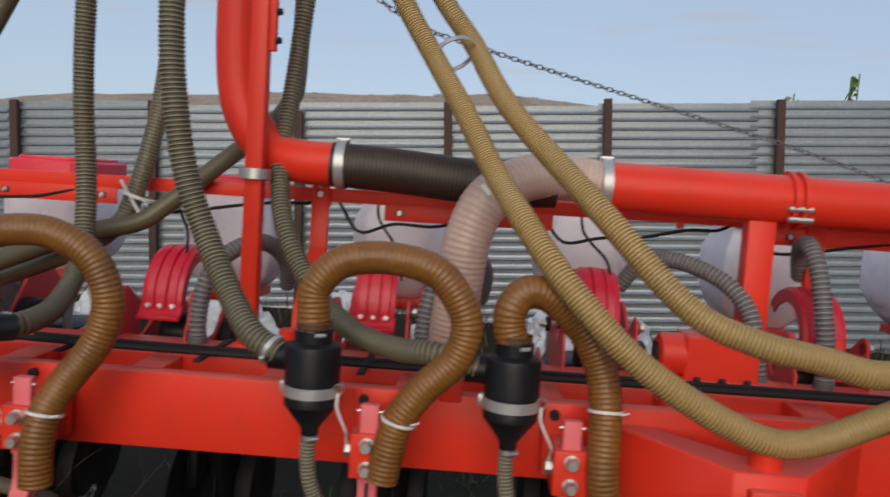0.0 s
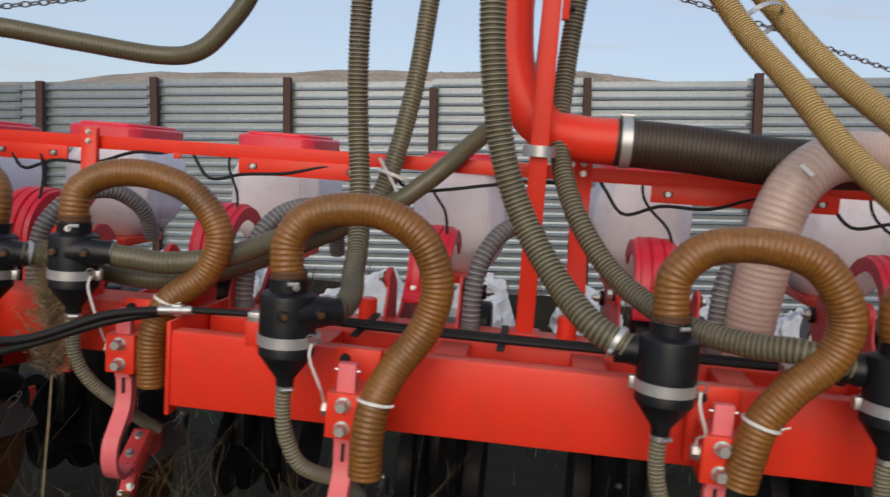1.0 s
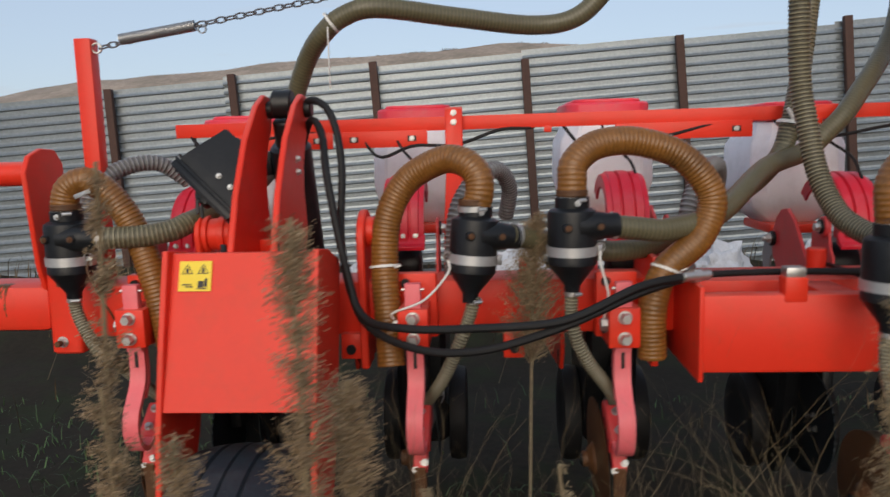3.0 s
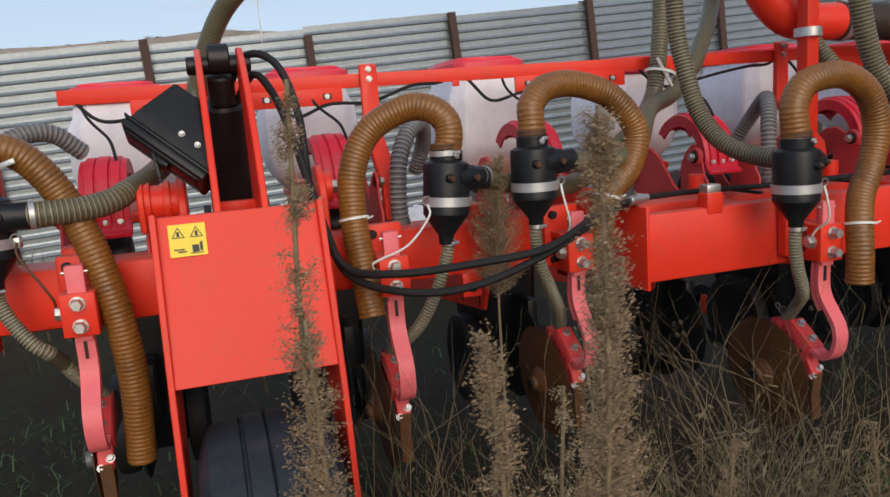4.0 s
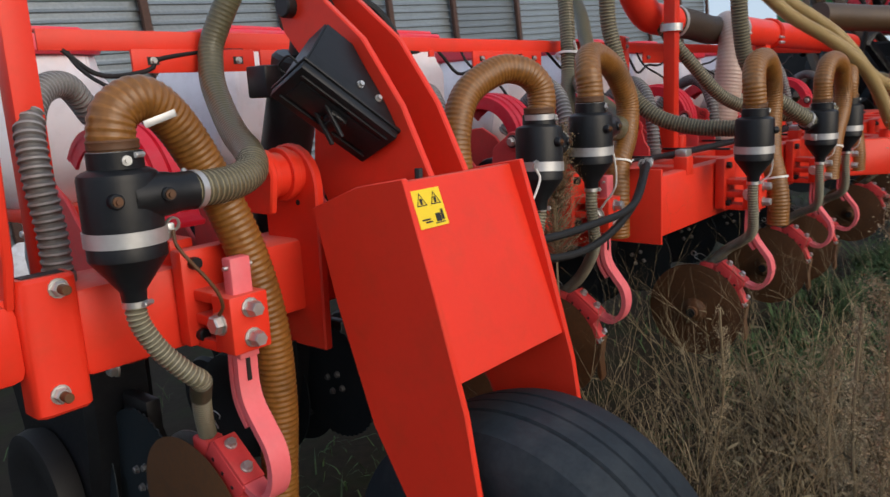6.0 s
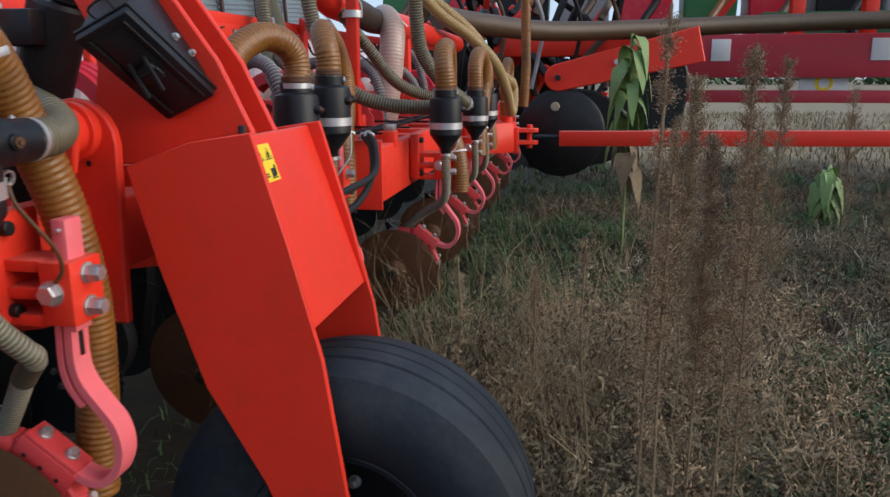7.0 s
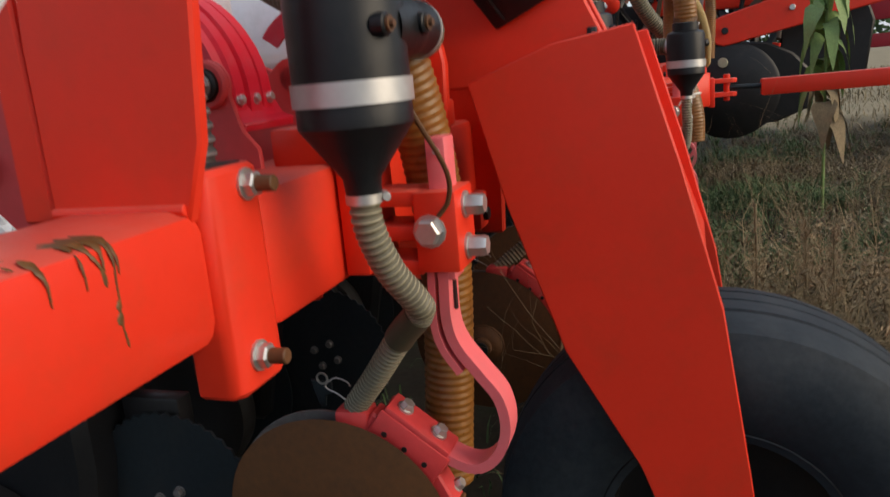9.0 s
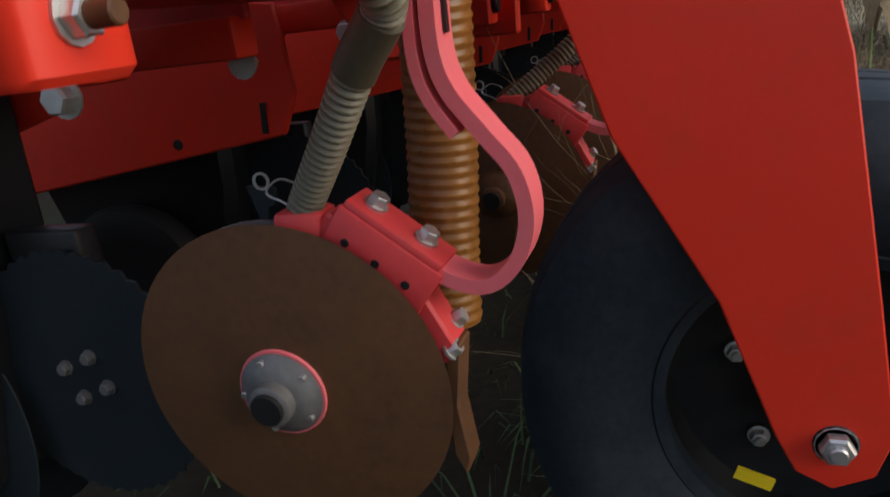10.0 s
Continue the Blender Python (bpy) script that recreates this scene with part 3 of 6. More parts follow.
outer_toolbar()


def guide_rail():
    t = thing("cable_rail", (-0.6, 0.66, 1.1), "red angle-iron rail that carries the cables behind the toolbar", "rail")
    # the rail rises a little towards the mast
    rise = Matrix.Translation((-1.52, 0.022, 0)) @ Euler((0, radians(-0.35), 0)).to_matrix().to_4x4() @ Matrix.Translation((1.52, 0, 0))
    part("rail", box(-1.525, 4.4, 0.628, 0.634, 1.508, 1.552, 0.001, rise), RED, t)
    part("rail_flange", box(-1.525, 4.4, 0.634, 0.668, 1.546, 1.552, 0.001, rise), RED, t)
    for x0, x1 in ((-1.33, -1.0), (-0.98, -0.69), (-0.085, 0.345), (1.24, 1.79), (2.5, 3.0)):
        part("splice_plate", box(x0, x1, 0.618, 0.626, 1.458, 1.511, 0.001, rise), RED, t)
        for x in (x0 + 0.05, x1 - 0.05):
            part("splice_slot", box(x - 0.014, x + 0.014, 0.6165, 0.619, 1.476, 1.494, 0.0, rise), INK_AND_HOLE_SHADE, t)
            part("splice_bolt", hexhead(rise @ Vector((x, 0.617, 1.485)), (0, -1, 0), 0.007, 0.006), ZINC, t)
    for x in (-1.05, -0.30, 0.55, 1.05, 1.6, 2.2):
        part("cable_clip", box(x - 0.012, x + 0.012, 0.620, 0.628, 1.492, 1.512, 0.001, rise), RED, t)
    for x in (-0.612, 1.02, 2.62):
        h = 0.0061 * (x + 1.52)
        upright = prism([(0.622, 1.572 + h), (0.644, 1.582 + h), (0.648, 1.36), (0.46, 1.20), (0.44, 1.10), (0.41, 1.10), (0.435, 1.215), (0.622, 1.375)], "x", x - 0.028, x + 0.028, 0.003)
        part("upright", upright, RED, t)
        for z in (1.562, 1.532):
            part("upright_bolt", hexhead((x, 0.622, z + h), (0, -1, 0), 0.008, 0.006), ZINC, t)
    return t


guide_rail()


def mast():
    t = thing("mast", (0.9, 0.35, 1.1), "red square mast on the toolbar carrying the air duct elbow", "mast")
    part("post", box(0.858, 0.908, 0.325, 0.375, 1.09, 2.75, 0.004), RED, t)
    part("foot", box(0.841, 0.926, 0.305, 0.395, 1.088, 1.10, 0.003), RED, t)
    part("side_strap", box(0.911, 0.931, 0.325, 0.35, 1.95, 2.5, 0.002), RED, t)
    for z in (1.98, 2.06, 2.4):
        part("strap_bolt", hexhead((0.931, 0.335, z), (1, 0, 0), 0.010, 0.012), DARKSTEEL, t)
    part("lashing", ring((0.883, 0.35, 1.60), (0, 0, 1), 0.040, 0.03, 0.006), ZINC, t, "grey rope lashing")
    return t


mast()


def air_duct():
    t = thing("air_duct", (1.5, 0.45, 1.64), "red steel air duct with flexible dark middle piece and hose clamps", "duct")
    elbow = hose([(0.768, 0.50, 2.9), (0.768, 0.50, 2.3), (0.770, 0.50, 1.95), (0.805, 0.49, 1.78), (0.895, 0.47, 1.67), (1.0, 0.45, 1.645), (1.10, 0.44, 1.643)], 0.066, 0.03, seg=24, ribs=False)
    part("elbow", elbow, RED, t)
    part("dark_sleeve", hose([(1.09, 0.44, 1.643), (1.30, 0.44, 1.635), (1.53, 0.44, 1.618), (1.76, 0.45, 1.622)], 0.067, 0.012, 0.0007, 24), [DARKHOSE_RIB, DARKHOSE_GROOVE], t, "dark ribbed flexible sleeve")
    part("red_pipe", cylinder((1.90, 0.45, 1.632), (4.4, 0.45, 1.60), 0.073, 28, chamfer=0.05), RED, t)
    clear = hose([(1.93, 0.45, 1.634), (1.78, 0.44, 1.648), (1.66, 0.39, 1.635), (1.56, 0.335, 1.57), (1.512, 0.325, 1.46), (1.497, 0.335, 1.33), (1.485, 0.35, 1.20), (1.478, 0.36, 1.08)], 0.068, 0.016, 0.0016, 24)
    part("clear_elbow_hose", clear, [CLEAR_RIB, CLEAR_GROOVE], t, "translucent pinkish ribbed hose")
    part("tape_patch", box(-0.006, 0.006, -0.0015, 0.0015, -0.022, 0.022, 0.0005, pose(1.553, 0.263, 1.598, -38, -42, 0)), STRAP, t, "small white tape patch")
    for x, z, r in ((1.118, 1.643, 0.069), (1.905, 1.633, 0.074)):
        part("pipe_clamp", ring((x, 0.445, z), (1, 0, 0), r, 0.028, 0.004, 28), BAND, t, "bright steel band clamp")
        part("clamp_screw", cylinder((x - 0.02, 0.44, z + r + 0.006), (x + 0.02, 0.44, z + r + 0.006), 0.008, 10), ZINC, t)
    for x in (2.44, 2.47):
        part("flange", lathe([(0.072, -0.006), (0.086, -0.006), (0.086, 0.006), (0.072, 0.006)], (x, 0.45, 1.625), (1, 0, -0.013), 28, closed=False), RED, t)
    for z in (1.60, 1.57):
        part("flange_bolt", cylinder((2.42, 0.375, z), (2.49, 0.375, z), 0.009, 8), ZINC, t)
    part("stay", box(2.33, 2.41, 0.42, 0.48, 1.09, 1.56, 0.004), RED, t)
    return t


air_duct()


# ---- support wheel and fork ----
def wheel_fork():
    t = thing("wheel_fork", (-1.07, 0.0, 1.0), "big red steel wheel fork with warning label, leaning over the tyre", "wheel fork")
    side = [(0.138, 1.172), (0.01, 1.218), (-0.106, 1.236), (-0.166, 1.035), (-0.222, 0.820), (-0.260, 0.555), (-0.281, 0.395), (-0.264, 0.345), (-0.221, 0.325), (-0.181, 0.345), (-0.159, 0.39), (-0.098, 0.557), (0.012, 0.749), (0.09, 0.983)]
    for x in (-1.278, -0.918):
        part("side_plate", prism(side, "x", x, x + 0.014, 0.002), RED, t)
    part("front_plate", prism([(-0.080, 1.226), (-0.066, 1.226), (-0.187, 0.872), (-0.201, 0.872)], "x", -1.265, -0.917, 0.002), RED, t)
    part("top_plate", prism([(-0.074, 1.214), (-0.069, 1.226), (0.12, 1.170), (0.12, 1.158)], "x", -1.265, -0.917, 0.002), RED, t)
    part("back_plate", prism([(0.10, 1.153), (0.115, 1.153), (0.02, 0.81), (0.005, 0.81)], "x", -1.265, -0.917, 0.002), RED, t)
    # the two curved horns above
    horn = [(-0.055, 1.218), (0.012, 1.36), (0.108, 1.495), (0.22, 1.586), (0.295, 1.618), (0.340, 1.613), (0.362, 1.575), (0.347, 1.525), (0.302, 1.475), (0.274, 1.42), (0.268, 1.35), (0.278, 1.29), (0.285, 1.24), (0.25, 1.16), (0.12, 1.16)]
    for x in (-1.142, -1.036):
        part("horn", prism(horn, "x", x, x + 0.016, 0.003), RED, t)
    part("horn_pin", cylinder((-1.165, 0.318, 1.577), (-1.0, 0.318, 1.577), 0.024, 16), BLACKMETAL, t)
    part("horn_web", box(-1.127, -1.035, 0.17, 0.21, 1.185, 1.225, 0.003), RED, t)
    for x in (-1.143, -1.02):
        for z in (1.44, 1.405):
            part("horn_bolt", hexhead((x, 0.19, z), (-1 if x < -1.1 else 1, 0, 0), 0.008, 0.008), ZINC, t)
    for x in (-1.175, -1.045):
        part("grease_nipple", cylinder((x + 0.02, -0.035, 1.212), (x + 0.02, -0.035, 1.24), 0.008, 8), DARKSTEEL, t)
    # hinge behind, joining fork and wing bar
    for x in (-1.225, -0.868):
        top = [(0.275 + 0.088 * math.cos(q), 1.205 + 0.088 * math.sin(q)) for q in [math.pi * k / 10 for k in range(11)]]
        ear = prism([(0.200, 0.85)] + [(0.30, 0.85), (0.363, 0.95)] + top, "x", x, x + 0.022, 0.004)
        part("hinge_ear", ear, RED, t)
    for x0, x1, r in ((-1.308, -1.290, 0.055), (-1.292, -1.258, 0.046), (-1.26, -1.242, 0.056), (-1.244, -1.222, 0.048), (-0.848, -0.825, 0.042)):
        part("hinge_boss", cylinder((x0, 0.262, 1.232), (x1, 0.262, 1.232), r, 28, chamfer=0.08), RED, t)
    part("hinge_bolt", hexhead((-0.825, 0.262, 1.232), (1, 0, 0), 0.02, 0.016, 0.008), ZINC, t)
    outer = prism([(0.215, 1.16), (0.309, 1.16)] + [(0.262 + 0.062 * math.cos(q), 1.232 + 0.062 * math.sin(q)) for q in [math.pi * k / 10 for k in range(11)]], "x", -1.322, -1.304, 0.004)
    part("outer_ear", outer, RED, t)
    part("ear_bore", cylinder((-1.3235, 0.262, 1.236), (-1.3215, 0.262, 1.236), 0.026, 20), INK_AND_HOLE_SHADE, t)
    part("ear_hole", cylinder((-1.2265, 0.248, 1.17), (-1.224, 0.248, 1.17), 0.006, 10), INK_AND_HOLE_SHADE, t)
    # axle nut
    for x, d in ((-1.278, -1), (-0.904, 1)):
        part("axle_nut", hexhead((x, -0.222, 0.385), (d, 0, 0), 0.019, 0.016, 0.008), ZINC, t)
    # warning label, on the front plate
    tilt = math.degrees(math.atan2(0.121, 0.354))
    m = Matrix.Translation((-1.204, -0.1002, 1.174)) @ Euler((radians(-tilt), 0, 0)).to_matrix().to_4x4()
    label = part("warning_label", box(-0.039, 0.039, -0.002, 0.002, -0.036, 0.036, 0.0, m), YELLOWLABEL, t, "yellow warning label with black signs")
    for x in (-0.019, 0.019):
        tri = bmesh.new()
        for s, depth in ((1.0, -0.0026),):
            a = [tri.verts.new(m @ Vector((x + s * px, depth, 0.016 + s * pz))) for px, pz in ((-0.014, -0.011), (0.014, -0.011), (0.0, 0.014))]
            b = [tri.verts.new(m @ Vector((x + s * px, depth, 0.016 + s * pz))) for px, pz in ((-0.0105, -0.009), (0.0105, -0.009), (0.0, 0.0105))]
            for i in range(3):
                tri.faces.new((a[i], a[(i + 1) % 3], b[(i + 1) % 3], b[i]))
        part("warning_sign", tri, INK_AND_HOLE_SHADE, label, smooth=False)
        part("sign_mark", box(x - 0.003, x + 0.003, -0.0032, -0.0024, 0.008, 0.019, 0, m), INK_AND_HOLE_SHADE, label, smooth=False)
    for x0, x1, z0, z1 in ((0.008, 0.022, -0.028, -0.012), (0.024, 0.030, -0.026, -0.006), (-0.030, -0.008, -0.022, -0.019), (-0.022, -0.004, -0.027, -0.024), (0.004, 0.030, -0.031, -0.029)):
        part("sign_mark", box(x0, x1, -0.0032, -0.0024, z0, z1, 0, m), INK_AND_HOLE_SHADE, label, smooth=False)
    return t


wheel_fork()


def lift_cylinder():
    t = thing("hydraulic_cylinder", (-1.09, 0.3, 1.2), "black hydraulic cylinder between the red fork horns", "cylinder")
    part("barrel", cylinder((-1.082, 0.53, 1.06), (-1.082, 0.375, 1.48), 0.060, 28), BLACKMETAL, t)
    part("rod_eye", lathe([(0.036, -0.028), (0.04, -0.024), (0.04, 0.024), (0.036, 0.028)], (-1.082, 0.318, 1.592), (1, 0, 0), 20), BLACKMETAL, t)
    part("collar", cylinder((-1.082, 0.358, 1.475), (-1.082, 0.33, 1.55), 0.036, 20), BLACKMETAL, t)
    part("port_block", box(-1.185, -1.140, 0.37, 0.44, 1.39, 1.46, 0.006), BLACK, t)
    return t


lift_cylinder()


def valve_box():
    t = thing("plastic_box", (-1.23, 0.09, 1.38), "black plastic document box with latched lid bolted beside the fork horn", "box")
    # u runs down the long side of the lid, v across it, w from the lid into the tapering body
    a, b, c = Vector((-1.323, 0.081, 1.438)), Vector((-1.158, 0.013, 1.295)), Vector((-1.319, 0.180, 1.388))
    u = (b - a).normalized()
    v = (c - a - u * u.dot(c - a)).normalized()
    w = u.cross(v)
    m = Matrix(((u.x, v.x, w.x, a.x), (u.y, v.y, w.y, a.y), (u.z, v.z, w.z, a.z), (0, 0, 0, 1)))
    long, wide = 0.228, 0.113
    bm = bmesh.new()
    rings = []
    for d, u0, u1, v0, v1 in ((0.026, 0.004, long - 0.004, 0.004, wide - 0.004), (0.05, 0.005, long - 0.006, 0.005, wide - 0.006), (0.06, 0.007, 0.206, 0.006, wide - 0.008), (0.12, 0.013, 0.135, 0.016, 0.098), (0.168, 0.018, 0.085, 0.024, 0.088)):
        rings.append([bm.verts.new(m @ Vector((p, q, d))) for p, q in ((u0, v0), (u1, v0), (u1, v1), (u0, v1))])
    for r0, r1 in zip(rings, rings[1:]):
        for k in range(4):
            bm.faces.new((r0[k], r0[(k + 1) % 4], r1[(k + 1) % 4], r1[k]))
    bm.faces.new(rings[0][::-1]), bm.faces.new(rings[-1])
    bmesh.ops.recalc_face_normals(bm, faces=bm.faces)
    bmesh.ops.bevel(bm, geom=bm.edges[:], offset=0.004, segments=2, affect="EDGES")
    body = part("body", bm, BLACK, t)
    for q in (0.040, 0.072):
        part("body_rib", box(0.045, 0.195, -0.004, 0.004, -0.004, 0.004, 0.002, m @ Matrix.Translation((0.0, 0.002, 0.066)) @ Euler((0, radians(38), 0)).to_matrix().to_4x4() @ Matrix.Translation((-0.02, q, 0.0))), BLACK, body)
    lid = part("lid", box(0.0, long, 0.0, wide, 0.0, 0.020, 0.005, m), BLACK, t)
    part("lid_rim", box(-0.003, long + 0.003, -0.003, wide + 0.003, 0.019, 0.027, 0.003, m), BLACK, t)
    for k in (0, 1):
        part("lid_rib", box(0.012, long - 0.012, 0.014 + 0.076 * k, 0.020 + 0.076 * k, -0.004, 0.002, 0.002, m), BLACK, lid)
    part("lid_panel", box(0.020, long - 0.020, 0.028, 0.082, -0.0025, 0.003, 0.002, m), BLACK, lid)
    part("latch", box(0.098, 0.135, 0.036, 0.070, -0.014, 0.0, 0.004, m), BLACK, lid)
    part("latch_hook", box(0.106, 0.127, 0.030, 0.078, -0.018, -0.012, 0.003, m), BLACKMETAL, lid)
    part("wire_loop", hose([m @ Vector(p) for p in ((0.004, 0.03, 0.03), (-0.018, 0.028, 0.034), (-0.022, 0.05, 0.036), (-0.016, 0.07, 0.034), (0.004, 0.068, 0.03))], 0.0022, 0.006, seg=6, ribs=False), RUBBER, t)
    back = m @ Vector((0.05, 0.055, 0.16))
    part("mounting_leg", cylinder(back, (-1.138, 0.150, back.z - 0.02), 0.014, 12), BLACKMETAL, t)
    part("mounting_leg", cylinder(m @ Vector((0.14, 0.06, 0.08)), (-1.138, 0.115, 1.345), 0.014, 12), BLACKMETAL, t)
    for p, q in ((0.12, 0.006), (0.165, 0.006)):
        part("screw", hexhead(m @ Vector((p, q, 0.064)), -v, 0.006, 0.006), ZINC, t)
    return t


valve_box()


def support_wheel():
    cx, cy, cz, r = -1.091, -0.222, 0.385, 0.394
    t = thing("support_wheel", (cx, cy, 0.0), "dusty ribbed farm tyre on a dark rim under the fork", "wheel")
    profile = [(0.205, -0.115), (0.225, -0.130), (0.28, -0.146), (0.325, -0.146), (0.352, -0.136), (0.370, -0.127)]
    tread = []
    grooves = (-0.05, 0.0, 0.05)
    for k in range(61):
        h = -0.122 + 0.244 * k / 60
        rr = r - 0.016 * (abs(h) / 0.122) ** 2.4
        if any(abs(h - g) < 0.004 for g in grooves):
            rr -= 0.008
        tread.append((rr, h))
    profile += tread + [(rr, -h) for rr, h in profile[::-1]]
    profile += [(0.205, 0.115), (0.19, 0.11), (0.19, -0.11), (0.205, -0.115)]
    part("tyre", lathe(profile, (cx, cy, cz), (1, 0, 0), 72, closed=False), TYRE, t)
    rim = [(0.205, -0.118), (0.215, -0.112), (0.20, -0.10), (0.19, -0.08), (0.18, -0.04), (0.07, -0.03), (0.065, -0.06), (0.0, -0.06)]
    wheel_rim = part("rim", lathe(rim + [(0.0, 0.06), (0.07, 0.05), (0.19, 0.08), (0.205, 0.118)], (cx, cy, cz), (1, 0, 0), 48, closed=False), BLACKMETAL, t)
    part("axle", cylinder((cx - 0.19, cy, cz), (cx + 0.19, cy, cz), 0.026, 16), DARKSTEEL, t)
    for k in range(5):
        a = 2 * math.pi * k / 5 + 0.4
        part("wheel_nut", hexhead((cx - 0.042, cy + 0.11 * math.cos(a), cz + 0.11 * math.sin(a)), (-1, 0, 0), 0.012, 0.012, 0.008), ZINC, wheel_rim)
    m = Matrix.Translation((-1.204, -0.141, 0.280)) @ pose(0, 0, 0, 20, 0, 0)
    part("rim_sticker", box(-0.002, 0.002, -0.024, 0.024, -0.009, 0.009, 0, m), YELLOWLABEL, wheel_rim, "small yellow sticker")
    return t


support_wheel()


# ---- fertiliser coulters ----
def coulter():
    """A coulter, its block at the origin's bolts; the bar's face lies 0.17 behind."""
    t = thing("fertiliser_coulter", (0, 0, 0), "faded pink-red spring tine coulter with rusty disc, bolted to the toolbar", "coulter", "fertiliser coulters")
    # everything is drawn round a place where the upper bolt is at y 0.083, z 1.026
    o = Vector((0, 0.083, 1.026))

    def fit(bm):
        bmesh.ops.translate(bm, verts=bm.verts, vec=-o)
        return bm

    part("height_bar", fit(box(-0.021, 0.021, 0.112, 0.138, 0.93, 1.115, 0.003)), FADED, t, "faded pink height bar")
    part("bar_pin", fit(cylinder((-0.03, 0.122, 1.098), (0.03, 0.122, 1.098), 0.004, 8)), ZINC, t)
    clip = part("hairpin_clip", fit(hose([(0.048, 0.3180, 0.742), (0.053, 0.3245, 0.746), (0.053, 0.341, 0.752), (0.053, 0.3526, 0.748), (0.053, 0.3620, 0.740), (0.053, 0.3595, 0.7335), (0.053, 0.345, 0.727), (0.048, 0.3270, 0.718)], 0.0013, 0.003, seg=7, ribs=False)), ZINC, t, "bent steel wire clip")
    part("clip_eye", fit(ring((0.053, 0.3665, 0.7505), (1, 0, 0), 0.0075, 0.0026, 0.0024, 18)), ZINC, clip)
    part("boot_bracket", fit(prism([(0.356, 0.741), (0.392, 0.744), (0.386, 0.722), (0.380, 0.700), (0.371, 0.700), (0.368, 0.718), (0.358, 0.722)], "x", 0.060, 0.066, 0.001)), DARKSTEEL, t)
    block = part("clamp_block", fit(box(-0.040, 0.040, 0.098, 0.155, 0.945, 1.05, 0.004)), RED, t)
    for z in (1.026, 0.971):
        part("block_bolt", fit(hexhead((0, 0.098, z), (0, -1, 0), 0.0145, 0.024)), ZINC, block)
    part("side_bolt", fit(hexhead((-0.040, 0.134, 1.0), (-1, 0, 0), 0.0175, 0.014)), ZINC, block)
    # parallel arms back to the bar
    for z in (1.045, 1.0, 0.955):
        part("arm", fit(box(-0.036, 0.036, 0.15, 0.262, z - 0.014, z + 0.006, 0.003)), RED, t)
    part("bar_clamp", fit(box(-0.055, 0.055, 0.215, 0.25, 0.945, 1.125, 0.006)), RED, t)
    for z in (1.10, 0.965):
        part("clamp_bolt", fit(cylinder((-0.03, 0.20, z), (-0.03, 0.217, z), 0.012, 10)), BLACK, t)

    def leaf(line, width, thick):
        bm = bmesh.new()
        pts = glide([(0, y, z) for y, z in line], 0.008)
        rows = []
        for i, p in enumerate(pts):
            d = (pts[min(i + 1, len(pts) - 1)] - pts[max(i - 1, 0)]).normalized()
            nrm = Vector((0, -d.z, d.y)) * thick / 2
            rows.append([bm.verts.new(p + Vector((x, 0, 0)) + s * nrm) for x, s in ((-width, -1), (width, -1), (width, 1), (-width, 1))])
        for a, b in zip(rows, rows[1:]):
            for k in range(4):
                bm.faces.new((a[k], a[(k + 1) % 4], b[(k + 1) % 4], b[k]))
        bm.faces.new(rows[0][::-1]), bm.faces.new(rows[-1])
        edges = [e for e in bm.edges if len(e.link_faces) == 2 and e.calc_face_angle() > 1.2]
        bmesh.ops.bevel(bm, geom=edges, offset=0.0025, segments=2, affect="EDGES")
        return fit(bm)

    part("spring_tine", leaf([(0.127, 0.985), (0.129, 0.93), (0.130, 0.875), (0.120, 0.838), (0.093, 0.80), (0.068, 0.765), (0.061, 0.722), (0.075, 0.682), (0.105, 0.660), (0.145, 0.670), (0.19, 0.705), (0.235, 0.738)], 0.0215, 0.014), FADED, t, "faded pink spring tine")
    part("second_leaf", leaf([(0.143, 0.985), (0.146, 0.93), (0.148, 0.87), (0.140, 0.835), (0.118, 0.800)], 0.0215, 0.010), FADED, t)
    part("slot", fit(box(-0.004, 0.004, 0.1195, 0.1225, 0.885, 0.945, 0)), INK_AND_HOLE_SHADE, t)
    # clamp over the end of the tine
    d = Vector((0, 0.795, 0.606))
    n = Vector((0, -0.606, 0.795))
    ang = math.atan2(d.z, d.y)
    m = Matrix.Translation((0, 0.195, 0.702)) @ Euler((ang, 0, 0)).to_matrix().to_4x4()
    channel = part("channel", fit(box(-0.0245, 0.0245, -0.055, 0.055, 0.004, 0.016, 0.003, m)), DULLRED, t)
    for x in (-0.0262, 0.0202):
        part("channel_side", fit(box(x, x + 0.006, -0.06, 0.058, -0.045, 0.008, 0.003, m)), DULLRED, t)
    for y in (-0.026, 0.032):
        part("channel_bolt", fit(hexhead(m @ Vector((0, y, 0.016)), n, 0.010, 0.010)), ZINC, channel)
    foot = prism([(0.255, 0.735), (0.17, 0.658), (0.141, 0.600), (0.150, 0.578), (0.170, 0.583), (0.195, 0.632), (0.275, 0.705)], "x", -0.019, 0.019, 0.003)
    part("foot", fit(foot), DULLRED, t)
    for y in (-0.035, 0.0, 0.035):
        part("channel_hole", fit(cylinder(m @ Vector((-0.0270, y, -0.022)), m @ Vector((-0.0258, y, -0.022)), 0.0045, 10)), INK_AND_HOLE_SHADE, channel)
    part("seed_socket", fit(box(-0.022, 0.022, 0.262, 0.315, 0.655, 0.735, 0.008)), DULLRED, t)
    for k, z in enumerate((0.612, 0.590)):
        part("tip_bolt", fit(hexhead((0.012 - 0.024 * k, 0.150, z), (0, -0.8, 0.5), 0.009, 0.010)), ZINC, t)
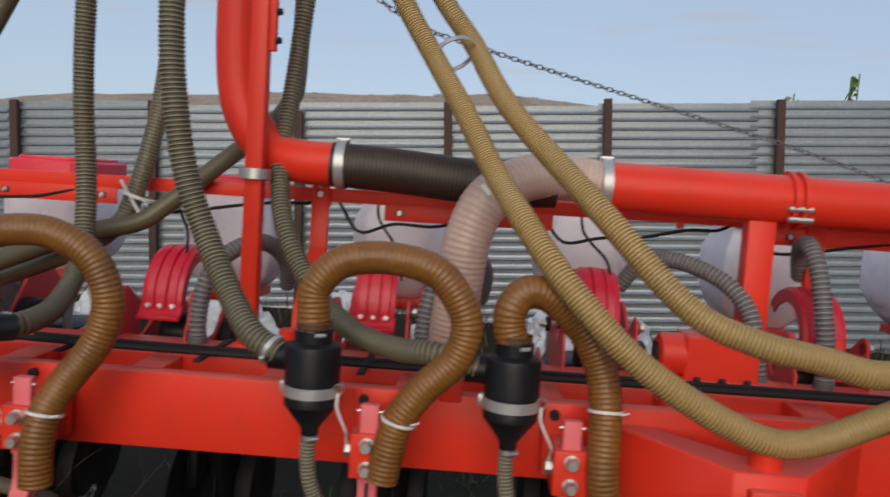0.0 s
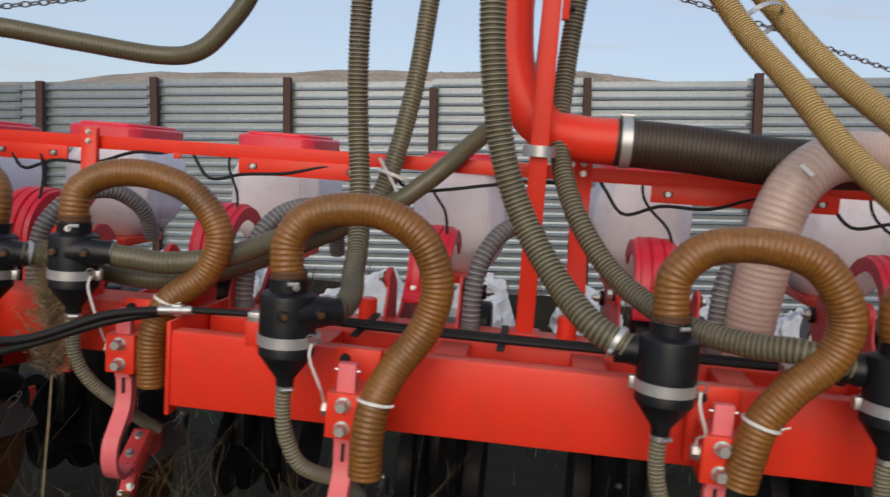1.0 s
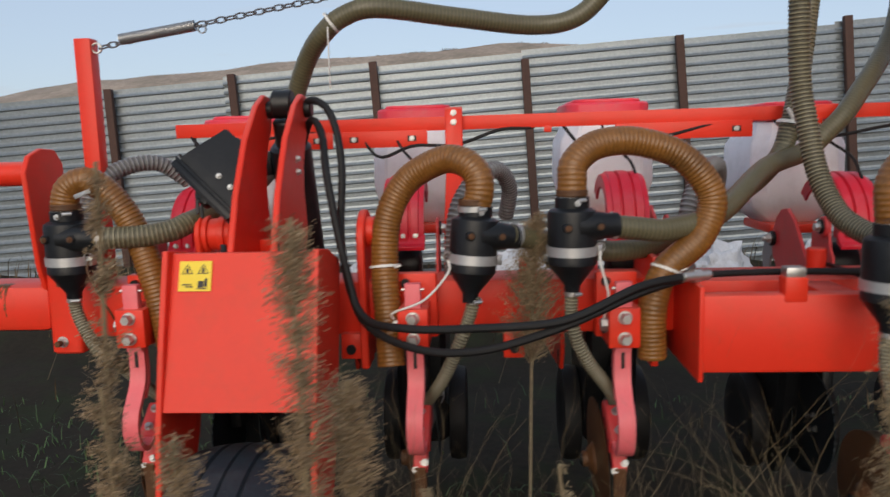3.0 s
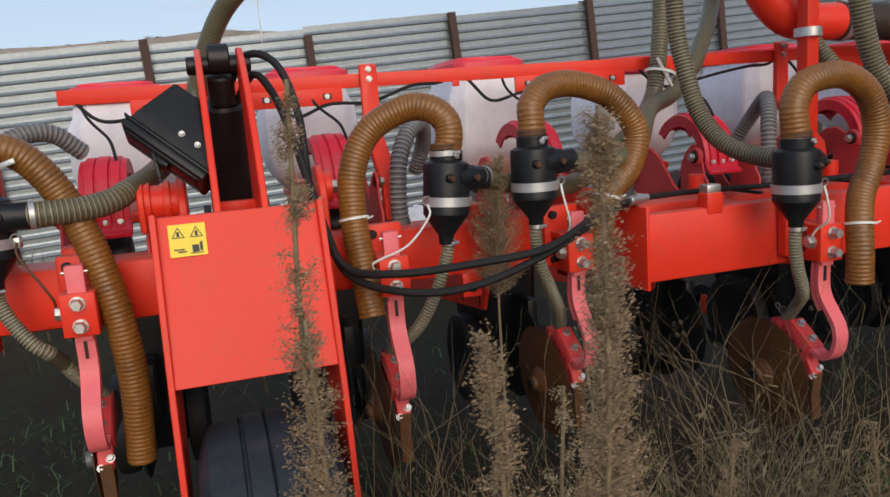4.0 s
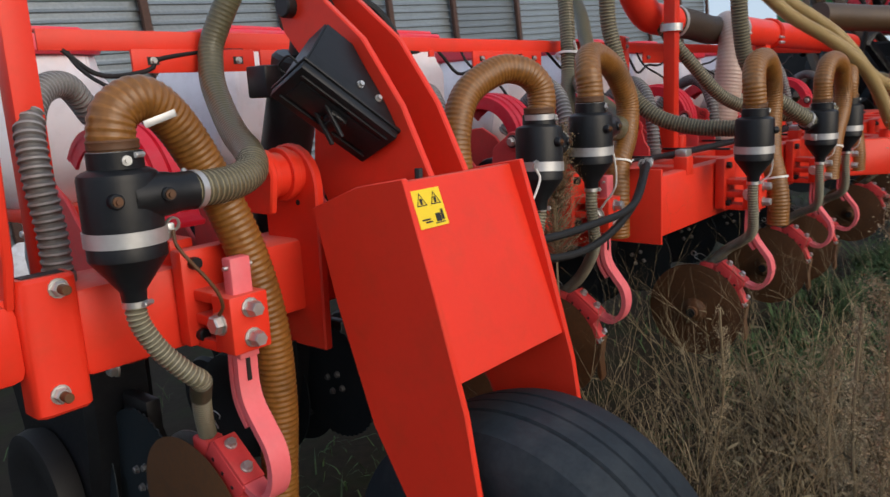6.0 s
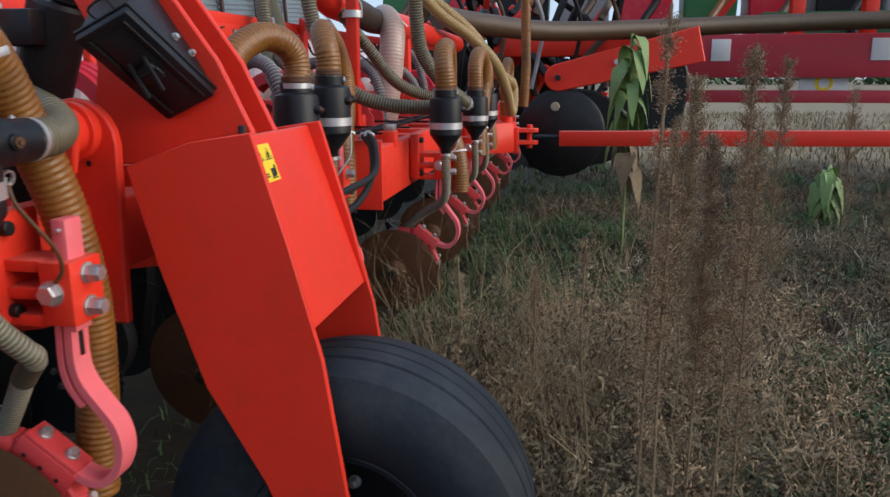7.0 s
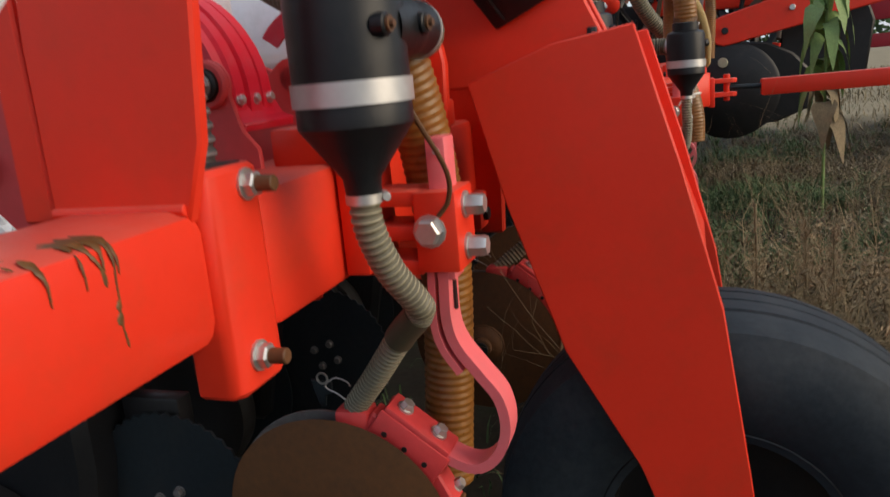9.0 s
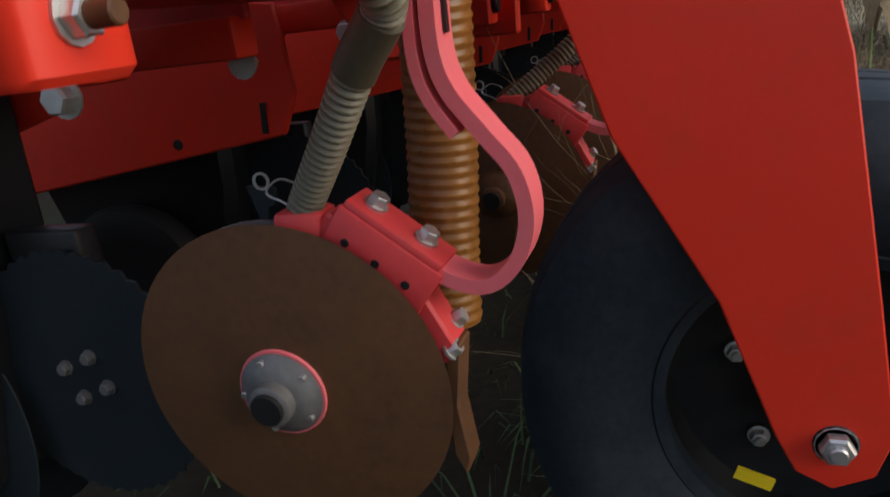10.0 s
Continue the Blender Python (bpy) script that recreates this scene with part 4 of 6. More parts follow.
    part("scraper", fit(prism([(0.136, 0.60), (0.152, 0.60), (0.160, 0.53), (0.157, 0.475), (0.146, 0.452), (0.139, 0.470), (0.146, 0.53)], "x", -0.016, 0.016, 0.002)), RUST, t, "rusty scraper blade")
    # disc, a little toed in
    dm = Matrix.Translation((-0.030, 0.325, 0.552)) @ Euler((0, radians(-3), radians(1))).to_matrix().to_4x4()
    ax = dm.to_3x3() @ Vector((-1, 0, 0))
    disc = lathe([(0.177, -0.0015), (0.178, 0.0), (0.15, 0.004), (0.052, 0.012), (0.0, 0.012)], dm.translation, ax, 56, closed=False)
    lathe([(0.177, -0.0015), (0.0, -0.004)], dm.translation, ax, 56, disc, closed=False)
    rusty = part("disc", fit(disc), RUST, t, "brown rusty disc")
    part("guard_plate", fit(prism([(0.345 + 0.172 * math.cos(q), 0.548 + 0.172 * math.sin(q)) for q in [0.3 + 0.14 * i for i in range(18)]], "x", 0.006, 0.011, 0)), HUB, t, "grey guard plate behind the disc")
    part("hub_edge", fit(lathe([(0.0, 0.010), (0.0485, 0.010), (0.0495, 0.0125), (0.0485, 0.0155), (0.0, 0.0155)], dm.translation, ax, 32, closed=False)), FADED, rusty, "faded red edge of the hub")
    hub = lathe([(0.046, 0.011), (0.046, 0.017), (0.040, 0.021), (0.034, 0.027), (0.023, 0.030), (0.023, 0.043), (0.02, 0.045), (0.0, 0.045)], dm.translation, ax, 32, closed=False)
    part("hub", fit(hub), HUB, rusty, "grey hub with red paint edge")
    part("hub_cap", fit(cylinder(dm.translation + ax * 0.043, dm.translation + ax * 0.050, 0.0175, 20)), RUBBER, rusty)
    for k in range(5):
        a = 2 * math.pi * k / 5
        p = dm @ Vector((0, 0.039 * math.cos(a), 0.039 * math.sin(a)))
        part("hub_rivet", fit(cylinder(p + ax * 0.018, p + ax * 0.025, 0.004, 8)), ZINC, rusty)
    return t


COULTERS = [(-1.473, 0.083, 1.026), (-0.708, 0.057, 1.024), (-0.163, 0.055, 1.021), (0.502, -0.172, 1.004), (1.318, -0.173, 1.002), (1.783, -0.175, 1.0), (2.95, -0.172, 1.0), (3.7, -0.172, 1.0), (-2.75, 0.07, 1.02)]
first = coulter()
BROWN_HUBS = {}
first.matrix_basis = pose(*COULTERS[0])
for k, at in enumerate(COULTERS[1:]):
    other = copy_thing(first, pose(*at, 0, 0.4 * (k % 3 - 1), 1.2 * ((k * 5) % 3 - 1)))
    # the hubs of the others are given the disc's dark brown
    for piece in other.children_recursive:
        if piece.name.split(".")[0] in ("hub", "hub_edge", "hub_rivet"):
            piece.data = BROWN_HUBS.setdefault(piece.name.split(".")[0], piece.data.copy())
            piece.data.materials[0] = RUST
            tagged(piece, "dark brown hub")


# ---- cyclones ----
def cyclone():
    """A black cyclone; its bright band is at the origin, its side outlet points along +x."""
    t = thing("cyclone", (0, 0, 0), "black plastic air cyclone with a bright steel band and funnel bottom", "cyclone", "air cyclones")
    part("body", lathe([(0.036, 0.136), (0.043, 0.134), (0.043, 0.108), (0.052, 0.105), (0.060, 0.100), (0.062, 0.092), (0.062, 0.0), (0.062, -0.012)], (0, 0, 0), (0, 0, 1), 36, closed=False), BLACK, t)
    part("funnel", lathe([(0.060, -0.010), (0.0615, -0.014), (0.0615, -0.034), (0.056, -0.042), (0.021, -0.090), (0.019, -0.115), (0.0, -0.115)], (0, 0, 0), (0, 0, 1), 36, closed=False), BLACK, t)
    part("band", ring((0, 0, 0.0), (0, 0, 1), 0.062, 0.024, 0.0025, 36), BAND, t, "bright steel band")
    outlet = part("outlet", lathe([(0.036, 0.0), (0.036, 0.055), (0.034, 0.07), (0.032, 0.078), (0.032, 0.108), (0.026, 0.108), (0.026, 0.03)], (0.0, -0.029, 0.062), (1, 0, 0), 28, closed=False), BLACK, t)
    for x, y, z in ((-0.030, -0.060, 0.062), (0.050, -0.066, 0.064), (0.0, -0.043, 0.121)):
        rusty = z < 0.1
        if rusty:
            part("screw_boss", cylinder((x, y + 0.012, z), (x, y - 0.004, z), 0.012, 14), BLACK, outlet)
        part("screw", lathe([(0.008, 0.0), (0.008, 0.003), (0.004, 0.003), (0.004, 0.007), (0.0, 0.007)], (x, y - 0.004 if rusty else y, z), (0, -1, 0), 12, closed=False), RUST if rusty else ZINC, t, "rusty recessed screw" if rusty else "")
    part("band_latch", box(0.058, 0.074, -0.020, 0.002, -0.014, 0.012, 0.002), ZINC, t, "zinc latch of the band")
    return t


CYCLONES = [  # place of the band, turn, lean
    (-1.650, 0.156, 1.181, -5, 0), (-0.549, 0.086, 1.178, 20, 5), (-0.297, 0.074, 1.197, 12, 0),
    (0.368, -0.165, 1.144, 38, 0), (1.187, -0.168, 1.128, 178, 0), (1.636, -0.168, 1.131, 178, 0), (2.95, -0.165, 1.14, 178, 0)]
cyc = cyclone()
for k, (x, y, z, turn, lean) in enumerate(CYCLONES):
    m = Matrix.Translation((x, y, z)) @ Euler((0, radians(lean), radians(turn))).to_matrix().to_4x4()
    if k == 0:
        cyc.matrix_basis = m
    else:
        copy_thing(cyc, m)


def hose_thing(name, points, r, materials, label, category="hose", group="", pitch=0.012, depth=0.0025, seg=14, ribs=True):
    t = thing(name, points[0], label, category, group)
    part("hose_wall", hose(points, r, pitch, depth, seg, ribs), materials, t)
    return t


# ---- brown looped hoses ----
LOOPS = [  # offsets from the cyclone's band: along, towards the front, up
    [(0, 0, .12), (-.002, 0, .155), (.012, .002, .195), (.06, .006, .214), (.115, .016, .176), (.172, .022, .084), (.223, .008, -.056), (.256, .002, -.216), (.268, .012, -.386), (.262, .022, -.52), (.258, .026, -.60)],
    [(.006, 0, .12), (.020, 0, .165), (.016, .008, .212), (-.02, .03, .246), (-.08, .065, .250), (-.172, .095, .198), (-.226, .092, .10), (-.238, .075, -.03), (-.230, .05, -.16), (-.222, .02, -.29)],
    [(0, 0, .12), (0, 0, .175), (.008, .01, .22), (.066, .04, .262), (.17, .065, .268), (.29, .075, .225), (.365, .07, .125), (.335, .06, .02), (.245, .04, -.06), (.209, .025, -.154), (.209, .025, -.29)],
    [(0, 0, .12), (-.008, 0, .175), (-.004, .005, .225), (.035, .015, .272), (.11, .02, .293), (.20, .03, .288), (.285, .04, .235), (.322, .045, .14), (.30, .04, .04), (.245, .02, -.045), (.21, -.01, -.12), (.2, -.025, -.2), (.2, -.025, -.285)],
    [(0, 0, .12), (-.005, 0, .175), (0, 0, .235), (.06, 0, .292), (.17, 0, .305), (.275, 0, .275), (.338, 0, .18), (.32, 0, .09), (.25, 0, .015), (.20, 0, -.06), (.182, 0, -.13), (.17, 0, -.20)],
    [(0, 0, .12), (-.015, 0, .17), (-.012, 0, .215), (.02, .01, .248), (.07, .02, .24), (.145, .04, .175), (.196, .04, .09), (.215, .02, -.01), (.215, 0, -.13), (.225, 0, -.215)],
    [(0, 0, .12), (0, 0, .175), (.0, 0, .225), (-.06, 0, .272), (-.16, 0, .26), (-.24, 0, .15), (-.22, 0, .02), (-.2, 0, -.1), (-.2, 0, -.25)],
]
for k, ((x, y, z, turn, lean), loop) in enumerate(zip(CYCLONES, LOOPS)):
    pts = [(x + a, y + b, z + c) for a, b, c in loop]
    t = hose_thing("looped_hose", pts, 0.0375, [BROWN_RIB, BROWN_GROOVE], "brown ribbed plastic hose looped from the cyclone past the coulter", "hose", "looped brown hoses", 0.0115, 0.0015, 20)
    clamp(t, (pts[0][0] - 0.001, pts[0][1], pts[0][2] + 0.008), (0, 0, 1), 0.0385, 0.014)
    part("cuff", lathe([(0.0385, 0.0), (0.0400, 0.002), (0.0392, 0.008), (0.0402, 0.013), (0.0385, 0.016)], (pts[0][0] - 0.001, pts[0][1], pts[0][2] + 0.017), (0, 0, 1), 24, closed=False), RUST, t, "rust-stained rubber cuff")
    if k == 0:
        part("clamp_tail", box(-0.012, 0.042, -0.001, 0.001, -0.006, 0.006, 0.0005, pose(x + 0.052, y - 0.03, z + 0.176, 0, -18, -12)), BAND, t, "bright clamp tail standing off")
    if k == 0:
        continue
    tie = pts[-3]
    d = Vector(pts[-2]) - Vector(tie)
    part("cable_tie", ring(tie, d, 0.039, 0.007, 0.0025), STRAP, t, "white cable tie")
    end = Vector(tie) + Vector((0.045, -0.01, 0.004))
    part("tie_end", cylinder(Vector(tie) + Vector((0.03, -0.028, 0)), end + Vector((0.002, -0.018, 0.002)), 0.0022, 6), STRAP, t)

# ---- thin seed tubes below the cyclones ----
for k, ((x, y, z, turn, lean), (cx, cy, cz)) in enumerate(zip(CYCLONES, COULTERS)):
    sx, sy, sz = cx + (0.01 if k else 0.005), cy + 0.205, cz - 0.30
    if k == 0:
        pts = [(x, y, z - 0.10), (x + 0.003, y, z - 0.145), (x + 0.028, y - 0.008, z - 0.20), (x + 0.066, y - 0.022, z - 0.25), (x + 0.090, y - 0.016, z - 0.272), (x + 0.108, y + 0.02, z - 0.31), (x + 0.14, y + 0.075, z - 0.38), (sx - 0.005, sy, sz + 0.008)]
    elif k == 1:
        pts = [(x, y, z - 0.10), (x - 0.01, y, z - 0.15), (x - 0.045, y, z - 0.24), (x - 0.09, y + .04, z - 0.34), (sx, sy, sz)]
    else:
        pts = [(x, y, z - 0.10), (x - 0.002, y, z - 0.16), (x + 0.01, y, z - 0.23), (x + 0.045, y + .02, z - 0.30), (sx - 0.03, sy - 0.08, sz + 0.07), (sx, sy, sz)]
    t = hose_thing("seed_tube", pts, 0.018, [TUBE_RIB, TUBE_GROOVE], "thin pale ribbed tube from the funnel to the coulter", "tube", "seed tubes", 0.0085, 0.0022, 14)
    clamp(t, (pts[0][0], pts[0][1], pts[0][2] - 0.012), (0, 0, 1), 0.0185, 0.010, ZINC)
    if k == 0:
        fine = glide(pts, 0.01)
        n0, n1 = int(len(fine) * 0.46), int(len(fine) * 0.63)
        part("elbow_sleeve", hose(fine[n0:n1:2], 0.0195, 0.01, seg=18, ribs=False), OLIVE_GROOVE, t, "smooth dark olive rubber elbow")
    # wire pin that hangs from the band latch
    wire = thing("lanyard", (x + 0.07, y - 0.02, z), "thin wire lanyard with a hooked end", "lanyard", "lanyards")
    p0 = Vector((x + (0.066 if cx > x else -0.062), y - 0.03, z))
    p1 = Vector((cx - 0.05, cy + 0.035, cz - 0.005))
    part("wire", hose([p0, p0 + Vector((0.0, -0.01, -0.03)), (p0 + p1) / 2 + Vector((0.012, -0.025, -0.02)), p1 + Vector((0.0, -0.015, 0.02)), p1], 0.0032, 0.01, seg=8, ribs=False), STRAP if k else RUST, wire)
    part("hook", ring(p0 + Vector((0, 0, 0.01)), (0, 1, 0.2), 0.010, 0.005, 0.003, 14), ZINC, wire)

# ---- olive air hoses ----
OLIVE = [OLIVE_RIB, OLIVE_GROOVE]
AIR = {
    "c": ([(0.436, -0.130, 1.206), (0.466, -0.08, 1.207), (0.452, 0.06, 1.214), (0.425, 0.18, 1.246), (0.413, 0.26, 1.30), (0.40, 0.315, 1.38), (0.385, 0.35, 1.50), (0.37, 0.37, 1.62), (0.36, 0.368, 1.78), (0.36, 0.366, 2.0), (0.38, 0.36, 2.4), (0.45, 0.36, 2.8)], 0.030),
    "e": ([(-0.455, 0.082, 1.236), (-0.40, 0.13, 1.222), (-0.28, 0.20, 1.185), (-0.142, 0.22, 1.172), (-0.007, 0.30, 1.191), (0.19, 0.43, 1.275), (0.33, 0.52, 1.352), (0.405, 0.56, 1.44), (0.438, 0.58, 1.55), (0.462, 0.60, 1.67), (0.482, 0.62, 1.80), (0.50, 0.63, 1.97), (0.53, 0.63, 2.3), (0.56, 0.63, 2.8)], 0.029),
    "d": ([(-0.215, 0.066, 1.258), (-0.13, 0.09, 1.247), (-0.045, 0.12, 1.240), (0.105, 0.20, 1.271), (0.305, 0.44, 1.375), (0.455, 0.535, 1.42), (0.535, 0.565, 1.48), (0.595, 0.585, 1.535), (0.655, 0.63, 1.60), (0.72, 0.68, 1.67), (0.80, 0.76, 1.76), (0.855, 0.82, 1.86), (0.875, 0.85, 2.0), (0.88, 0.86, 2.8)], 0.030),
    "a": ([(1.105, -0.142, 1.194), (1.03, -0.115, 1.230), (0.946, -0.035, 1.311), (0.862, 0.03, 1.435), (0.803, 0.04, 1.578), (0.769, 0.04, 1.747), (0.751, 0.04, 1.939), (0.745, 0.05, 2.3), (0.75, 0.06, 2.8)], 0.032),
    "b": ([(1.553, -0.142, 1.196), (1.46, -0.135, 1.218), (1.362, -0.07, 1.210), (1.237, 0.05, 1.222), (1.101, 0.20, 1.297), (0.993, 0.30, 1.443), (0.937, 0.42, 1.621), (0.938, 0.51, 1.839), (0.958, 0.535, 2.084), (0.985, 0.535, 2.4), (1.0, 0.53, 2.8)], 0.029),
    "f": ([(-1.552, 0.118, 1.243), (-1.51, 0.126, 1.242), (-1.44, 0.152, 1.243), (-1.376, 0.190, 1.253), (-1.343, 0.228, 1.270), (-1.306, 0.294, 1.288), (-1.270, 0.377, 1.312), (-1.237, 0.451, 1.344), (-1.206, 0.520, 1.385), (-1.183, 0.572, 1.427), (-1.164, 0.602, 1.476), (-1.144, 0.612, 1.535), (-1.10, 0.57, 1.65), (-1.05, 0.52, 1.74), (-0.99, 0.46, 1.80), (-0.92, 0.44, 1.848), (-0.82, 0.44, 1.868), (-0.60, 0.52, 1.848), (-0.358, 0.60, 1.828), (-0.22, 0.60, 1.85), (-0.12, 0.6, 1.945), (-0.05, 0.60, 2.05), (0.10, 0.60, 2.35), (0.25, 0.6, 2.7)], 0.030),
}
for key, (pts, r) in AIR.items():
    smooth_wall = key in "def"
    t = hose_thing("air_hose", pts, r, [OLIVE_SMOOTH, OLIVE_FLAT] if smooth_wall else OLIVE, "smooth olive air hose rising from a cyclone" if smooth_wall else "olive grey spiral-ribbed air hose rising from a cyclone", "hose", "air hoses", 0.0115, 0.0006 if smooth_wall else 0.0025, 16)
    if key == "f":
        # the spiral shows where the wall is stretched thin beside the cyclone
        part("ribbed_end", hose(glide(pts[:5], 0.02), r + 0.0012, 0.0115, 0.0022, 16), OLIVE, t, "pale ribbed end of the hose")
    if key == "e":
        part("ribbed_rise", hose(glide(pts[7:], 0.02), r + 0.0012, 0.0115, 0.0024, 16), OLIVE, t, "pale ribbed upper part of the hose")
    d = Vector(pts[1]) - Vector(pts[0])
    clamp(t, Vector(pts[0]) + d * 0.25, d, r + 0.001, 0.012)
tie = thing("strap", (0.44, 0.42, 1.50), "white strap tying two air hoses together", "strap")
part("strap_band", ring((0.44, 0.575, 1.50), (0.3, 0.1, 1), 0.052, 0.010, 0.003), STRAP, tie)
part("strap_end", cylinder((0.40, 0.53, 1.552), (0.468, 0.535, 1.44), 0.0055, 6), STRAP, tie)
tie = thing("strap", (-0.93, 0.42, 1.845), "white strap hanging from the air hose", "strap")
part("strap_band", ring((-0.955, 0.42, 1.828), (0.7, 0, 0.5), 0.031, 0.008, 0.003), STRAP, tie)
part("strap_end", box(-0.959, -0.956, 0.376, 0.384, 1.635, 1.81, 0.001), STRAP, tie)

# ---- yellow hoses ----
for pts in (
    [(1.12, 0.52, 2.5), (1.205, 0.49, 2.27), (1.290, 0.44, 2.110), (1.389, 0.365, 1.950), (1.483, 0.214, 1.797), (1.566, 0.078, 1.648), (1.650, -0.09, 1.520), (1.745, -0.20, 1.397), (1.90, -0.25, 1.250), (2.10, -0.255, 1.137), (2.235, -0.255, 1.112), (2.41, -0.25, 1.18), (2.62, -0.22, 1.27), (2.86, -0.14, 1.22)],
    [(1.21, 0.60, 2.6), (1.30, 0.56, 2.33), (1.385, 0.52, 2.168), (1.488, 0.465, 2.026), (1.603, 0.245, 1.821), (1.815, -0.05, 1.570), (2.0, -0.17, 1.375), (2.135, -0.22, 1.314), (2.275, -0.24, 1.289), (2.405, -0.24, 1.268), (2.60, -0.20, 1.30), (2.95, -0.05, 1.34)],
):
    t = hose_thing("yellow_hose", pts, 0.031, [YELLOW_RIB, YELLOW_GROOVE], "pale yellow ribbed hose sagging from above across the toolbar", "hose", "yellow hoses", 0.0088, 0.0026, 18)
    clamp(t, pts[-1], Vector(pts[-1]) - Vector(pts[-2]), 0.032, 0.014)
tie = thing("strap", (1.44, 0.4, 1.98), "grey strap round the two yellow hoses", "strap")
part("strap_band", ring((1.434, 0.41, 1.984), (0.5, -0.6, -0.9), 0.062, 0.014, 0.003), ZINC, tie)


# ---- row units ----
def row_unit():
    t = thing("row_unit", (0, 0, 0), "planter row unit with milky hopper, crimson lid and ribbed housing", "row unit", "planter row units")
    # hopper, octagonal, narrowing to its outlet
    bm = bmesh.new()
    rings = []
    for z, hx, y0, y1, c in ((1.540, 0.138, 0.93, 1.29, 0.04), (1.50, 0.142, 0.92, 1.30, 0.045), (1.455, 0.165, 0.90, 1.33, 0.05), (1.31, 0.167, 0.90, 1.33, 0.05), (1.235, 0.150, 0.93, 1.28, 0.05), (1.185, 0.115, 0.97, 1.22, 0.04), (1.16, 0.08, 1.0, 1.16, 0.02)):
        pts = [(-hx + c, y0), (hx - c, y0), (hx, y0 + c), (hx, y1 - c), (hx - c, y1), (-hx + c, y1), (-hx, y1 - c), (-hx, y0 + c)]
        rings.append([bm.verts.new((px, py, z)) for px, py in pts])
    for a, b in zip(rings, rings[1:]):
        for k in range(8):
            bm.faces.new((a[k], b[k], b[(k + 1) % 8], a[(k + 1) % 8]))
    bm.faces.new(rings[0]), bm.faces.new(rings[-1][::-1])
    bmesh.ops.recalc_face_normals(bm, faces=bm.faces)
    bmesh.ops.bevel(bm, geom=bm.edges[:], offset=0.006, segments=2, affect="EDGES")
    hopper = part("hopper", bm, WHITE, t, "milky white plastic hopper")
    lid = prism([(-0.11, 0.905), (0.11, 0.905), (0.147, 0.945), (0.147, 1.285), (0.11, 1.33), (-0.11, 1.33), (-0.147, 1.285), (-0.147, 0.945)], "z", 1.538, 1.592, 0.008)
    part("lid", lid, LID, hopper, "crimson plastic lid")
    part("lid_top", prism([(-0.09, 0.93), (0.09, 0.93), (0.12, 0.965), (0.12, 1.265), (0.09, 1.30), (-0.09, 1.30), (-0.12, 1.265), (-0.12, 0.965)], "z", 1.59, 1.604, 0.005), LID, hopper)
    # ribbed arch of the seed housing
    cx, cy, cz = -0.015, 0.588, 1.194
    arch = bmesh.new()
    rows = []
    n = 18
    for i in range(n + 1):
        a = math.radians(-8 + 150 * i / n)
        row = []
        for x, r in ((-0.080, 0.150), (-0.080, 0.163), (-0.062, 0.166), (-0.058, 0.172), (-0.030, 0.172), (-0.026, 0.164), (-0.022, 0.164), (-0.018, 0.174), (0.018, 0.174), (0.022, 0.164), (0.026, 0.164), (0.030, 0.172), (0.058, 0.172), (0.062, 0.166), (0.080, 0.163), (0.080, 0.150)):
            row.append(arch.verts.new((cx + 0.78 * x, cy - r * math.cos(a), cz + r * math.sin(a))))
        rows.append(row)
    for a, b in zip(rows, rows[1:]):
        for k in range(15):
            arch.faces.new((a[k], b[k], b[k + 1], a[k + 1]))
    bmesh.ops.recalc_face_normals(arch, faces=arch.faces)
    housing = part("seed_housing", arch, CRIMSON, t, "crimson ribbed housing")
    for x in (cx - 0.061, cx + 0.053):
        web = [math.radians(a) for a in range(-8, 143, 10)]
        side = [(cy - 0.160 * math.cos(a), cz + 0.160 * math.sin(a)) for a in web] + [(cy - 0.122 * math.cos(a), cz + 0.122 * math.sin(a)) for a in reversed(web)]
        part("housing_side", prism(side, "x", x, x + 0.008, 0.0015), CRIMSON, housing)
    # added black drum fills the dark space below the housing's lip
    part("seed_meter", lathe([(0.0, -0.045), (0.04, -0.045), (0.066, -0.040), (0.070, -0.03), (0.070, 0.03), (0.066, 0.040), (0.04, 0.045), (0.0, 0.045)], (cx, cy - 0.02, cz - 0.115), (1, 0, 0), 32, closed=False), BLACK, t, "black drum added to fill the dark space below the housing")
    part("housing_foot", prism([(cy - 0.190, cz - 0.048), (cy - 0.160, cz - 0.036), (cy - 0.148, cz - 0.004), (cy - 0.163, cz - 0.004), (cy - 0.176, cz - 0.028), (cy - 0.194, cz - 0.036)], "x", cx - 0.066, cx + 0.066, 0.002), CRIMSON, housing)
    for x in (-0.038, 0.0, 0.038):
        part("housing_bolt", hexhead((cx + x, cy - 0.170, cz - 0.004), (0, -0.97, 0.2), 0.007, 0.006), ZINC, housing)
    # rounded lugs that carry the housing's front pivot
    for x in (cx - 0.110, cx + 0.102):
        s = -1 if x < cx else 1
        py, pz = 0.413, 1.213
        lug = [(py - 0.032 * math.cos(a), pz + 0.032 * math.sin(a)) for a in [math.radians(-25 + 22 * i) for i in range(8)]]
        lug = lug + [(0.50, 1.19), (0.52, 1.02), (0.350, 1.02), (0.352, 1.128), (0.372, 1.152)]
        part("pivot_lug", prism(lug, "x", x, x + 0.008, 0.002), DULLRED, t)
        part("pivot_boss", lathe([(0.031, 0.0), (0.031, 0.006), (0.028, 0.009), (0.022, 0.009)], (x, py, pz), (s, 0, 0), 24, closed=False), DULLRED, t)
        part("pivot_washer", cylinder((x, py, pz), (x + s * 0.016, py, pz), 0.021, 20), BLACKMETAL, t)
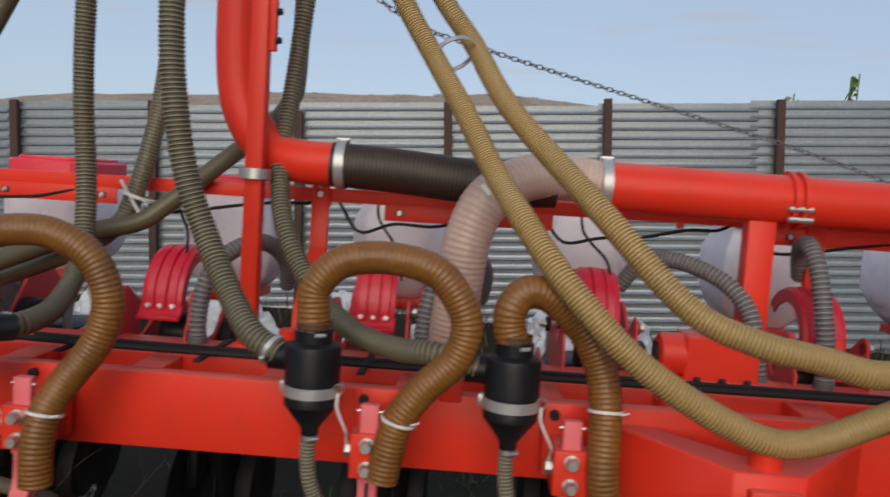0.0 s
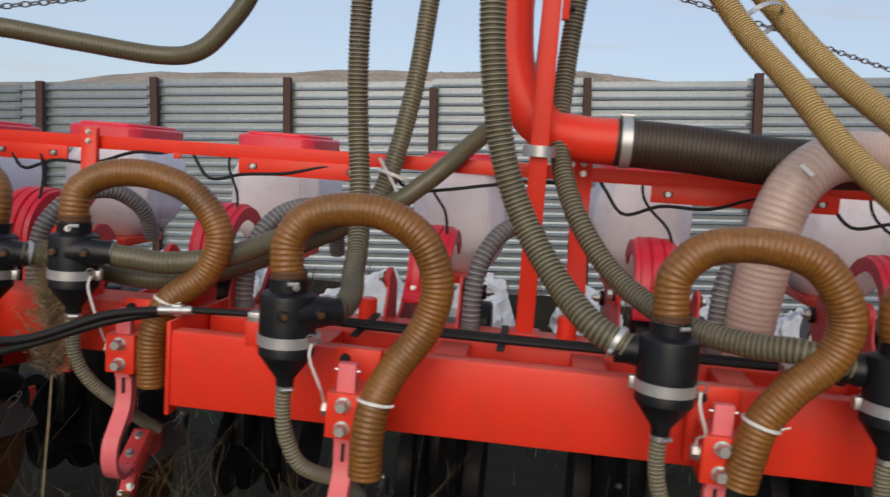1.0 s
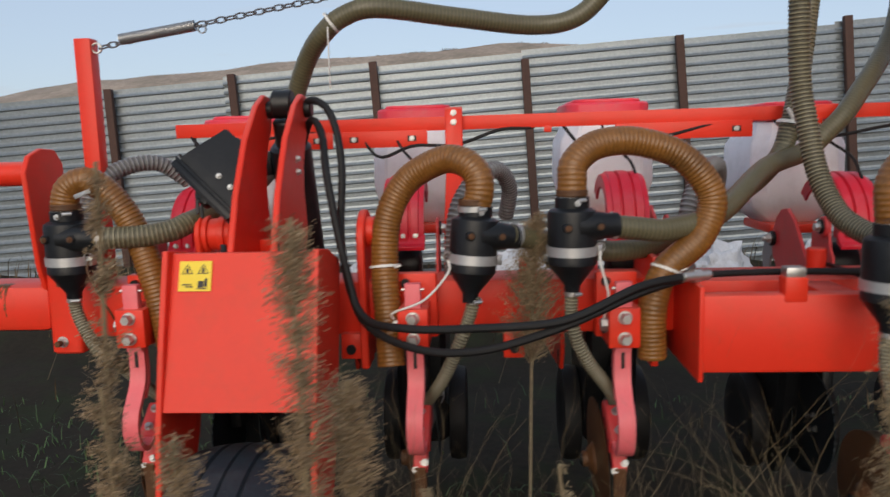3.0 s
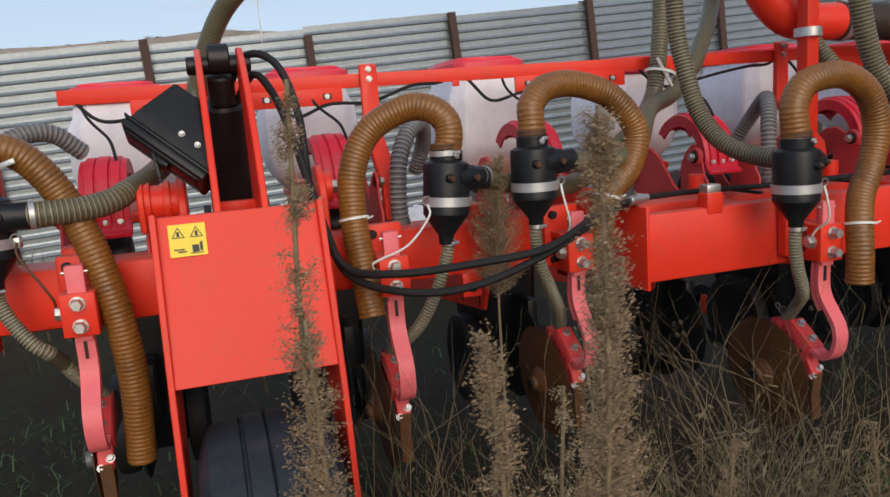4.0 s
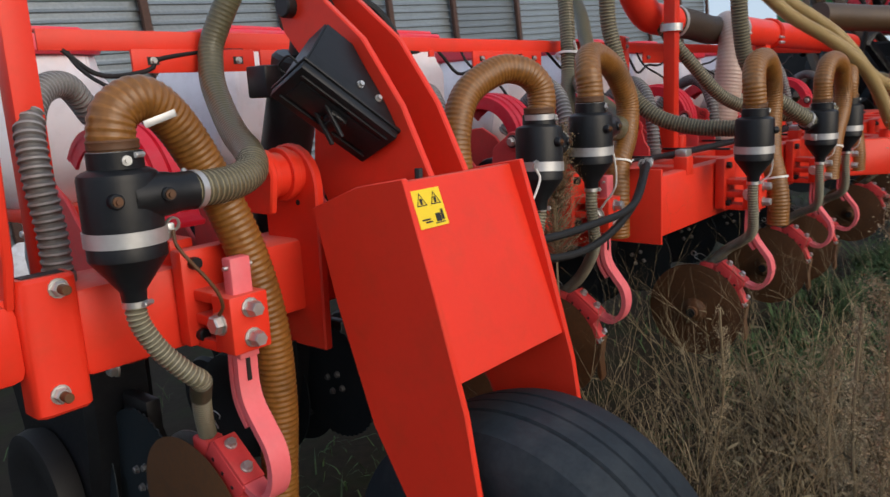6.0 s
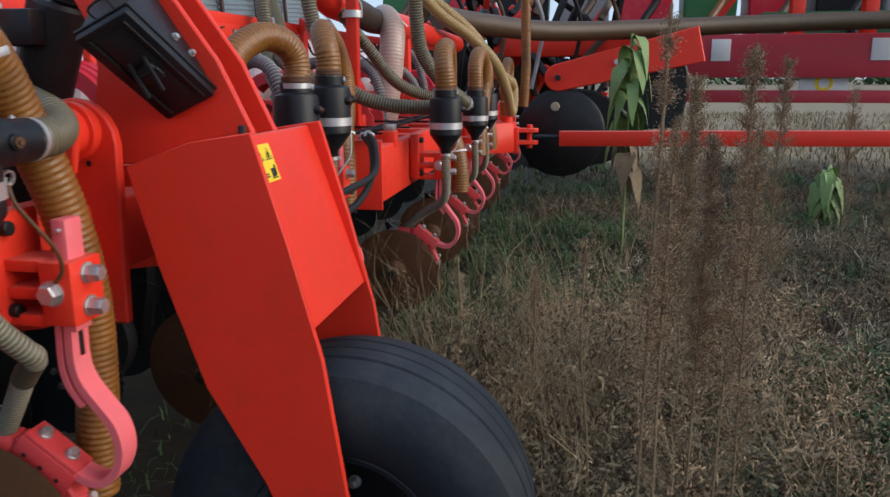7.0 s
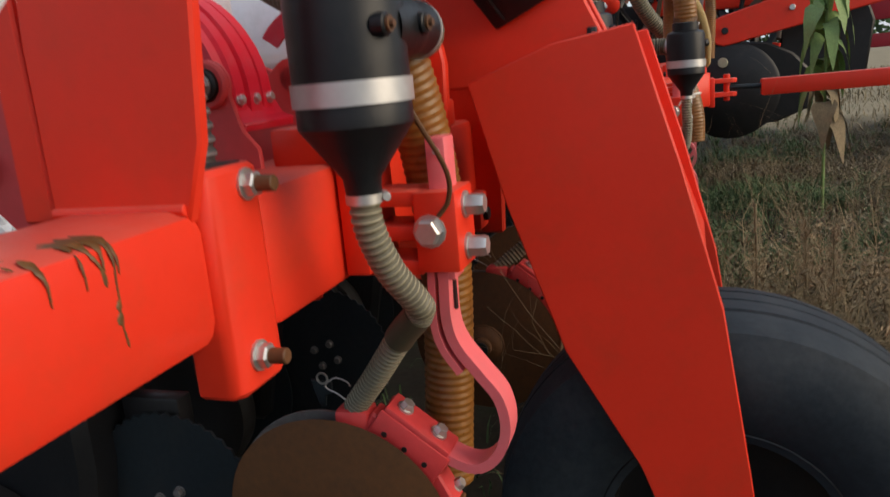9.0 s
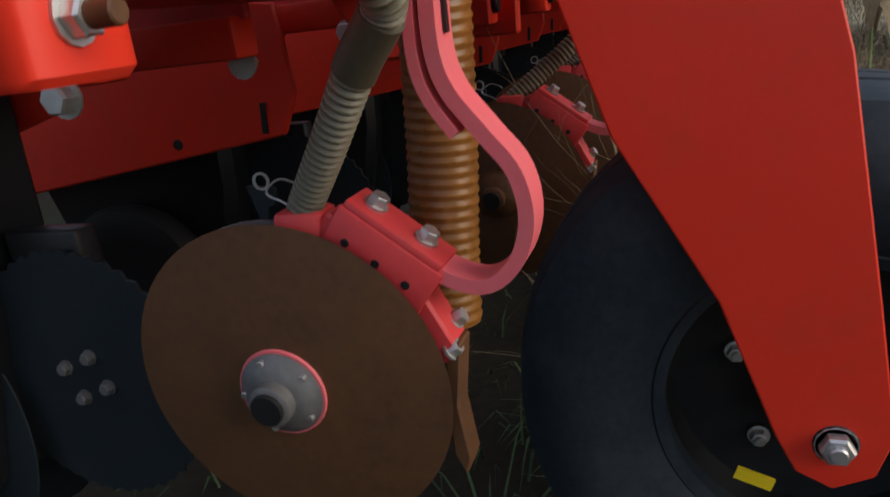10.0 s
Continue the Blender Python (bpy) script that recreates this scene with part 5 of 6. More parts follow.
        part("pivot_bolt", hexhead((x + s * 0.016, py, pz), (s, 0, 0), 0.0125, 0.011), ZINC, t)
    # cheek plates, hub and linkage
    for x in (-0.118, 0.106):
        cheek = prism([(0.43, 0.93), (0.43, 1.04), (0.56, 1.10), (0.66, 1.21), (0.72, 1.243), (0.775, 1.236), (0.815, 1.205), (0.842, 1.165), (0.855, 1.12), (0.842, 1.07), (0.80, 1.03), (0.72, 0.96), (0.66, 0.92)], "x", x, x + 0.012, 0.003)
        part("cheek_plate", cheek, DULLRED, t)
        s = -1 if x < 0 else 1
        face = x if s < 0 else x + 0.012
        part("shaft_washer", cylinder((face, 0.830, 1.130), (face + s * 0.014, 0.830, 1.130), 0.026, 20), BLACKMETAL, t)
        part("shaft_nut", hexhead((face + s * 0.014, 0.830, 1.130), (s, 0, 0), 0.015, 0.014, 0.01), ZINC, t)
        lever = prism([(0.84, 1.12), (0.875, 1.135), (0.93, 1.12), (0.95, 1.06), (0.93, 0.97), (0.97, 0.90), (0.93, 0.88), (0.885, 0.96), (0.87, 1.05), (0.84, 1.08)], "x", face - s * 0.012, face - s * 0.002, 0.003)
        part("lever", lever, GREY_RIB, t, "dull grey cast lever")
        part("lower_link", box(x - 0.02, x + 0.03, 0.44, 0.80, 0.885, 0.935, 0.006), RED, t)
        part("link_bolt", hexhead((x + s * 0.03, 0.47, 0.878), (s, 0, 0), 0.016, 0.014), ZINC, t)
        part("frame_side", prism([(0.70, 0.93), (1.22, 0.96), (1.28, 0.86), (1.16, 0.80), (0.92, 0.80), (0.76, 0.84)], "x", x - 0.004, x + 0.010, 0.003), RED, t)
    link = prism([(0.591, 0.719), (0.558, 0.79), (0.571, 0.938), (0.70, 0.96), (1.65, 0.843), (1.65, 0.567)], "x", -0.205, -0.191, 0.004)
    part("side_link", link, RED, t)
    part("link_hole", cylinder((-0.208, 0.814, 0.715), (-0.188, 0.814, 0.715), 0.010, 12), INK_AND_HOLE_SHADE, t)
    part("link_slot", prism([(0.622, 0.724), (0.634, 0.724), (0.629, 0.778), (0.618, 0.778)], "x", -0.208, -0.188, 0.001), INK_AND_HOLE_SHADE, t)
    part("cross_shaft", cylinder((-0.16, 0.46, 1.02), (0.16, 0.46, 1.02), 0.018, 14), DARKSTEEL, t)
    part("fan_cover", cylinder((0.118, 0.62, 1.06), (0.17, 0.62, 1.06), 0.075, 28), BLACK, t)
    part("hopper_seat", box(-0.10, 0.10, 0.92, 1.22, 1.135, 1.17, 0.008), RED, t)
    # opener discs and gauge wheel
    for x, tilt in ((-0.035, 5), (0.035, -5)):
        m = Matrix.Translation((x, 0.98, 0.42)) @ Euler((0, radians(tilt), radians(-tilt))).to_matrix().to_4x4()
        ax = m.to_3x3() @ Vector((-1 if x < 0 else 1, 0, 0))
        part("opener_disc", lathe([(0.195, 0), (0.195, 0.003), (0.06, 0.01), (0.05, 0.03), (0.0, 0.03)], m.translation, ax, 44, closed=False), DARKSTEEL, t)
    for x in (-0.105, 0.105):
        s = -1 if x < 0 else 1
        part("gauge_wheel", lathe([(0.11, -0.03), (0.15, -0.036), (0.178, -0.03), (0.185, 0.0), (0.178, 0.03), (0.15, 0.036), (0.11, 0.03), (0.05, 0.012), (0.0, 0.012)], (x + s * 0.02, 1.05, 0.40), (s, 0, 0), 40, closed=False), RUBBER, t)
    cut = []
    for k in range(96):
        a = 2 * math.pi * k / 96
        r = 0.170 + (0.006 if k % 2 else 0.0)
        cut.append((0.69 + r * math.cos(a), 0.515 + r * math.sin(a)))
    notched = part("notched_disc", prism(cut, "x", -0.022, -0.017, 0), DARKSTEEL, t, "dark notched cutting disc")
    for k in range(4):
        a = 2 * math.pi * k / 4 + 0.4
        part("disc_bolt", hexhead((-0.022, 0.69 + 0.034 * math.cos(a), 0.515 + 0.032 * math.sin(a)), (-1, 0, 0), 0.0085, 0.008), GREY_GROOVE, notched)
    part("shank", box(-0.008, 0.03, 0.66, 0.78, 0.52, 0.71, 0.006), BLACKMETAL, t)
    # added black block, shuts out the bright grass behind the unit
    part("gear_case", prism([(0.80, 0.60), (0.79, 0.88), (0.86, 0.98), (1.25, 0.95), (1.32, 0.70), (1.2, 0.35), (0.85, 0.35)], "x", -0.09, 0.09, 0.02), BLACK, t)
    part("closing_wheel", lathe([(0.10, -0.02), (0.15, -0.02), (0.16, 0.0), (0.15, 0.02), (0.10, 0.02)], (0.0, 1.42, 0.3), (1, 0, 0), 32, closed=False), RUBBER, t)
    part("closing_arm", box(-0.03, 0.03, 1.1, 1.44, 0.30, 0.40, 0.006), RED, t)
    return t


UNITS = [-0.075 + 0.67 * k for k in range(-2, 6)]
unit = row_unit()
for k, x in enumerate(UNITS):
    m = pose(x, 0.012 * ((k * 3) % 4 - 1.5), 0.006 * ((k * 5) % 3 - 1), 0.6 * ((k * 7) % 3 - 1), 0, 0.8 * ((k * 5) % 3 - 1))
    if k == 0:
        unit.matrix_basis = m
    else:
        copy_thing(unit, m)
# the outermost unit carries no side link
for piece in [c for c in unit.children if c.name.split(".")[0] in ("side_link", "link_hole", "link_slot")]:
    bpy.data.objects.remove(piece)

# grey suction hoses beside the housings
for k, x in enumerate(UNITS):
    if 1.8 < x < 2.0:
        pts = [(2.376, 0.36, 1.09), (2.361, 0.37, 1.215), (2.344, 0.40, 1.295), (2.30, 0.45, 1.358), (2.233, 0.52, 1.397), (2.156, 0.60, 1.414), (2.085, 0.68, 1.393), (2.03, 0.74, 1.30)]
    elif 2.5 < x < 2.7:
        pts = [(2.565, 0.36, 1.09), (2.559, 0.36, 1.207), (2.548, 0.38, 1.327), (2.538, 0.42, 1.437), (2.541, 0.50, 1.495), (2.56, 0.60, 1.47), (2.60, 0.68, 1.38)]
    elif x < -1.2:
        pts = [(x - 0.275, 0.335, 1.085), (x - 0.275, 0.335, 1.18), (x - 0.28, 0.345, 1.28), (x - 0.265, 0.38, 1.365), (x - 0.21, 0.45, 1.42), (x - 0.13, 0.52, 1.43), (x - 0.06, 0.58, 1.37)]
    else:
        pts = [(x + 0.135, 0.355, 1.085), (x + 0.135, 0.36, 1.18), (x + 0.15, 0.38, 1.28), (x + 0.20, 0.44, 1.36), (x + 0.27, 0.54, 1.385), (x + 0.31, 0.66, 1.32), (x + 0.30, 0.75, 1.22)]
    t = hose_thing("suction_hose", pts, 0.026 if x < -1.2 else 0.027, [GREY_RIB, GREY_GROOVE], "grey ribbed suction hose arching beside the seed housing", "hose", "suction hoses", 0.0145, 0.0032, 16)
    part("cuff", lathe([(0.026, 0), (0.0285, 0.003), (0.0285, 0.022), (0.026, 0.025)], pts[0], Vector(pts[1]) - Vector(pts[0]), 20, closed=False), GREY_GROOVE, t, "dark grey rubber cuff")


# ---- cables, hydraulic hoses, chains ----
def cable(name, pts, r, label, mat=None, category="cable", group=""):
    t = thing(name, pts[0], label, category, group)
    part("strand", hose(pts, r, 0.02, seg=10, ribs=False), mat or RUBBER, t)
    return t


hyd = [
    [(-0.004, 0.04, 1.133), (-0.145, -0.02, 1.118), (-0.328, -0.07, 1.050), (-0.522, -0.06, 1.030), (-0.730, -0.02, 1.022), (-0.842, 0.06, 1.045), (-0.895, 0.13, 1.207), (-0.900, 0.20, 1.425), (-0.935, 0.25, 1.56), (-1.0, 0.30, 1.60), (-1.05, 0.36, 1.54), (-1.08, 0.38, 1.44)],
    [(-0.004, 0.055, 1.128), (-0.145, -0.01, 1.100), (-0.328, -0.06, 1.033), (-0.523, -0.06, 0.975), (-0.687, -0.02, 0.968), (-0.827, 0.06, 1.015), (-0.876, 0.09, 1.141), (-0.93, 0.15, 1.383), (-0.96, 0.25, 1.50), (-1.0, 0.30, 1.545), (-1.05, 0.38, 1.46), (-1.07, 0.4, 1.36)],
]
for pts in hyd:
    t = cable("hydraulic_hose", pts, 0.0105, "black hydraulic hose drooping in front of the wing bar", category="hose", group="hydraulic hoses")
    a = Vector(pts[0])
    part("fitting", cylinder(a + Vector((-0.03, -0.02, 0)), a + Vector((0.045, 0.012, 0.0)), 0.012, 12), ZINC, t, "zinc hose fitting")
    part("nut", lathe([(0.017, 0), (0.017, 0.02)], a + Vector((0.0, 0, 0)), (1, 0.3, 0), 6), ZINC, t)
cable("hydraulic_pipe", [(0.04, 0.06, 1.132), (0.25, 0.12, 1.125), (0.6, 0.14, 1.115), (1.2, 0.15, 1.112), (1.9, 0.15, 1.112), (2.6, 0.16, 1.112), (3.6, 0.16, 1.112)], 0.0085, "black hydraulic line lying along the toolbar", category="hose")
cable("hydraulic_pipe", [(0.30, 0.25, 1.105), (0.5, 0.24, 1.105), (1.0, 0.23, 1.105), (1.9, 0.24, 1.105), (3.6, 0.24, 1.105)], 0.0065, "black hydraulic line lying along the toolbar", category="hose")
for x in (0.45, 0.82, 1.25, 1.62):
    strip = thing("rubber_strap", (x, 0.2, 1.1), "dark strap across the open bay of the toolbar", "strap")
    part("strip", box(x, x + 0.02, 0.08, 0.36, 1.100, 1.108, 0.002, Matrix.Translation((0, 0, 0))), RUBBER, strip)
for k, x in enumerate(UNITS):
    sag = 0.012 * ((k * 5) % 3)
    x0 = x - (0.09 if k == 0 else 0.2)
    cable("sensor_cable", [(x0, 0.672, 1.545), (x0 + 0.03, 0.650, 1.50), (x0 + 0.09, 0.635, 1.455 - sag), (x0 + 0.2, 0.635, 1.465), (x + 0.14, 0.640, 1.490 - sag), (x + 0.28, 0.645, 1.510), (x + 0.38, 0.655, 1.515), (x + 0.44, 0.672, 1.545)], 0.0055, "thin black sensor cable drooping under the rail", group="sensor cables")
    cable("sensor_cable", [(x - 0.06, 0.672, 1.545), (x - 0.055, 0.648, 1.49), (x - 0.03, 0.62, 1.45), (x + 0.015, 0.56, 1.40), (x + 0.03, 0.52, 1.335)], 0.0045, "thin black sensor cable hanging to the seed housing", group="sensor cables")


def link_mesh():
    bm = bmesh.new()
    rows = []
    for k in range(12):
        u = 2 * math.pi * k / 12
        p = Vector((0.0185 * math.cos(u), 0.0085 * math.sin(u), 0))
        out = p.normalized()
        rows.append([bm.verts.new(p + 0.0028 * (math.cos(q) * out + math.sin(q) * Vector((0, 0, 1)))) for q in (0.8, 2.4, 3.9, 5.5)])
    for k in range(12):
        r0, r1 = rows[k], rows[(k + 1) % 12]
        for j in range(4):
            bm.faces.new((r0[j], r0[(j + 1) % 4], r1[(j + 1) % 4], r1[j]))
    me = bpy.data.meshes.new("link")
    bm.to_mesh(me)
    bm.free()
    me.materials.append(CHAINSTEEL)
    return me


LINK = link_mesh()


def chain(points, label):
    t = thing("chain", points[0], label, "chain")
    line = glide(points, 0.028)
    for i, (a, b) in enumerate(zip(line, line[1:])):
        ob = new("link", LINK)
        ob.parent = t
        turn = (b - a).to_track_quat("X", "Z").to_matrix().to_4x4()
        ob.matrix_basis = Matrix.Translation((a + b) / 2 - ORIGIN[t]) @ turn @ pose(0, 0, 0, 40 + 90 * (i % 2), 0, 0)
    return t


chain([(1.0, 0.95, 2.34), (1.25, 1.0, 2.19), (1.511, 1.0, 2.112), (2.153, 1.3, 2.003), (2.677, 1.3, 1.874), (2.999, 1.2, 1.767), (3.3, 1.2, 1.66)], "dark steel safety chain hanging between the machine's folding arms")
chain([(-1.63, 0.38, 1.772), (-1.335, 0.355, 1.822), (-0.919, 0.42, 1.905), (-0.50, 0.50, 1.985), (-0.045, 0.60, 2.10), (0.5, 0.7, 2.3)], "dark steel chain stretched from the red post")
sp = thing("coil_spring", (-1.42, 0.345, 1.80), "grey steel coil spring in line with the chain", "spring")
part("coil", hose([(-1.55, 0.342, 1.788), (-1.44, 0.348, 1.805), (-1.335, 0.355, 1.822)], 0.0165, 0.007, 0.0022, 14), [ZINC, CHAINSTEEL], sp)
part("hook", ring((-1.315, 0.356, 1.812), (0, 1, 0), 0.010, 0.006, 0.003, 12), CHAINSTEEL, sp)
pl = thing("red_post", (-1.68, 0.39, 1.1), "red square post holding the chain on the outer bar", "post")
part("post", box(-1.705, -1.655, 0.37, 0.418, 1.085, 1.80, 0.004), RED, pl)
part("hook", ring((-1.643, 0.385, 1.772), (0, 1, 0), 0.012, 0.008, 0.004, 14), ZINC, pl)


# ---- tongue and the implement beyond ----
def tongue():
    t = thing("tow_bar", (2.2, -0.5, 0.95), "red box-section tow bar with fork joint in front of the toolbar", "tow bar")
    for z in (1.0, 0.925):
        part("fork_ear", prism([(2.15, -0.28), (2.25, -0.28), (2.255, -0.37), (2.24, -0.41), (2.20, -0.425), (2.165, -0.40)], "z", z - 0.012, z + 0.012, 0.003), RED, t)
    part("joint_pin", cylinder((2.205, -0.37, 0.89), (2.205, -0.37, 1.035), 0.018, 14), RED, t)
    part("tie_rod", cylinder((2.205, -0.38, 0.962), (2.225, -0.57, 0.957), 0.014, 12), DARKSTEEL, t)
    m = look((2.225, -0.55, 0.950), (2.26, -2.55, 0.972))
    part("bar", box(-0.04, 0.04, -0.045, 0.045, -4.6, 0.0, 0.005, m), RED, t)
    return t


tongue()


def far_implement():
    """A second, red implement parked beyond: beams, arm, dark discs, hoses."""
    t = thing("parked_implement", (4.6, -0.4, 0.0), "red parked field implement with dark discs and thick hoses", "implement")
    run, side = Vector((-0.97, 0.24)), Vector((0.24, 0.97))
    pin, end = Vector((-0.459, 1.307)), Vector((-1.72, 1.60))
    tip = [pin + 0.125 * (math.cos(q) * side - math.sin(q) * run) for q in [math.pi * k / 10 for k in range(11)]]
    arm = prism([tuple(p) for p in tip] + [tuple(end - 0.16 * side), tuple(end + 0.16 * side)], "x", 4.70, 4.78, 0.01)
    part("arm", arm, RED, t)
    part("arm_pin", cylinder((4.66, pin.x, pin.y), (4.79, pin.x, pin.y), 0.028, 16), DARKSTEEL, t)
    part("arm_pin", cylinder((4.66, -0.98, 1.445), (4.79, -0.98, 1.445), 0.024, 16), ZINC, t)
    part("disc", lathe([(0.40, 0), (0.41, 0.012), (0.38, 0.035), (0.08, 0.055), (0.0, 0.055)], (4.74, -0.50, 0.80), (-1, 0.05, 0), 56, closed=False), BLACKMETAL, t)
    part("disc_cap", cylinder((4.70, -0.442, 1.045), (4.655, -0.442, 1.045), 0.042, 18), TUBE_RIB, t, "small pale cap")
    part("hood", prism([(-0.40, 1.17), (-0.55, 1.215), (-0.80, 1.19), (-1.02, 1.08), (-1.16, 0.92), (-1.18, 0.62), (-0.9, 0.5), (-0.2, 0.45), (-0.1, 0.9)], "x", 4.86, 4.95, 0.02), BLACKMETAL, t)
    part("long_beam", box(6.0, 6.25, -7.0, -1.05, 1.30, 1.74, 0.012), BEAMRED, t, "dull crimson main beam")
    part("low_beam", box(6.1, 6.2, -7.0, -1.5, 1.04, 1.17, 0.01), BEAMRED, t)
    part("beam_foot", prism([(-1.75, 1.34), (-1.35, 1.34), (-1.42, 0.95), (-1.62, 0.95)], "x", 6.0, 6.2, 0.01), RED, t)
    for y in (-2.9, -3.6, -5.2):
        part("upright", box(6.05, 6.2, y, y + 0.13, 1.7, 2.25, 0.01), RED, t)
    part("top_beam", box(6.05, 6.2, -7.0, -1.6, 2.15, 2.3, 0.01), RED, t)
    for y in (-2.0, -3.55):
        part("data_plate", box(5.985, 6.0, y - 0.19, y, 1.47, 1.69, 0.002), STRAP, t, "pale data plate")
    panel = part("white_panel", box(6.12, 6.14, -3.41, -2.92, 1.16, 1.31, 0.004), STRAP, t, "white panel with a yellow ring")
    part("round_sticker", lathe([(0.055, 0), (0.055, 0.004), (0.09, 0.004), (0.09, 0)], (6.12, -3.17, 1.245), (-1, 0, 0), 24, closed=False), YELLOWLABEL, panel)
    part("green_panel", box(6.6, 6.8, -5.4, -2.6, 1.5, 2.0, 0.02), GREENPAINT, t)
    pipe = hose([(3.1, 0.35, 1.74), (3.6, 0.1, 1.72), (4.3, -0.4, 1.70), (4.9, -1.2, 1.74), (5.4, -2.2, 1.80), (5.7, -3.4, 1.84), (5.8, -5.5, 1.85)], 0.085, 0.03, seg=16, ribs=False)
    part("thick_hose", pipe, DARKHOSE_RIB, t, "thick dark brown hose")
    part("side_panel", prism([(-0.45, 0.75), (-0.62, 1.02), (-0.50, 1.35), (-0.2, 1.62), (1.5, 1.66), (1.5, 0.6), (0.2, 0.55)], "x", 5.45, 5.55, 0.02), BLACKMETAL, t)
    part("dark_frame", prism([(-0.95, 0.78), (-0.95, 1.62), (-1.62, 1.58), (-1.72, 1.30), (-1.66, 0.82)], "x", 5.30, 5.38, 0.02), BLACKMETAL, t)
    part("rear_panel", box(5.1, 5.2, -1.2, 0.2, 1.5, 1.75, 0.03), RED, t)
    # a row of hoppers, hose bundles and stays on the far frame
    for k in range(11):
        y = 1.2 - 0.72 * k
        hop = prism([(y, 1.86), (y + 0.08, 1.76), (y + 0.50, 1.76), (y + 0.58, 1.86), (y + 0.60, 2.5), (y - 0.02, 2.5)], "x", 7.0, 7.5, 0.02)
        part("hopper", hop, (GREENPAINT, CRIMSON, BLACK, GREY_RIB, CRIMSON)[k % 5], t)
        part("hopper_lid", box(6.97, 7.53, y - 0.04, y + 0.62, 2.5, 2.6, 0.02), LID, t)
        part("drop_hose", hose([(6.8, y + 0.1, 2.5), (6.75, y + 0.2, 2.15), (6.6, y + 0.35, 1.9), (6.5, y + 0.3, 1.72)], 0.045, 0.05, seg=8, ribs=False), (DARKHOSE_RIB, RUBBER, BROWN_GROOVE)[k % 3], t)
    for y in (-0.9, -2.2, -4.3, -6.1):
        part("stay", box(-0.03, 0.03, -0.03, 0.03, -0.55, 0.55, 0.005, pose(6.4, y, 2.05, 35, 0, 0)), (RED, ZINC)[int(y) % 2], t)
    rnd = random.Random(8)
    for k in range(96):
        x, y = 4.9 + rnd.uniform(0, 1.0), rnd.uniform(-1.0, 1.0)
        z = rnd.uniform(0.75, 2.15)
        part("linkage_bar", box(-0.03, 0.03, -0.03, 0.03, -0.25, 0.28, 0.006, pose(x, y, z, rnd.uniform(-50, 50), rnd.uniform(-50, 50), rnd.uniform(0, 90))), (RED, BLACKMETAL, DARKSTEEL, BLACKMETAL, DARKHOSE_RIB)[k % 5], t)
    for k in range(7):
        x, y = 5.0 + 0.15 * k, 0.9 - 0.28 * k
        part("opener_disc", lathe([(0.25, 0), (0.25, 0.006), (0.05, 0.03), (0, 0.03)], (x, y, 0.6), (-1, -0.4, 0), 36, closed=False), DARKSTEEL, t)
        part("tine", box(x + 0.05, x + 0.13, y - 0.04, y + 0.04, 0.5, 1.5, 0.01), BLACKMETAL, t)
    for k in range(5):
        y = 0.5 - 0.35 * k
        part("dangling_hose", hose([(4.6 + 0.1 * k, y, 2.1), (4.7 + 0.1 * k, y - 0.1, 1.8), (4.75 + 0.1 * k, y - 0.05, 1.45), (4.9, y, 1.2)], 0.02, 0.04, seg=8, ribs=False), (RUBBER, DARKHOSE_RIB, GREY_RIB)[k % 3], t)
    return t


far_implement()
hose_thing("hanging_hose", [(2.75, -0.28, 2.7), (2.75, -0.28, 2.2), (2.76, -0.29, 1.75), (2.75, -0.30, 1.4), (2.74, -0.29, 1.12)], 0.033, [BROWN_RIB, BROWN_GROOVE], "brown ribbed hose hanging straight down", "hose", "", 0.0115, 0.0022, 14)

# ---- sacks and litter behind the machine ----
random.seed(11)


def sack(at, sx, sy, sz, turn):
    t = thing("white_sack", at, "crumpled white plastic sack lying on the ground", "sack", "white sacks")
    bm = bmesh.new()
    bmesh.ops.create_icosphere(bm, subdivisions=4, radius=1)
    for v in bm.verts:
        n = noise.fractal(v.co * 1.9 + Vector(at), 0.8, 2.0, 4)
        v.co *= 1 + 0.28 * n
        v.co = Vector((v.co.x * sx, v.co.y * sy, max(-0.4, v.co.z) * sz))
    bmesh.ops.transform(bm, matrix=Matrix.Translation((at[0], at[1], at[2] + sz * 0.35)) @ Euler((0, 0, radians(turn))).to_matrix().to_4x4(), verts=bm.verts)
    part("skin", bm, BAG, t)


for x in (-1.45, -0.62, -0.35, 0.45, 0.62, 1.3, 2.2, 2.9):
    y = random.uniform(3.9, 4.4)
    sack((x + random.uniform(-0.1, 0.1), y, ground_z(x, y) - 0.02), random.uniform(0.20, 0.38), random.uniform(0.16, 0.26), random.uniform(0.18, 0.34), random.uniform(0, 180))

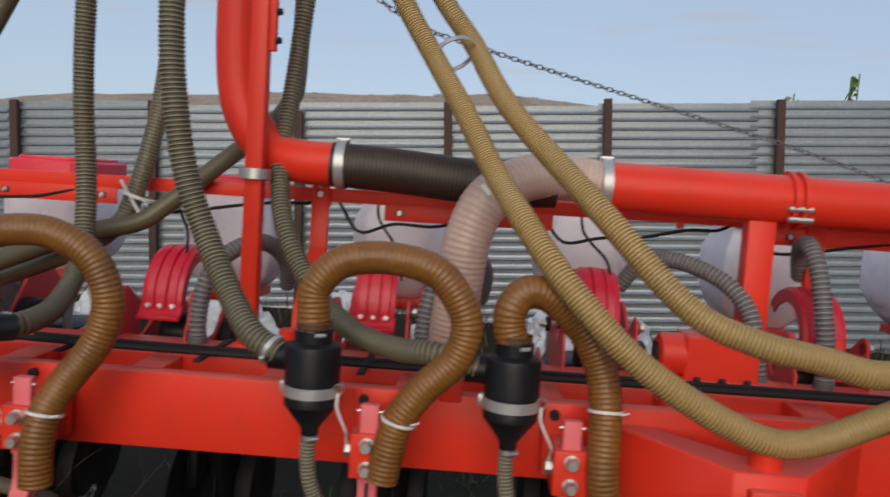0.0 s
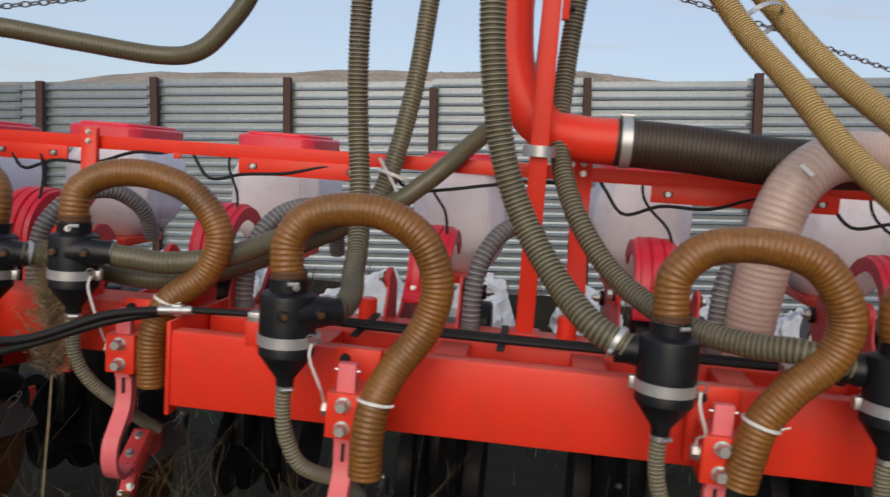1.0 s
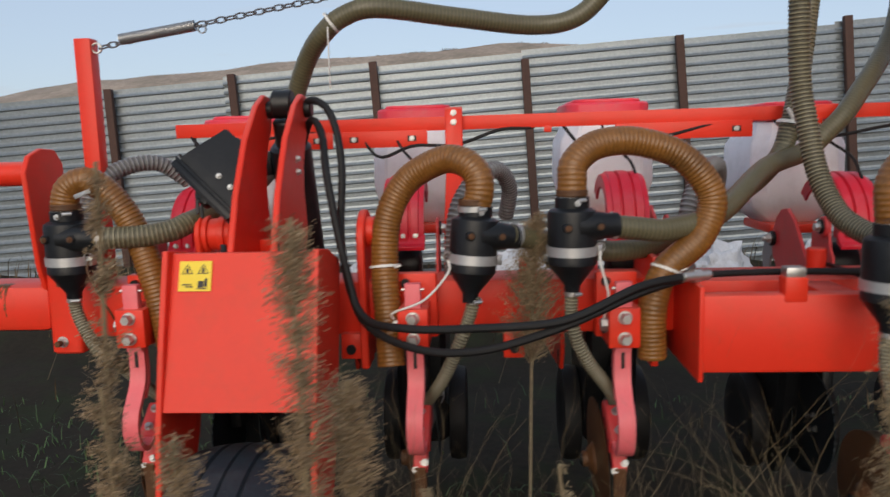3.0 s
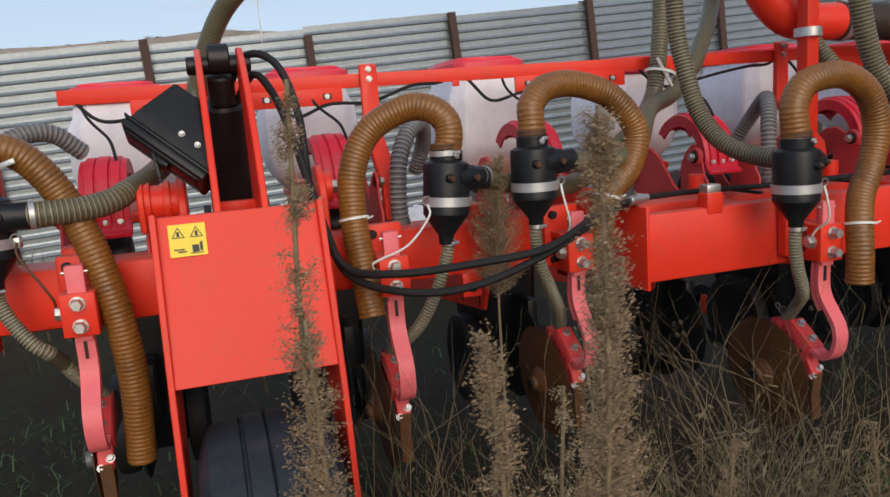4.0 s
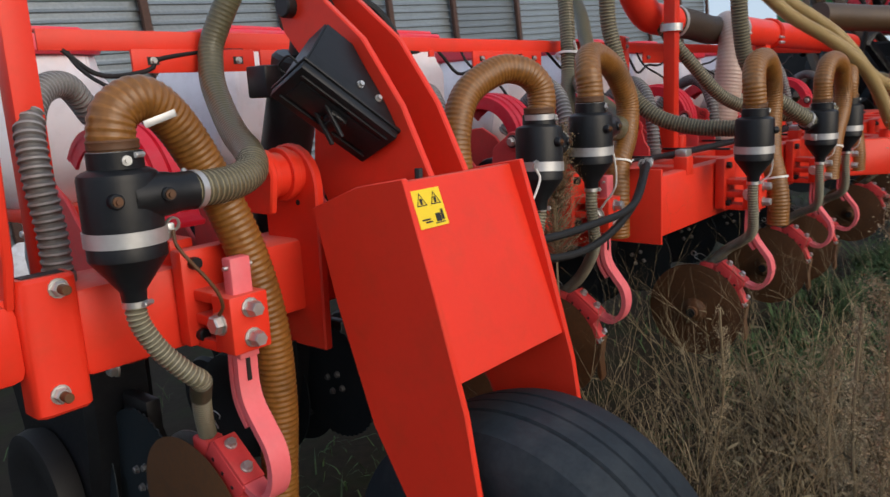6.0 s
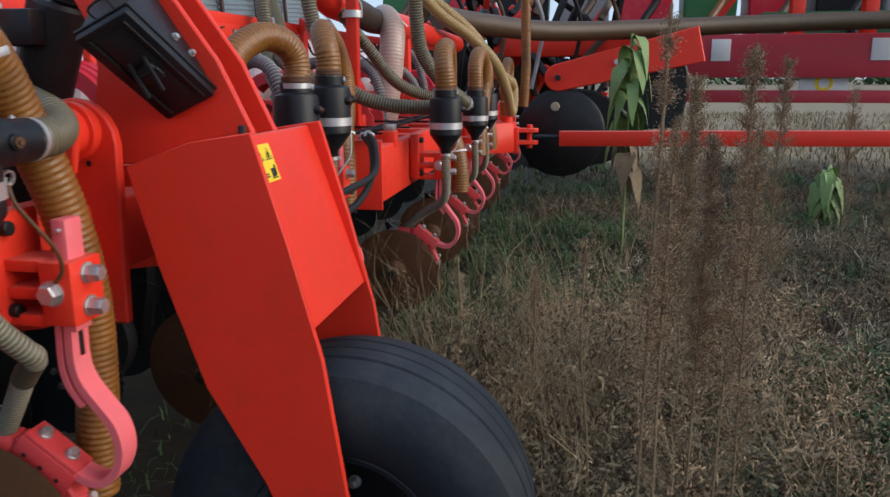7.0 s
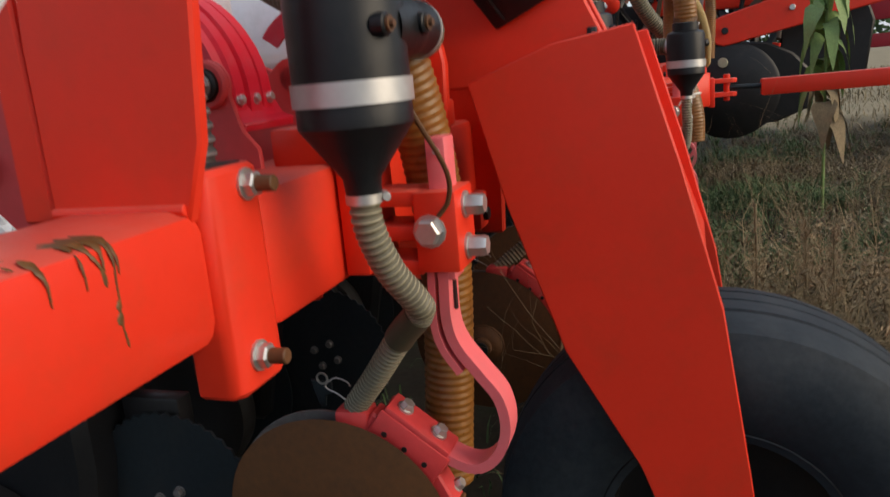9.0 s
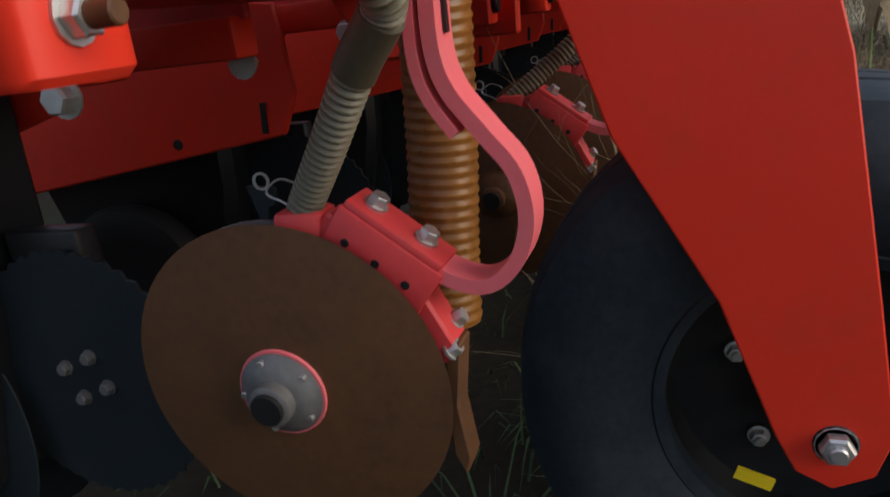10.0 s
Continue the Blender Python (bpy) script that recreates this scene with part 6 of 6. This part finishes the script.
# ---- vegetation ----
def blades(name, spots, mat, label, h0, h1, lean, width, seed, low=0.7):
    rnd = random.Random(seed)
    co, faces = [], []
    for x, y in spots:
        h = rnd.uniform(h0, h1)
        a = rnd.uniform(0, 2 * math.pi)
        d = Vector((math.cos(a), math.sin(a), 0))
        s = Vector((-d.y, d.x, 0)) * width * rnd.uniform(0.6, 1.3)
        bend = d * h * rnd.uniform(0.1, lean)
        base = Vector((x, y, ground_z(x, y) - 0.015))
        mid = base + Vector((0, 0, h * 0.6)) + bend * 0.35
        tip = base + Vector((0, 0, h * rnd.uniform(low, 1.0))) + bend
        i = len(co)
        co += [base - s, base + s, mid + s * 0.7, mid - s * 0.7, tip]
        faces += [(i, i + 1, i + 2, i + 3), (i + 3, i + 2, i + 4)]
    me = bpy.data.meshes.new(name)
    me.from_pydata([tuple(c) for c in co], [], faces)
    me.materials.append(mat)
    return tagged(new(name, me), label, "grass", kind="stuff")


def spots(n, seed, x0, x1, y0, y1, keep):
    rnd = random.Random(seed)
    out = []
    while len(out) < n:
        x, y = rnd.uniform(x0, x1), rnd.uniform(y0, y1)
        if rnd.random() < keep(x, y):
            out.append((x, y))
    return out


def patch(x, y, f, s):
    return 0.5 + 0.8 * noise.noise(Vector((x * f, y * f, s)))


def bare(x, y):
    """How green the ground is: greener close to the coulters and in patches."""
    return min(1.0, max(0.0, 1.6 * noise.noise(Vector((x * 0.75, y * 0.9, 7.0))) + 0.25 + (0.4 if -1.3 < y < 0.3 and x > -0.2 else 0)))


def thin(x, y):
    """Thinner with distance, so that the grass has no edge."""
    return 1.0 / (1.0 + (max(0.0, abs(x - 1.0) - 4.5) / 2.2) ** 2 + (max(0.0, -2.8 - y) / 1.8) ** 2)


def tufts(name, spots, mat, label, count, h0, h1, reach, width, seed, out=1.0):
    """Clumps of grass: blades that spring from one root, arch outwards and bend over."""
    rnd = random.Random(seed)
    co, faces = [], []
    for x, y in spots:
        size = rnd.uniform(0.5, 1.0)
        lean = Vector((rnd.uniform(-1, 1), rnd.uniform(-1, 1), 0)) * 0.35
        for _ in range(int(count * rnd.uniform(0.6, 1.2))):
            a = rnd.uniform(0, 2 * math.pi)
            d = Vector((math.cos(a), math.sin(a), 0)) + lean
            base = Vector((x, y, ground_z(x, y) - 0.015)) + d * reach * rnd.uniform(0, 0.6)
            h = rnd.uniform(h0, h1) * size + 0.03
            far = h * out * rnd.uniform(0.15, 1.1)
            s = Vector((-d.y, d.x, 0)).normalized() * width * rnd.uniform(0.6, 1.3)
            p1 = base + d * far * 0.25 + Vector((0, 0, h * 0.62))
            p2 = base + d * far * 0.65 + Vector((0, 0, h * 0.95))
            p3 = base + d * far * 1.1 + Vector((0, 0, h * rnd.uniform(0.45, 1.05)))
            i = len(co)
            co += [base - s, base + s, p1 + s, p1 - s, p2 + s * 0.7, p2 - s * 0.7, p3]
            faces += [(i, i + 1, i + 2, i + 3), (i + 3, i + 2, i + 4, i + 5), (i + 5, i + 4, i + 6)]
    me = bpy.data.meshes.new(name)
    me.from_pydata([tuple(c) for c in co], [], faces)
    me.materials.append(mat)
    return tagged(new(name, me), label, "grass", kind="stuff")


def brush(name, spots, mat, label, h0, h1, seed):
    """Low crooked dead weeds: bare twigs that fork again and again."""
    rnd = random.Random(seed)
    co, faces = [], []

    def twig(p, d, length, r, depth):
        steps = 4
        for k in range(steps):
            q = p + d * length / steps
            s = d.orthogonal().normalized()
            b = d.cross(s)
            i = len(co)
            for at, rr in ((p, r), (q, r * 0.85)):
                co.extend([at + s * rr, at - s * rr * 0.5 + b * rr * 0.87, at - s * rr * 0.5 - b * rr * 0.87])
            faces.extend([(i, i + 1, i + 4, i + 3), (i + 1, i + 2, i + 5, i + 4), (i + 2, i, i + 3, i + 5)])
            p, r = q, r * 0.85
            d = (d + Vector((rnd.uniform(-1, 1), rnd.uniform(-1, 1), rnd.uniform(-0.5, 0.5))) * 0.28).normalized()
            if depth and rnd.random() < 0.85:
                side = (d + Vector((rnd.uniform(-1, 1), rnd.uniform(-1, 1), rnd.uniform(-0.2, 0.8)))).normalized()
                twig(p, side, length * rnd.uniform(0.3, 0.6), r * 0.7, depth - 1)

    for x, y in spots:
        for _ in range(rnd.randint(1, 3)):
            d = Vector((rnd.uniform(-0.5, 0.5), rnd.uniform(-0.5, 0.5), 1)).normalized()
            twig(Vector((x + rnd.uniform(-0.04, 0.04), y + rnd.uniform(-0.04, 0.04), -0.04)), d, rnd.uniform(h0, h1), rnd.uniform(0.0012, 0.0026), 2)
    me = bpy.data.meshes.new(name)
    me.from_pydata([tuple(c) for c in co], [], faces)
    me.materials.append(mat)
    return tagged(new(name, me), label, "brush", kind="stuff")


def low_weeds(name, spots, mat, label, h0, h1, seed):
    """Low shaggy dead weeds: leaning stems thick with husks and curled leaves."""
    rnd = random.Random(seed)
    co, faces = [], []
    for x, y in spots:
        size = rnd.uniform(0.55, 1.0)
        for _ in range(rnd.randint(2, 5)):
            h = rnd.uniform(h0, h1) * size
            a, tip = rnd.uniform(0, 2 * math.pi), rnd.uniform(0.1, 0.9)
            p = Vector((x + rnd.gauss(0, 0.03), y + rnd.gauss(0, 0.03), ground_z(x, y) - 0.02))
            q = p + Vector((math.cos(a) * h * tip, math.sin(a) * h * tip, h * rnd.uniform(0.7, 1.0)))
            sag = Vector((0, 0, h * 0.22))
            s = Vector((-math.sin(a), math.cos(a), 0)) * 0.0013
            i = len(co)
            m = p.lerp(q, 0.5) + sag
            co += [p - s, p + s, m + s, m - s, q]
            faces += [(i, i + 1, i + 2, i + 3), (i + 3, i + 2, i + 4)]
            for _ in range(26):
                u = rnd.random() ** 0.8
                c = p.lerp(q, u) + sag * 4 * u * (1 - u)
                c += Vector((rnd.gauss(0, 1), rnd.gauss(0, 1), rnd.gauss(0, 0.8))) * (0.010 + 0.016 * u)
                ln = rnd.uniform(0.010, 0.028) if rnd.random() < 0.75 else rnd.uniform(0.03, 0.06)
                d = Vector((rnd.uniform(-1, 1), rnd.uniform(-1, 1), rnd.uniform(-0.7, 1.0))).normalized() * ln
                e = d.orthogonal().normalized() * min(ln * 0.2, 0.0038)
                i = len(co)
                co += [c, c + d * 0.5 + e, c + d, c + d * 0.5 - e]
                faces.append((i, i + 1, i + 2, i + 3))
    me = bpy.data.meshes.new(name)
    me.from_pydata([tuple(c) for c in co], [], faces)
    me.materials.append(mat)
    return tagged(new(name, me), label, "weeds", kind="stuff")


def dry(x, y):
    """Where the dry growth stands: in front of the machine, not under it, and not where it is green."""
    return thin(x, y) * max(0.0, 1.0 - 1.1 * bare(x, y)) * (1.0 if y < -0.35 else 0.12)


def heap(x, y, f, s):
    """Growth gathers in heaps with bare gaps between them."""
    v = noise.noise(Vector((x * f, y * f, s))) + 0.5 * noise.noise(Vector((x * f * 2.7, y * f * 2.7, s + 4)))
    return 1.0 if v > 0.12 else 0.25 if v > -0.1 else 0.03


blades("dry_grass", spots(38000, 1, -10.0, 16.0, -12.0, 0.6, lambda x, y: (0.15 + 0.85 * dry(x, y)) * thin(x, y) * heap(x, y, 1.5, 2.0) * (1.0 if y < -0.3 else 0.1)), DEADGRASS, "matted dead grass lying on the soil", 0.02, 0.09, 4.0, 0.0034, 1, 0.1)
blades("straw_litter", spots(9500, 31, -3.0, 7.0, -6.0, 0.2, lambda x, y: (0.1 + dry(x, y)) * thin(x, y) * heap(x, y, 2.2, 7.0)), PALESTRAW, "bleached bits of straw lying crosswise", 0.03, 0.11, 3.4, 0.0016, 31, 0.1)
tufts("dry_tufts", spots(380, 21, -3.0, 9.0, -6.5, 0.2, lambda x, y: dry(x, y) * heap(x, y, 1.7, 11.0)), STRAW, "clumps of grey-brown dry grass", 24, 0.04, 0.15, 0.07, 0.0024, 21, 2.4)
tufts("dead_tufts", spots(1900, 22, -3.0, 9.0, -6.5, 0.2, lambda x, y: dry(x, y) * heap(x, y, 1.9, 17.0)), DEADGRASS, "dark brown clumps of dead grass", 24, 0.04, 0.16, 0.08, 0.0028, 22, 2.4)
tufts("pale_tufts", spots(170, 23, -2.0, 5.0, -3.5, 0.0, lambda x, y: dry(x, y) * heap(x, y, 2.0, 23.0)), PALESTRAW, "single clumps of bleached pale straw", 14, 0.06, 0.20, 0.05, 0.0018, 23, 1.8)
tufts("pale_tufts", spots(60, 24, -0.35, 1.3, -0.95, -0.2, lambda x, y: 1.0), PALESTRAW, "clumps of bleached straw in front of the coulters", 18, 0.08, 0.22, 0.05, 0.0018, 24, 1.6)
brush("dead_brush", spots(60, 25, -0.95, 1.4, -1.5, -0.12, lambda x, y: 1.0 if y < -0.4 or x > -0.75 else 0.2), PALEWEED, "bare crooked twigs of low dead weeds", 0.22, 0.62, 25)
brush("dead_brush", spots(170, 26, -1.0, 5.0, -4.0, -0.3, lambda x, y: (0.1 + dry(x, y)) * heap(x, y, 1.6, 29.0)), DRYSTALK, "brown forked twigs of low dead weeds", 0.10, 0.32, 26)
blades("tall_dry_grass", spots(260, 10, -0.95, 1.5, -1.25, -0.25, lambda x, y: max(0.0, patch(x, y, 1.6, 2.0)) * (1.0 if y < -0.45 else 0.3)), STRAW, "tall dry grass stems beside the wheel", 0.2, 0.55, 1.2, 0.0016, 10, 0.5)
low_weeds("shaggy_weeds", spots(850, 33, -1.0, 5.5, -4.2, -0.25, lambda x, y: dry(x, y) * heap(x, y, 2.1, 41.0)), SHAG, "low shaggy brown dead weeds in heaps", 0.10, 0.36, 33)
low_weeds("shaggy_weeds", spots(260, 34, -0.95, 1.6, -1.9, -0.3, lambda x, y: heap(x, y, 2.6, 47.0) * (1.0 if y < -0.45 else 0.3)), DRYWEED, "low shaggy tan dead weeds beside the wheel", 0.15, 0.50, 34)
low_weeds("shaggy_weeds", spots(230, 36, -0.92, 0.42, -1.2, -0.1, lambda x, y: heap(x, y, 2.4, 59.0) * (1.0 if y < -0.3 else 0.5)), SHAG, "shaggy brown dead weeds in front of the coulters", 0.28, 0.72, 36)
brush("dead_brush", spots(80, 37, -0.78, 0.6, -0.9, 0.1, lambda x, y: 1.0), DRYSTALK, "bare brown weed twigs between the coulters", 0.30, 0.75, 37)
tufts("drooping_grass", spots(60, 38, -0.75, 0.6, -0.8, 0.1, lambda x, y: 1.0), DEADGRASS, "tall drooping dead grass between the coulters", 16, 0.20, 0.55, 0.05, 0.0026, 38, 1.1)
low_weeds("green_weeds", spots(520, 35, -0.6, 4.5, -3.2, 0.1, lambda x, y: (0.12 + bare(x, y)) * heap(x, y, 1.5, 53.0)), GRASS, "low leafy green weeds", 0.06, 0.22, 35)
low_weeds("bleached_weeds", spots(70, 39, -0.9, 3.0, -2.6, -0.3, lambda x, y: heap(x, y, 2.3, 61.0)), PALESTRAW, "bleached curled leaves of dead weeds", 0.05, 0.20, 39)
blades("green_grass", spots(24000, 2, -10.0, 16.0, -12.0, 2.5, lambda x, y: thin(x, y) * (0.06 + bare(x, y)) * (1.0 if y < 0.2 else 0.35)), GRASS, "green grass in patches between the dry stalks", 0.04, 0.12, 1.8, 0.0036, 2, 0.3)
tufts("green_tufts", spots(1300, 27, -3.0, 9.0, -6.5, 0.3, lambda x, y: thin(x, y) * bare(x, y) * heap(x, y, 1.4, 37.0)), GRASS, "clumps of dark green grass", 24, 0.05, 0.18, 0.06, 0.0030, 27, 1.6)
blades("far_grass", spots(9000, 3, -12, 16.0, 1.9, 8.0, lambda x, y: max(0.03, patch(x, y, 1.4, 9.0)) * (1.0 if y > 3.6 else 0.08)), DEADGRASS, "dry grass behind the machine along the fence", 0.06, 0.32, 1.2, 0.005, 3)
blades("field_stubble", spots(15000, 5, 8.0, 26.0, -16.0, 2.0, lambda x, y: max(0.1, patch(x, y, 0.5, 3.0))), STRAW, "pale dry stubble of the field beyond", 0.08, 0.26, 1.4, 0.010, 5)


def dry_weed(x, y, h, seed, low=0.3, radius=0.05, sprays=90, lean=(0, 0), head=None, stalk=None):
    """A tall dry stalk whose upper part is a shaggy plume of short sprays, thick with seed husks."""
    rnd = random.Random(seed)
    t = thing("dry_weed", (x, y, 0), "tall dry brown weed with a shaggy seed plume", "weed", "dry weeds")
    top = Vector((x + lean[0], y + lean[1], h))
    base = Vector((x, y, -0.05))
    crook = Vector((rnd.uniform(-0.02, 0.02), rnd.uniform(-0.02, 0.02), 0))
    line = glide([base, base.lerp(top, 0.35) + crook, base.lerp(top, 0.7) - crook * 0.6, top], 0.01)
    part("stalk", hose(line[::6] + [line[-1]], 0.0034, 0.03, seg=6, ribs=False), stalk or DRYSTALK, t)
    co, faces = [], []
    twigs = bmesh.new()
    for k in range(sprays):
        f = low + (0.99 - low) * rnd.random() ** 0.85
        p = line[min(len(line) - 1, int(f * (len(line) - 1)))]
        a = rnd.uniform(0, 2 * math.pi)
        # narrows towards the tip
        u = (f - low) / (1 - low)
        ln = radius * (0.40 + 1.1 * (1 - u) ** 0.8) * rnd.uniform(0.5, 1.5)
        q = p + Vector((math.cos(a) * ln, math.sin(a) * ln, ln * rnd.uniform(0.3, 1.5)))
        lathe([(0.0014, 0), (0.0007, (q - p).length)], p, q - p, 3, twigs, closed=False)
        for _ in range(85):
            c = p.lerp(q, rnd.uniform(0.15, 1.1)) + Vector((rnd.gauss(0, 0.006), rnd.gauss(0, 0.006), rnd.gauss(0, 0.006)))
            size = rnd.uniform(0.0025, 0.0055)
            d = ((q - p).normalized() * 0.6 + Vector((rnd.uniform(-1, 1), rnd.uniform(-1, 1), rnd.uniform(-0.6, 1)))).normalized() * size
            s = d.orthogonal().normalized() * size * 0.28
            i = len(co)
            co.extend([c, c + d * 0.5 + s, c + d, c + d * 0.5 - s])
            faces.append((i, i + 1, i + 2, i + 3))
    tagged(part("twig_spray", twigs, stalk or DRYSTALK, t), kind="stuff")
    me = bpy.data.meshes.new("plume")
    me.from_pydata([tuple(c - ORIGIN[t]) for c in co], [], faces)
    me.materials.append(head or DRYWEED)
    ob = new("plume", me)
    ob.parent = t
    return t


# place, height, where the plume begins, its half width, its sprays, colour
for k, (x, y, h, low, radius, sprays, head) in enumerate((
    (-0.012, -1.00, 1.34, 0.45, 0.040, 330, TANWEED), (0.018, -0.985, 1.20, 0.40, 0.036, 220, TANWEED), (-0.035, -1.02, 1.12, 0.40, 0.036, 140, TANWEED),
    (-0.76, -1.03, 1.40, 0.42, 0.030, 190, DRYWEED), (-0.68, -0.98, 1.20, 0.45, 0.036, 260, DRYWEED), (-0.83, -1.06, 1.15, 0.40, 0.032, 130, DRYWEED),
    (-1.06, -0.81, 1.46, 0.45, 0.026, 90, DRYWEED), (-1.03, -0.85, 1.15, 0.45, 0.028, 70, DRYWEED),
    (-0.425, 0.11, 1.28, 0.70, 0.046, 300, DRYWEED),
    (0.9, -1.5, 1.4, 0.35, 0.045, 200, DRYWEED), (0.98, -1.45, 1.15, 0.35, 0.045, 150, TANWEED), (2.4, -2.3, 1.25, 0.35, 0.05, 160, TANWEED), (1.9, -1.4, 0.9, 0.4, 0.045, 110, DRYWEED), (3.3, -1.9, 1.1, 0.35, 0.05, 130, TANWEED),
    (-0.61, -0.72, 0.93, 0.55, 0.020, 26, PALEWEED), (-0.33, -0.31, 0.80, 0.45, 0.024, 26, PALEWEED), (-0.16, -0.55, 0.68, 0.4, 0.03, 40, DRYWEED), (0.28, -0.55, 0.62, 0.4, 0.03, 40, DRYWEED), (-1.55, -0.35, 0.6, 0.4, 0.02, 40, DRYWEED))):
    dry_weed(x, y, h, 40 + k, low, radius, sprays, (0.02 * ((k * 3) % 5 - 2), 0.02 * ((k * 7) % 3 - 1)), head, STRAW if k == 8 else None)


def leafy_plant(x, y, h, seed):
    rnd = random.Random(seed)
    t = thing("leafy_plant", (x, y, 0), "tall green plant with drooping broad leaves", "plant", "leafy plants")
    base, top = Vector((x, y, -0.05)), Vector((x + 0.03, y, h))
    part("stem", hose([base, base.lerp(top, 0.5), top], 0.010, 0.05, seg=8, ribs=False), LEAF, t)
    for k in range(30):
        a = rnd.uniform(0, 6.28)
        d = Vector((math.cos(a), math.sin(a), 0))
        p = base.lerp(top, 0.42 + 0.57 * k / 30)
        ln, wd, roll = rnd.uniform(0.14, 0.26), rnd.uniform(0.05, 0.09), rnd.uniform(-0.9, 0.9)
        bm = bmesh.new()
        rows = []
        for i in range(7):
            u = i / 6
            c = p + d * ln * u * (1 - 0.35 * u) + Vector((0, 0, 0.09 * math.sin(u * 2.2) - 0.36 * u * u))
            s = Vector((-d.y * math.cos(roll), d.x * math.cos(roll), math.sin(roll))) * wd * (1 + 0.15 * math.sin(9 * u + k)) * math.sin(math.pi * (0.08 + 0.9 * u))
            rows.append([bm.verts.new(c - s + Vector((0, 0, 0.01))), bm.verts.new(c), bm.verts.new(c + s + Vector((0, 0, 0.01)))])
        for r0, r1 in zip(rows, rows[1:]):
            for j in range(2):
                bm.faces.new((r0[j], r0[j + 1], r1[j + 1], r1[j]))
        part("leaf", bm, LEAF if k > 7 else TANWEED, t, "" if k > 7 else "withered brown leaf")
    return t


leafy_plant(3.2, -1.02, 1.62, 5)
leafy_plant(4.6, -2.85, 0.5, 6)


def far_wood():
    """A line of distant trees beyond the field."""
    rnd = random.Random(77)
    co, faces = [], []
    for _ in range(5200):
        y = rnd.uniform(-95, 60)
        h = 4.2 + 1.6 * noise.noise(Vector((y * 0.09, 0, 5))) + 1.2 * noise.noise(Vector((y * 0.4, 0, 9)))
        c = Vector((105 + rnd.uniform(0, 8), y, h * rnd.random() ** 0.8))
        u = Vector((rnd.uniform(-1, 1), rnd.uniform(-1, 1), rnd.uniform(-1, 1))).normalized() * rnd.uniform(0.25, 0.7)
        v = u.orthogonal().normalized() * rnd.uniform(0.25, 0.6)
        i = len(co)
        co.extend([c - u, c + v, c + u, c - v])
        faces.append((i, i + 1, i + 2, i + 3))
    me = bpy.data.meshes.new("far_wood")
    me.from_pydata([tuple(c) for c in co], [], faces)
    me.materials.append(GRASS)
    tagged(new("far_wood", me), "distant line of dark green trees beyond the field", "trees", kind="stuff")


far_wood()
# two young trees far behind the fence
for k, (x, y, h) in enumerate(((6.18, 8.0, 3.34), (5.48, 8.2, 3.08))):
    leafy_plant(x, y, h, 20 + k)
